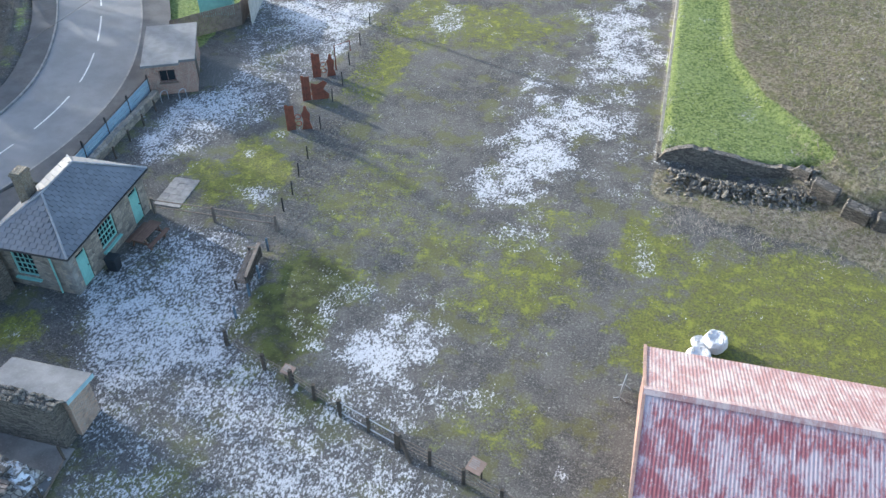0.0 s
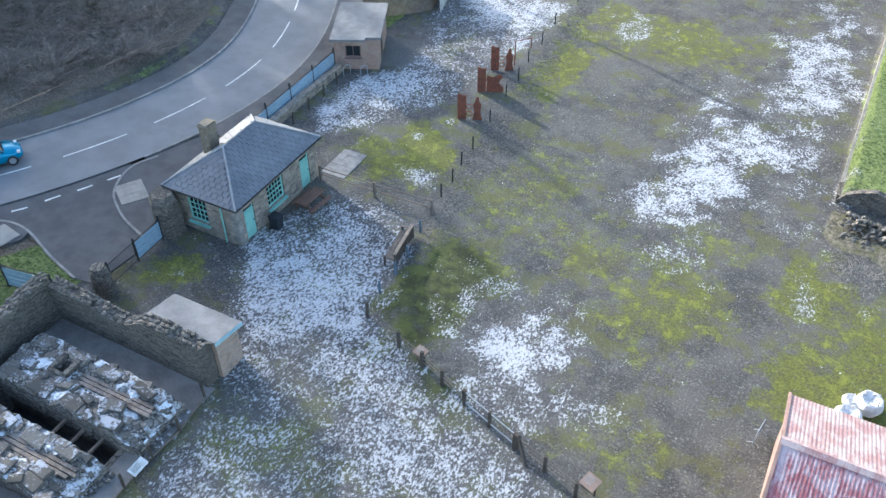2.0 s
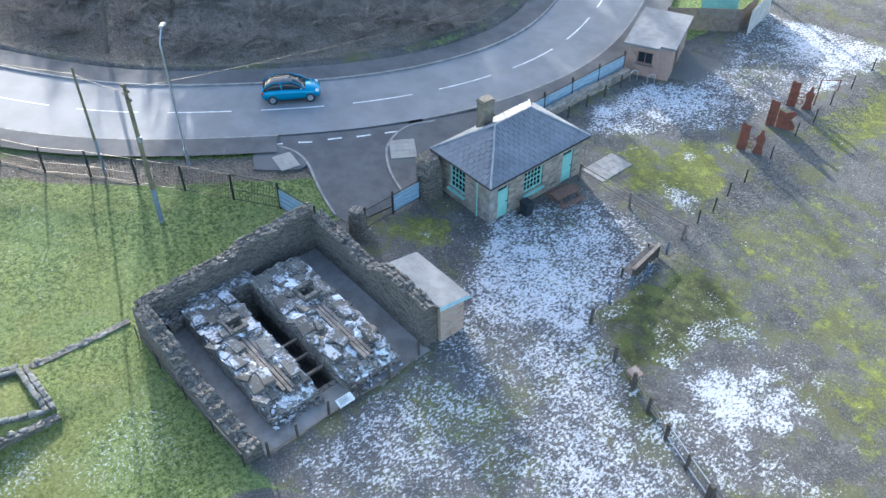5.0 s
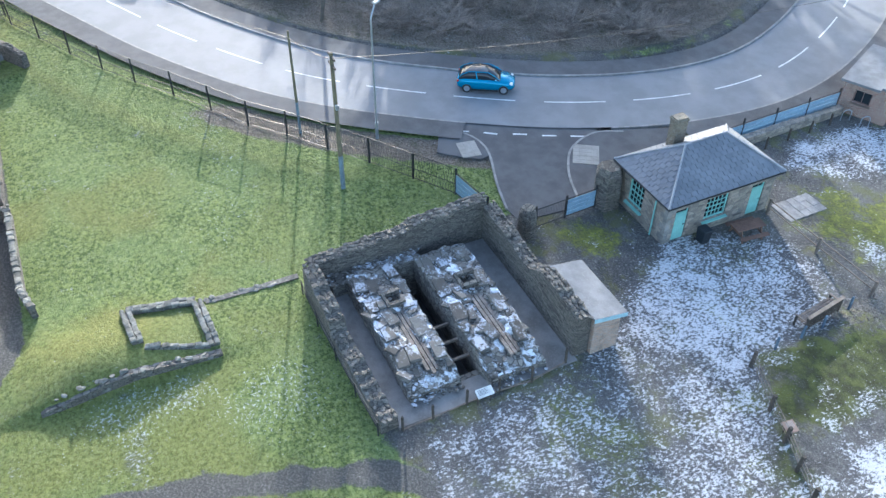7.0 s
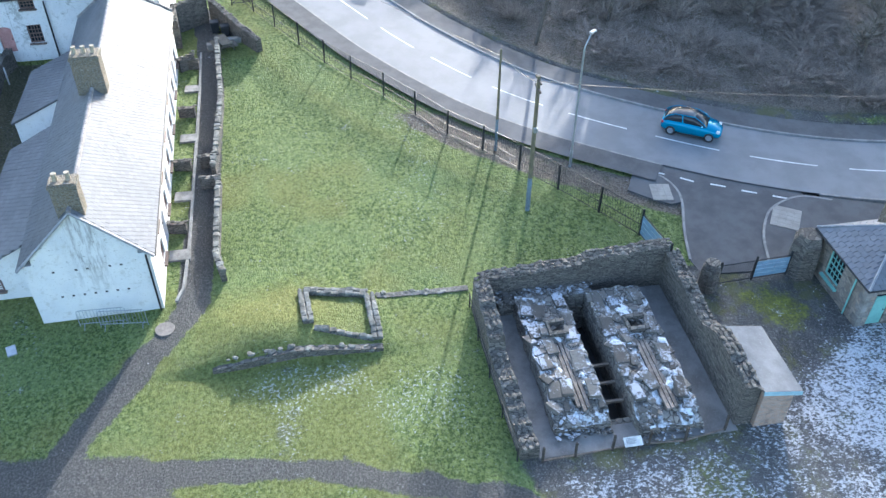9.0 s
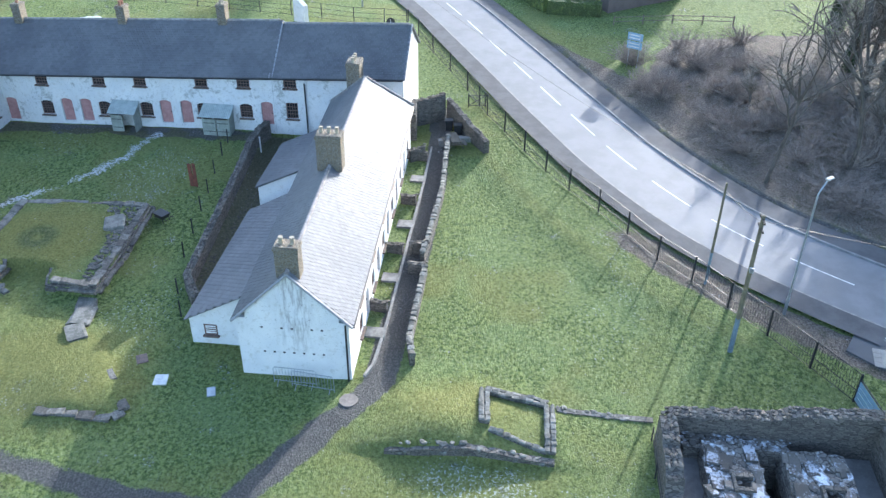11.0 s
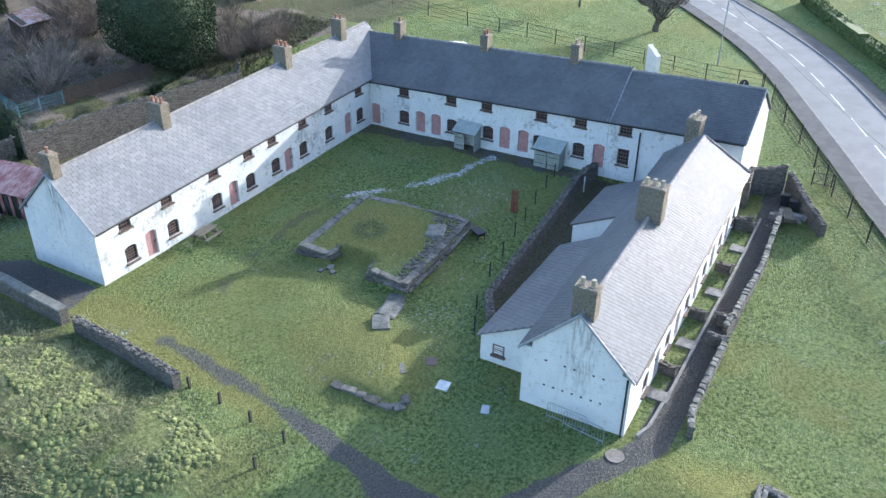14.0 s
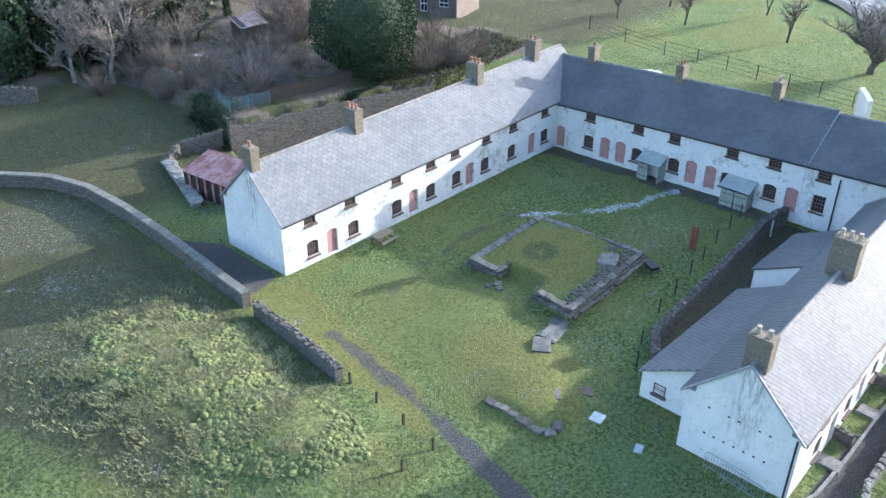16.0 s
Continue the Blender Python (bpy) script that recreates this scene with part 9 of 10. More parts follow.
# ---- bare bushes ----
def bush_mesh(seed, stems_n, h, material, fine=1.0):
    """Many whippy stems fanning from the ground, each with side twigs."""
    rnd_ = random.Random(seed)
    verts, faces = [], []

    def sliver(p, q, w):
        d = (q - p)
        s = d.orthogonal().normalized()
        s2 = d.cross(s).normalized() * w
        s = s * w
        k = len(verts)
        verts.extend((tuple(p + s), tuple(p - s * 0.5 + s2), tuple(p - s * 0.5 - s2), tuple(q)))
        faces.extend(((k, k + 1, k + 3), (k + 1, k + 2, k + 3), (k + 2, k, k + 3)))

    for _ in range(stems_n):
        a, lean = rnd_.uniform(0, 6.28), rnd_.random() ** 0.7 * 0.95
        p = Vector((math.cos(a), math.sin(a), 0)) * rnd_.random() * 0.5 * h * 0.3
        d = Vector((math.cos(a) * lean, math.sin(a) * lean, 1.0)).normalized()
        L = h * rnd_.uniform(0.6, 1.05)
        for seg in range(4):
            q = p + d * L / 4
            sliver(p, q + d * L * 0.05, fine * 0.016 * (1.3 - seg * 0.22) * h / 3)
            for _ in range(3 + seg):
                e = (d + Vector((rnd_.gauss(0, 0.5), rnd_.gauss(0, 0.5), rnd_.gauss(0.1, 0.3)))).normalized()
                b = p.lerp(q, rnd_.random())
                sliver(b, b + e * L * rnd_.uniform(0.1, 0.25), fine * 0.008 * h / 3)
            p = q
            d = (d + Vector((rnd_.gauss(0, 0.15), rnd_.gauss(0, 0.15), -0.08))).normalized()
    me_ = bpy.data.meshes.new("twig_mass")
    me_.from_pydata(verts, [], faces)
    me_.materials.append(material)
    return me_


BUSH_TWIG = worn("bush_bark", (0.19, 0.155, 0.13), (0.12, 0.10, 0.085), (0.30, 0.26, 0.225), 0.7, 8, 0.9, random_by=0.35)
BUSHES = [bush_mesh(31, 110, 3.0, BUSH_TWIG), bush_mesh(32, 90, 3.0, BUSH_TWIG), bush_mesh(33, 120, 3.0, BUSH_TWIG)]
THICKET_TWIG = worn("thicket_bark", (0.30, 0.25, 0.215), (0.18, 0.15, 0.13), (0.45, 0.39, 0.345), 0.7, 8, 0.9, random_by=0.35)
THICKETS = [bush_mesh(34, 70, 3.0, THICKET_TWIG, 1.35), bush_mesh(35, 60, 3.0, THICKET_TWIG, 1.35), bush_mesh(36, 75, 3.0, THICKET_TWIG, 1.35)]
for i, (x, y, s_) in enumerate(((-46.6, -69.2, 1.5), (-49.0, -70.6, 1.4), (-45.0, -75.5, 1.1), (-51.5, -74.5, 1.2), (-55.0, -76.5, 1.3), (-49.5, -88.0, 1.3), (-45.5, -86.0, 1.2), (-44.0, -82.5, 1.1), (-59.5, -79.0, 2.3), (-47.5, -73.0, 0.9), (-43.8, -79.5, 1.0), (-42.5, -86.5, 1.2), (-53.5, -71.5, 0.9), (-52.0, -79.5, 1.0), (-62.0, -70.0, 1.1), (-66.5, -72.5, 1.2), (-71.0, -69.0, 1.1), (-43.2, -71.0, 1.0), (-42.0, -74.5, 1.0), (-41.2, -78.0, 1.1), (-62.5, -61.5, 0.95), (-65.5, -60.8, 1.05), (-68.0, -60.5, 1.0), (-71.0, -61.5, 1.05), (-64.5, -64, 1.1), (-67.5, -64.5, 1.1), (-60.5, -84, 1.9), (-37.5, -84, 1.0))):
    e_ = thing("bare_bush", "tangled brown leafless bush in the back gardens", "bush", (x, y, hz(x, y)), i * 71, "garden bushes")
    e_.scale = (s_ * 1.05, s_ * 1.05, s_)
    place("twig_mass", (THICKETS if i < 2 else BUSHES)[i % 3], Matrix(), e_)
for i in range(120):                                            # thickets beyond the road
    p_ = on_road(S_WOOD - 3 + i * 0.69 + rnd.uniform(-1, 1), 8.2 + 15 * rnd.random() ** 1.2)
    if p_.y < 76:
        e_ = thing("bare_bush", "grey-brown tangled thicket on the bank beyond the road", "bush", (p_.x, p_.y, hz(p_.x, p_.y)), i * 40, "bank thickets")
        k_ = rnd.uniform(0.55, 1.0)
        e_.scale = (k_ * 1.5, k_ * 1.5, k_ * (0.5 if p_.x > -58 else 0.8))
        place("twig_mass", THICKETS[i % 3], Matrix(), e_)
BRIAR = worn("briar_leaf", (0.12, 0.115, 0.05), (0.075, 0.075, 0.035), (0.24, 0.21, 0.11), 1.0, 8, 0.85, random_by=0.4)


def briar_spot(r):
    x = r.uniform(-78, -57)
    return x, -57.5 - 8.0 * r.random() + 0.12 * (x + 60)


stems("briar_slope", "mat of brown briars behind the terrace's end", 5200, briar_spot, 0.45, 0.05, BRIAR, 1.6, 10)
stems("ivy_mat", "ivy and briars over the top of the retaining wall", 1500, lambda r: (lambda x: (x, -61.3 + 0.235 * (-52 - x) * -1 - 0.55 + r.gauss(0, 0.3)))(r.uniform(-61, -50)), 0.35, 0.06, IVY, 1.4, 11)
stems("bank_ivy", "dark ivy hanging over the garden's stone edge", 800, lambda r: (lambda q: (-41.2 + 1.6 * q + r.gauss(0, 0.45), -72.5 + 8.6 * q))(r.random()), 0.5, 0.07, IVY, 1.5, 13)
PALE_BARK = worn("birch_bark", (0.26, 0.245, 0.22), (0.16, 0.15, 0.135), (0.38, 0.36, 0.33), 2, 14, 0.9)
BIRCH = grow(41, 10, 0.6, 2600)
BIRCH[0].materials[0] = PALE_BARK
for x, y, s_ in ((-40.2, -86.5, 1.15), (-43.8, -88.5, 1.2), (-46.5, -90, 1.0), (-37.5, -90, 1.1)):
    tree("birch_tree", BIRCH, x, y, s_, x * 31, "slender pale-barked bare tree at the field's edge", "birches")
for i, (x, y, r_, h_) in enumerate(((-49, -95, 2.6, 8), (-54, -96, 2.4, 7), (-44, -96.5, 2.6, 8.5), (-39, -98, 2.6, 9), (-33.5, -97, 2.4, 7))):
    clump_mass("conifer", "dark ivy-clad conifer behind the gardens", "tree", x, y, r_, r_, h_, 3000, 0.3, IVY, 60 + i)
wall_line("old_field_wall", "broken old rubble wall in the corner of the field", [(-24.5, -92.5), (-29.0, -89.6), (-32.4, -87.6)], lambda t: 2.3 - 1.0 * t, 0.8, RUIN_STONE, True, 40, 66, top_noise=0.2)


# ---- houses and gardens further off ----
def hedge(name, label, line, w, h, seed, material=None):
    rnd_ = random.Random(seed)
    t = thing(name, label, "hedge")
    verts, faces = [], []
    bm_ = bmesh.new()
    for a, b in zip(line, line[1:]):
        a, b = Vector(a), Vector(b)
        d = (b - a)
        s = Vector((-d.y, d.x)).normalized()
        for _ in range(int(d.length * 130)):
            p_ = a.lerp(b, rnd_.random())
            f = rnd_.choice((0, 1, 2))
            o = (rnd_.uniform(-1, 1), 1.0) if f == 0 else (rnd_.choice((-1, 1)), rnd_.random())
            q = p_ + s * o[0] * w / 2
            leaf(verts, faces, Vector((q.x, q.y, hz(q.x, q.y) + o[1] * h + rnd_.gauss(0, 0.04))), 0.13, rnd_)
        ang = math.degrees(math.atan2(d.y, d.x))
        box(bm_, 0, d.length, -w / 2 + 0.05, w / 2 - 0.05, -0.5, h - 0.05, pose(a.x, a.y, hz((a.x + b.x) / 2, (a.y + b.y) / 2), 0, 0, ang))
    part("hedge_core", bm_, material or HEDGE, t)
    me_ = bpy.data.meshes.new("leaves")
    me_.from_pydata(verts, [], faces)
    me_.materials.append(material or HEDGE)
    place("leaves", me_, Matrix(), t)


hedge("clipped_hedge", "clipped green hedge along the pavement", [(-120, -15.5), (-104.5, -6.6), (-92.0, 1.2)], 1.3, 1.4, 1)
hedge("clipped_hedge", "clipped green hedge at the bungalow garden", [(-92.0, 1.2), (-91.0, 6.8)], 1.5, 1.4, 2)


def cottage(name, label, x, y, turn, L, D, E, R, wall, roof_mat, wins):
    h = thing(name, label, "house", (x, y, hz(x, y)), turn)
    holes = [(u - w / 2, u + w / 2, z + 0.5, z + hh + 0.5) for u, z, w, hh in wins]
    bm_ = bmesh.new()
    pierced(bm_, L, E + 0.5, 0.3, holes)
    for v in bm_.verts:
        v.co.z -= 0.5
    part("front_wall", bm_, wall, h)
    bm_ = bmesh.new()
    box(bm_, 0, L, D - 0.3, D, -0.5, E), 
    for u in (0, L - 0.3):
        ring = ((0.3, -0.5), (D - 0.3, -0.5), (D - 0.3, E), (D / 2, R - 0.15), (0.3, E))
        a, b = [bm_.verts.new((u, yy, z)) for yy, z in ring], [bm_.verts.new((u + 0.3, yy, z)) for yy, z in ring]
        bm_.faces.new(a[::-1]), bm_.faces.new(b)
        for i in range(5):
            bm_.faces.new((a[i], a[(i + 1) % 5], b[(i + 1) % 5], b[i]))
    bmesh.ops.recalc_face_normals(bm_, faces=bm_.faces)
    part("wall", bm_, wall, h)
    bm_ = bmesh.new()
    for ya in (-0.35, D + 0.35):
        k = (R - E) / (D / 2)
        q = [(-0.3, ya, E - 0.35 * k + 0.05), (L + 0.3, ya, E - 0.35 * k + 0.05), (L + 0.3, D / 2, R + 0.05), (-0.3, D / 2, R + 0.05)]
        v = [bm_.verts.new(p_) for p_ in q] + [bm_.verts.new((a, b, c - 0.12)) for a, b, c in q]
        bm_.faces.new(v[:4]), bm_.faces.new(v[7:3:-1])
        for i in range(4):
            bm_.faces.new((v[i], v[4 + i], v[4 + (i + 1) % 4], v[(i + 1) % 4]))
    bmesh.ops.recalc_face_normals(bm_, faces=bm_.faces)
    part("roof", bm_, roof_mat, h)
    for u, z, w, hh in wins:
        fr = sash_meshes(w, hh, 2, 2, LINE, 0.06, 0.09)
        win = place("window", fr[0], Matrix.Translation((u - w / 2, 0.1, z)), h)
        for nm, m_ in zip(("glazing_grid", "pane", "sill"), fr[1:]):
            place(nm, m_, Matrix(), win)
    return h


GREY_RENDER = worn("grey_render", (0.34, 0.335, 0.33), (0.27, 0.265, 0.26), (0.42, 0.415, 0.41), 0.8, 14)
# brown render, set dark because the walls in view stand in shade
BROWN_RENDER = worn("brown_render", (0.165, 0.13, 0.12), (0.12, 0.095, 0.088), (0.22, 0.18, 0.165), 0.8, 14)
bung = cottage("bungalow", "brown bungalow with tiled roof, white windows and barge boards", -107.4, -1.0, 28.5, 18, 9.4, 2.6, 4.7, BROWN_RENDER, SLATE_DARK, ((3.4, 0.9, 1.6, 1.1), (7.0, 0.9, 1.8, 1.2), (10.6, 0.9, 1.6, 1.1), (14.6, 0.15, 0.9, 2.0), (16.4, 0.9, 1.5, 1.1)))
bm = bmesh.new()
for ya, yb in ((-0.35, 4.7), (9.75, 4.7)):
    k_ = 2.1 / 4.7
    hull(bm, [[(18.32, ya, 2.6 - 0.35 * k_ - 0.12), (18.32, yb, 4.62), (18.32, yb, 4.84), (18.32, ya, 2.6 - 0.35 * k_ + 0.12)]])
part("barge_board", bm, LINE, bung, "white barge board")
bm = bmesh.new()
box(bm, 18.0, 18.03, 4.2, 6.2, 1.75, 2.2, bevel=0.01)
part("gable_window", bm, LINE, bung, "narrow white gable window")
bm = bmesh.new()
box(bm, 18.03, 18.04, 4.3, 6.1, 1.83, 2.12)
part("gable_pane", bm, GLASS, bung)
bm = bmesh.new()
tube(bm, [(0, -0.28, 2.44), (18, -0.28, 2.44)], 0.07, 6)
part("gutter", bm, LINE, bung, "white gutter")
cottage("rear_house", "brown rendered house with white windows behind the evergreen tree", -76.3, -80.8, 108, 9, 7, 5.0, 7.4, BROWN_RENDER, SLATE_DARK, ((1.6, 0.9, 1.2, 1.1), (4.4, 0.1, 1.0, 2.0), (1.6, 3.3, 1.2, 1.1), (4.4, 3.3, 1.2, 1.1), (7.2, 0.9, 1.3, 1.1), (7.2, 3.3, 1.2, 1.1)))
wall_line("old_gable", "stub of white ruined wall behind the north terrace", [(-86.4, -25.2), (-85.7, -23.9)], lambda t: 2.7 - 0.9 * t, 0.6, WHITE, False, 0, 61)
wall_line("old_wall", "low white ruined wall behind the north terrace", [(-70.5, -41.5), (-72.5, -40.6), (-72.4, -37.5)], lambda t: 4.6 - 0.4 * t, 0.5, WHITE, False, 0, 62)
wall_line("terrace_retaining_wall", "high rubble retaining wall behind the west terrace", [(-39.3, -63.5), (-46, -62.15), (-52, -60.65), (-60.5, -58.5)], lambda t: 3.1, 0.5, RUIN_STONE, True, 60, 63, sink=1.5)
wall_line("terrace_retaining_wall", "broken end of the retaining wall by the tin lean-to", [(-33.0, -64.6), (-35.5, -66.0), (-39.2, -64.6)], lambda t: 0.5 + 1.2 * t, 0.5, RUIN_STONE, True, 20, 64, sink=2.0)
wall_line("low_slab_wall", "low wall capped with flat stones beside the tin lean-to", [(-33.4, -64.2), (-32.2, -60), (-30.9, -56.0)], lambda t: 0.55, 0.7, PALE_STONE, True, 30, 65, stones=SLABS)
plank_screen("garden_screen", "dark board fence of the garden above the wall", (-45.8, -66.0), (-55.0, -64.6), 1.4, WOOD_DARK)
DARK_TEAL = worn("dark_teal_paint", (0.11, 0.24, 0.27), (0.08, 0.17, 0.19), (0.2, 0.33, 0.35), 3, 20)
fence("garden_rail", "teal wire fence at the garden's edge", [(-42.8, -71.4), (-42.1, -69.0), (-41.6, -66.6), (-43.5, -66.3), (-45.7, -66.0)], 1.2, 0.08, (0.3, 0.6, 0.9, 1.15), DARK_TEAL, DARK_TEAL, 0.03, seed=12)


def tin_lean_to():
    """Roof falls from its back edge to the east; upright sheets close the low side."""
    t = thing("tin_lean_to", "maroon corrugated tin lean-to behind the white gable", "lean-to", (-33.0, -56.4, hz(-32.5, -56.4)), 8)
    x0, x1, y0, y1, zh, zl = -2.2, 0.75, -2.9, 2.9, 2.85, 1.95
    bm_ = bmesh.new()
    n = int((y1 - y0) / 0.05)
    rows_ = []
    for i in range(n + 1):
        y = y0 + i * 0.05
        dz = 0.02 * math.sin(2 * math.pi * y / 0.2)
        rows_.append((bm_.verts.new((x1 + 0.15, y, zl + dz)), bm_.verts.new((x0, y, zh + dz))))
    for (a, b), (c, d) in zip(rows_, rows_[1:]):
        bm_.faces.new((a, c, d, b))
    part("tin_roof", bm_, corrugated("faded_maroon_tin", (0.22, 0.085, 0.08), (0.40, 0.27, 0.26), 1), t)
    for i in range(12):
        bm_ = bmesh.new()
        y = y0 + 0.1 + i * (y1 - y0 - 0.2) / 12
        box(bm_, x1 - 0.04, x1, y, y + (y1 - y0) / 12 * (0.62 if i % 2 else 0.8), -0.2, zl - 0.06)
        part("upright_sheet", bm_, RED_TIN if i % 2 else STEEL_BLACK, t)
    bm_ = bmesh.new()
    for y in (y0, y1 - 0.05):
        box(bm_, x0, x1 - 0.04, y, y + 0.05, -0.2, zl - 0.06)
    part("end_sheet", bm_, RED_TIN, t)
    bm_ = bmesh.new()
    box(bm_, x0, x0 + 0.05, y0 + 0.05, y1 - 0.05, -0.2, zh - 0.08)
    part("back_sheet", bm_, RED_TIN, t)


tin_lean_to()


def tin_shed(x, y, turn):
    t = thing("rusty_shed", "brown garden shed with rusty tin roof", "shed", (x, y, hz(x, y)), turn)
    bm_ = bmesh.new()
    box(bm_, -2.6, 2.6, -1.4, 1.4, -0.3, 2.3)
    part("wall", bm_, WOOD_DARK, t)
    bm_ = bmesh.new()
    v = box(bm_, -2.8, 2.8, -1.6, 1.6, 2.32, 2.4)
    for k in v:
        k.co.z += k.co.y * 0.12
    part("roof", bm_, corrugated("rust_tin", (0.40, 0.17, 0.10), (0.52, 0.50, 0.50), 0), t)


tin_shed(-55.6, -83.0, 70)
bm = bmesh.new()
tube(bm, [(0, 0, 0.0), (0, 0, 0.7)], 0.08, 8), tube(bm, [(0, 0, 0.7), (0, 0, 0.76)], 0.55, 18)
ob = tagged(part("garden_table", bm, CONCRETE), "round pale garden table among the shrubs", "table")
ob.matrix_basis = pose(-47.2, -80.5, hz(-47.2, -80.5))


def road_sign(x, y, turn):
    t = thing("road_sign", "pale blue road sign board on two posts", "road sign", (x, y, hz(x, y)), turn)
    for s in (-0.5, 0.5):
        bm_ = bmesh.new()
        tube(bm_, [(s, 0, -0.3), (s, 0, 3.2)], 0.05, 8)
        part("post", bm_, GALV, t)
    for z in (1.7, 2.5):
        bm_ = bmesh.new()
        box(bm_, -0.75, 0.75, -0.03, 0.0, z, z + 0.7, bevel=0.01)
        b_ = part("board", bm_, BLUE_RAIL, t)
        bm_ = bmesh.new()
        for i in range(2):
            box(bm_, -0.6, 0.5, -0.036, -0.031, z + 0.15 + i * 0.28, z + 0.25 + i * 0.28)
        part("text_bars", bm_, LINE, b_)


road_sign(-77.6, 9.2, 60)
fence("paddock_fence", "low timber rail fence beside the bungalow lawn", [(-88.0, 8.0), (-88.3, 11), (-88.5, 14), (-88.3, 17), (-88, 20)], 1.0, 0.11, (0.4, 0.85), WOOD_GREY, WOOD_GREY, 0.04, seed=14)

# side road mouth between gatehouse and fence
LEFT_KERB = [(-40.3, 19.9), (-39.7, 20.7), (-38.5, 21.2), (-37.0, 21.1), (-34.4, 20.2), (-32.1, 19.6)]
RIGHT_KERB = [(-35.7, 30.0), (-36.3, 28.6), (-36.2, 27.4), (-35.5, 26.0), (-34.4, 25.1), (-33.1, 24.4), (-31.6, 23.9), (-30.6, 23.6)]


def flat_area(name, label, ring, up, category, material=PAVING):
    bm_ = bmesh.new()
    f_ = bm_.faces.new([bm_.verts.new((x, y, base_z(Vector((x, y))) + up)) for x, y in ring])
    top = list(f_.verts)
    low = [bm_.verts.new(v.co - Vector((0, 0, 0.4))) for v in top]
    for i_ in range(len(top)):
        j_ = (i_ + 1) % len(top)
        bm_.faces.new((top[i_], low[i_], low[j_], top[j_]))
    bmesh.ops.triangulate(bm_, faces=[f_])
    bmesh.ops.recalc_face_normals(bm_, faces=bm_.faces)
    if sum(f.normal.z for f in bm_.faces) < 0:
        bmesh.ops.reverse_faces(bm_, faces=bm_.faces)
    tagged(part(name, bm_, material), label, category, kind="structure")


def curved_kerb(name, label, line, up):
    bm_ = bmesh.new()
    pts = smooth_line(line, 4)
    for a, b in zip(pts, pts[1:]):
        d = b - a
        box(bm_, -0.01, d.length + 0.01, -0.07, 0.07, -0.3, up, pose(a.x, a.y, base_z(a), 0, 0, math.degrees(math.atan2(d.y, d.x))))
    tagged(part(name, bm_, KERB), label, "kerb", kind="structure")


RIGHT_S, LEFT_S = [tuple(p_) for p_ in smooth_line(RIGHT_KERB[1:], 4)], [tuple(p_) for p_ in smooth_line(LEFT_KERB, 4)]
flat_area("drive", "worn tarmac drive leading off the road", RIGHT_S + [(-30.9, 19.8)] + LEFT_S[::-1] + [(-41.6, 20.6), (-40.8, 22.4), (-39.2, 25.5), (-37.8, 28.6)], 0.044, "drive")
flat_area("pavement_corner", "tarmac pavement corner beside the gatehouse", RIGHT_S + [(-30.9, 25.4), (-31.9, 33.4), (-34.7, 33.2), (-35.9, 30.0)], 0.115, "pavement")
flat_area("pavement_corner", "tarmac pavement corner beside the grass", LEFT_S[:13] + [(-36.9, 20.4), (-37.6, 19.4), (-38.6, 18.3), (-40.4, 19.3)], 0.115, "pavement")
curved_kerb("drive_kerb", "curved concrete kerb round the drive mouth", RIGHT_KERB, 0.125)
curved_kerb("drive_kerb", "curved concrete kerb beside the grass", LEFT_KERB, 0.125)
tact = thing("tactile_paving", "pale tactile paving at the crossing point", "paving", kind="structure")
bm = bmesh.new()
box(bm, 0, 0.395, 0, 0.395, 0, 0.05, bevel=0.008)
slab_me = bpy.data.meshes.new("paving_slab")
bm.to_mesh(slab_me), bm.free()
slab_me.materials.append(worn("buff_paving", (0.31, 0.295, 0.265), (0.24, 0.228, 0.205), (0.38, 0.365, 0.335), 1.5, 14))
for (x, y), turn, ni, nj in (((-35.85, 26.35), -33, 5, 4), ((-38.95, 19.75), -10, 4, 3)):
    for i in range(ni):
        for j in range(nj):
            place("paving_slab", slab_me, pose(x, y, base_z(Vector((x, y))) + 0.071, 0, 0, turn) @ Matrix.Translation((i * 0.4, j * 0.4, 0)), tact)
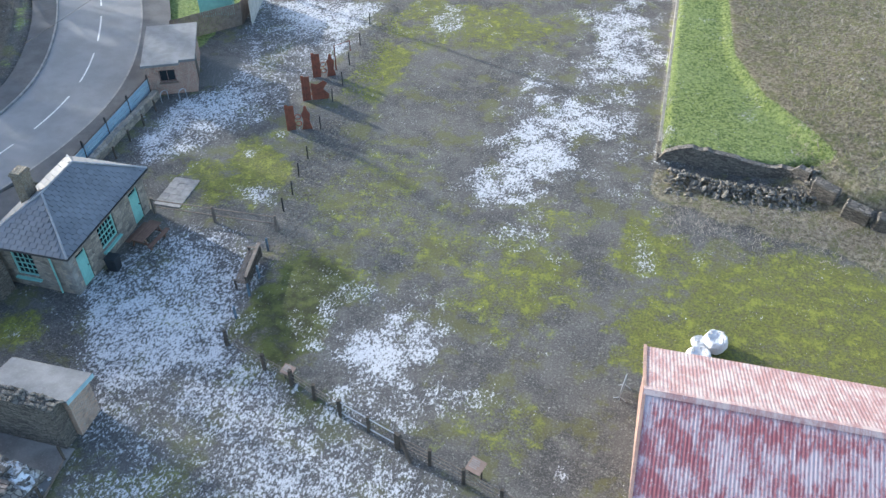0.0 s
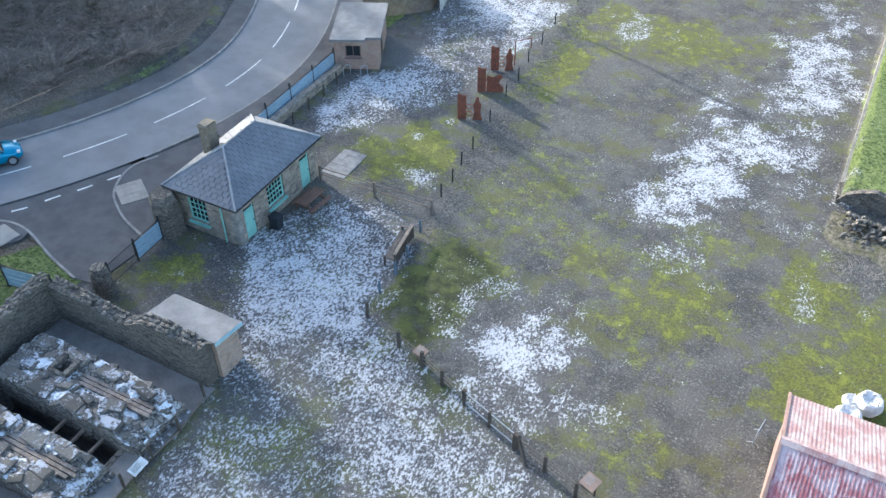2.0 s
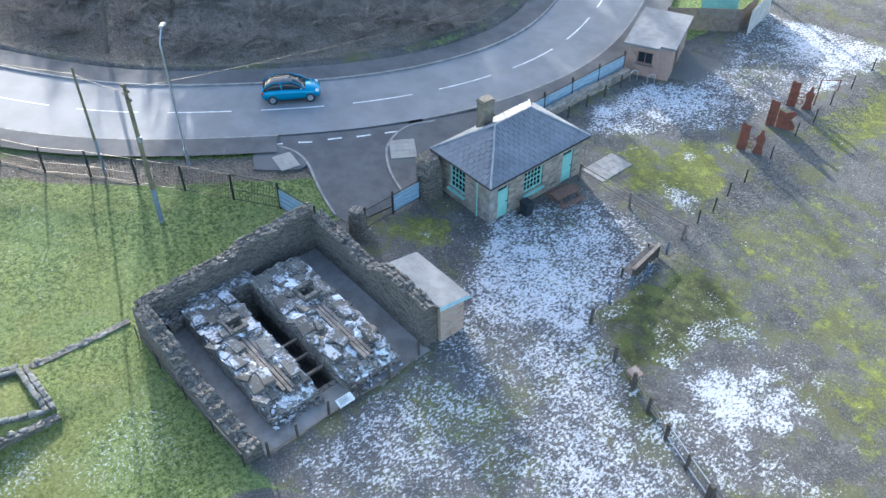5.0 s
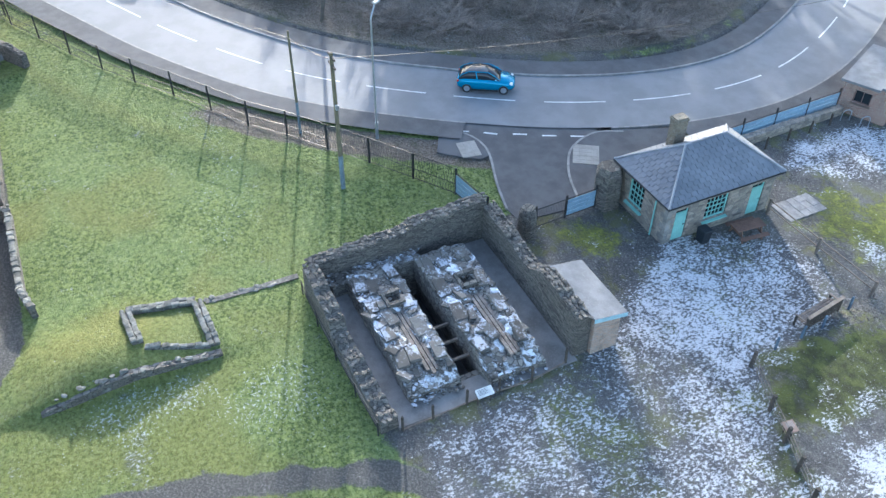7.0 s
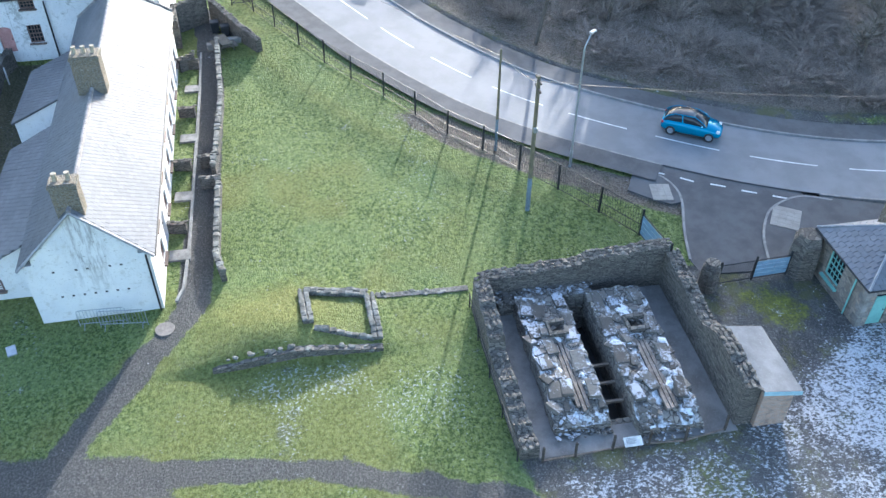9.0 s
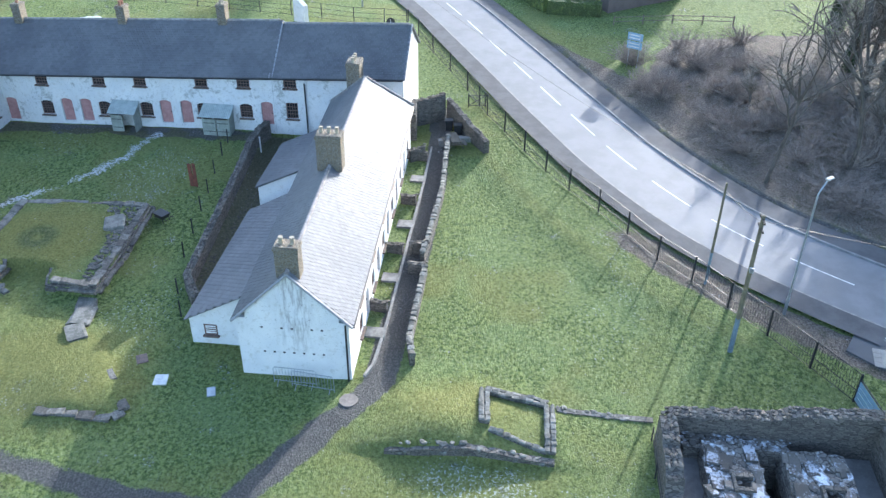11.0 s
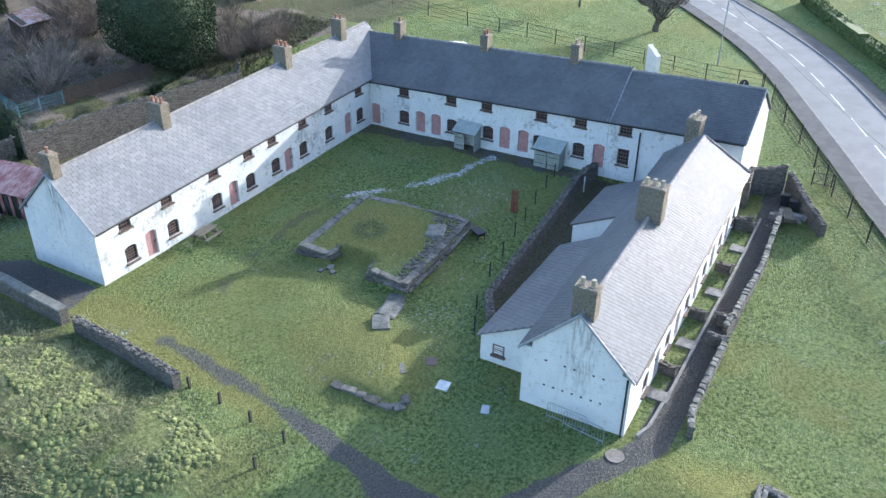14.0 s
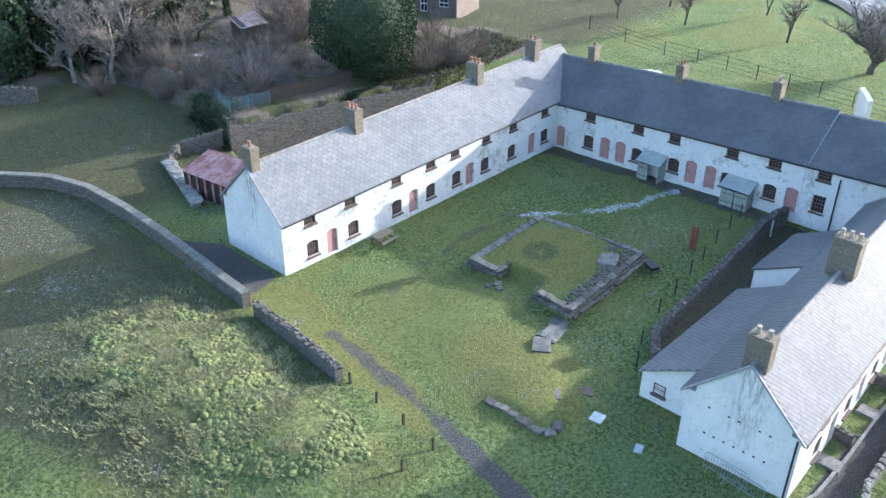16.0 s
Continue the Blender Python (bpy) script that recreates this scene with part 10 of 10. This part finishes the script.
for p_, q_ in (((-40.2, 20.4), (-39.8, 21.1)), ((-39.3, 21.9), (-38.8, 22.6)), ((-38.4, 23.5), (-38.0, 24.3)), ((-37.5, 25.1), (-37.1, 25.9)), ((-36.7, 26.7), (-36.3, 27.5))):
    bm = bmesh.new()
    p_, q_ = Vector(p_), Vector(q_)
    w_ = Vector((-(q_ - p_).y, (q_ - p_).x)).normalized() * 0.07
    bm.faces.new([bm.verts.new((*(v), base_z(v) + 0.06)) for v in (p_ - w_, q_ - w_, q_ + w_, p_ + w_)])
    part("give_way_dash", bm, LINE, marking)

# ---- beside the road behind the north terrace ----
def round_sign(x, y, h, turn):
    t = thing("round_road_sign", "round road sign on a pole, its dark back turned", "road sign", (x, y, hz(x, y)), turn)
    bm_ = bmesh.new()
    tube(bm_, [(0, 0, -0.3), (0, 0, h)], 0.04, 8)
    part("pole", bm_, GALV, t)
    bm_ = bmesh.new()
    tube(bm_, [(0, -0.05, h - 0.25), (0, -0.07, h - 0.25)], 0.42, 20)
    part("disc", bm_, STEEL_BLACK, t, "round dark disc")


round_sign(-79.5, -13.9, 2.6, -70)


def field_gate(x, y, turn):
    t = thing("small_gate", "narrow black gate with crossed braces in the fence", "gate", (x, y, hz(x, y)), turn)
    for u in (-0.72, 0.72):
        bm_ = bmesh.new()
        box(bm_, u - 0.05, u + 0.05, -0.05, 0.05, -0.2, 1.25, bevel=0.01)
        part("post", bm_, STEEL_BLACK, t)
    for p_, q_ in (((-0.7, 0.15), (0.7, 0.15)), ((-0.7, 1.05), (0.7, 1.05)), ((-0.7, 0.15), (0.7, 1.05)), ((-0.7, 1.05), (0.7, 0.15))):
        bm_ = bmesh.new()
        tube(bm_, [(p_[0], 0, p_[1]), (q_[0], 0, q_[1])], 0.03, 5)
        part("bar", bm_, STEEL_BLACK, t)


field_gate(-67.4, -4.5, 97)
bm = bmesh.new()
box(bm, -0.3, 0.3, 0, 0.03, 0, 0.38, bevel=0.008)
ob = part("notice_plate", bm, LINE)
tagged(ob, "small white notice plate on the court wall", "sign")
ob.matrix_basis = pose(-63.86, -8.05, hz(-63.9, -8.0) + 1.4, 0, 0, 120.5)
bin_box(-61.8, -5.6, 10, "dark blue wheeled bin standing in the back court", STEEL_BLACK)
for i, (x, y) in enumerate(((-60.2, -6.0), (-60.6, -5.4))):
    flat_slab(x, y, 1.9, 0.45, 100, PALE_STONE, "pale stone slab laid across the court", h=0.45)
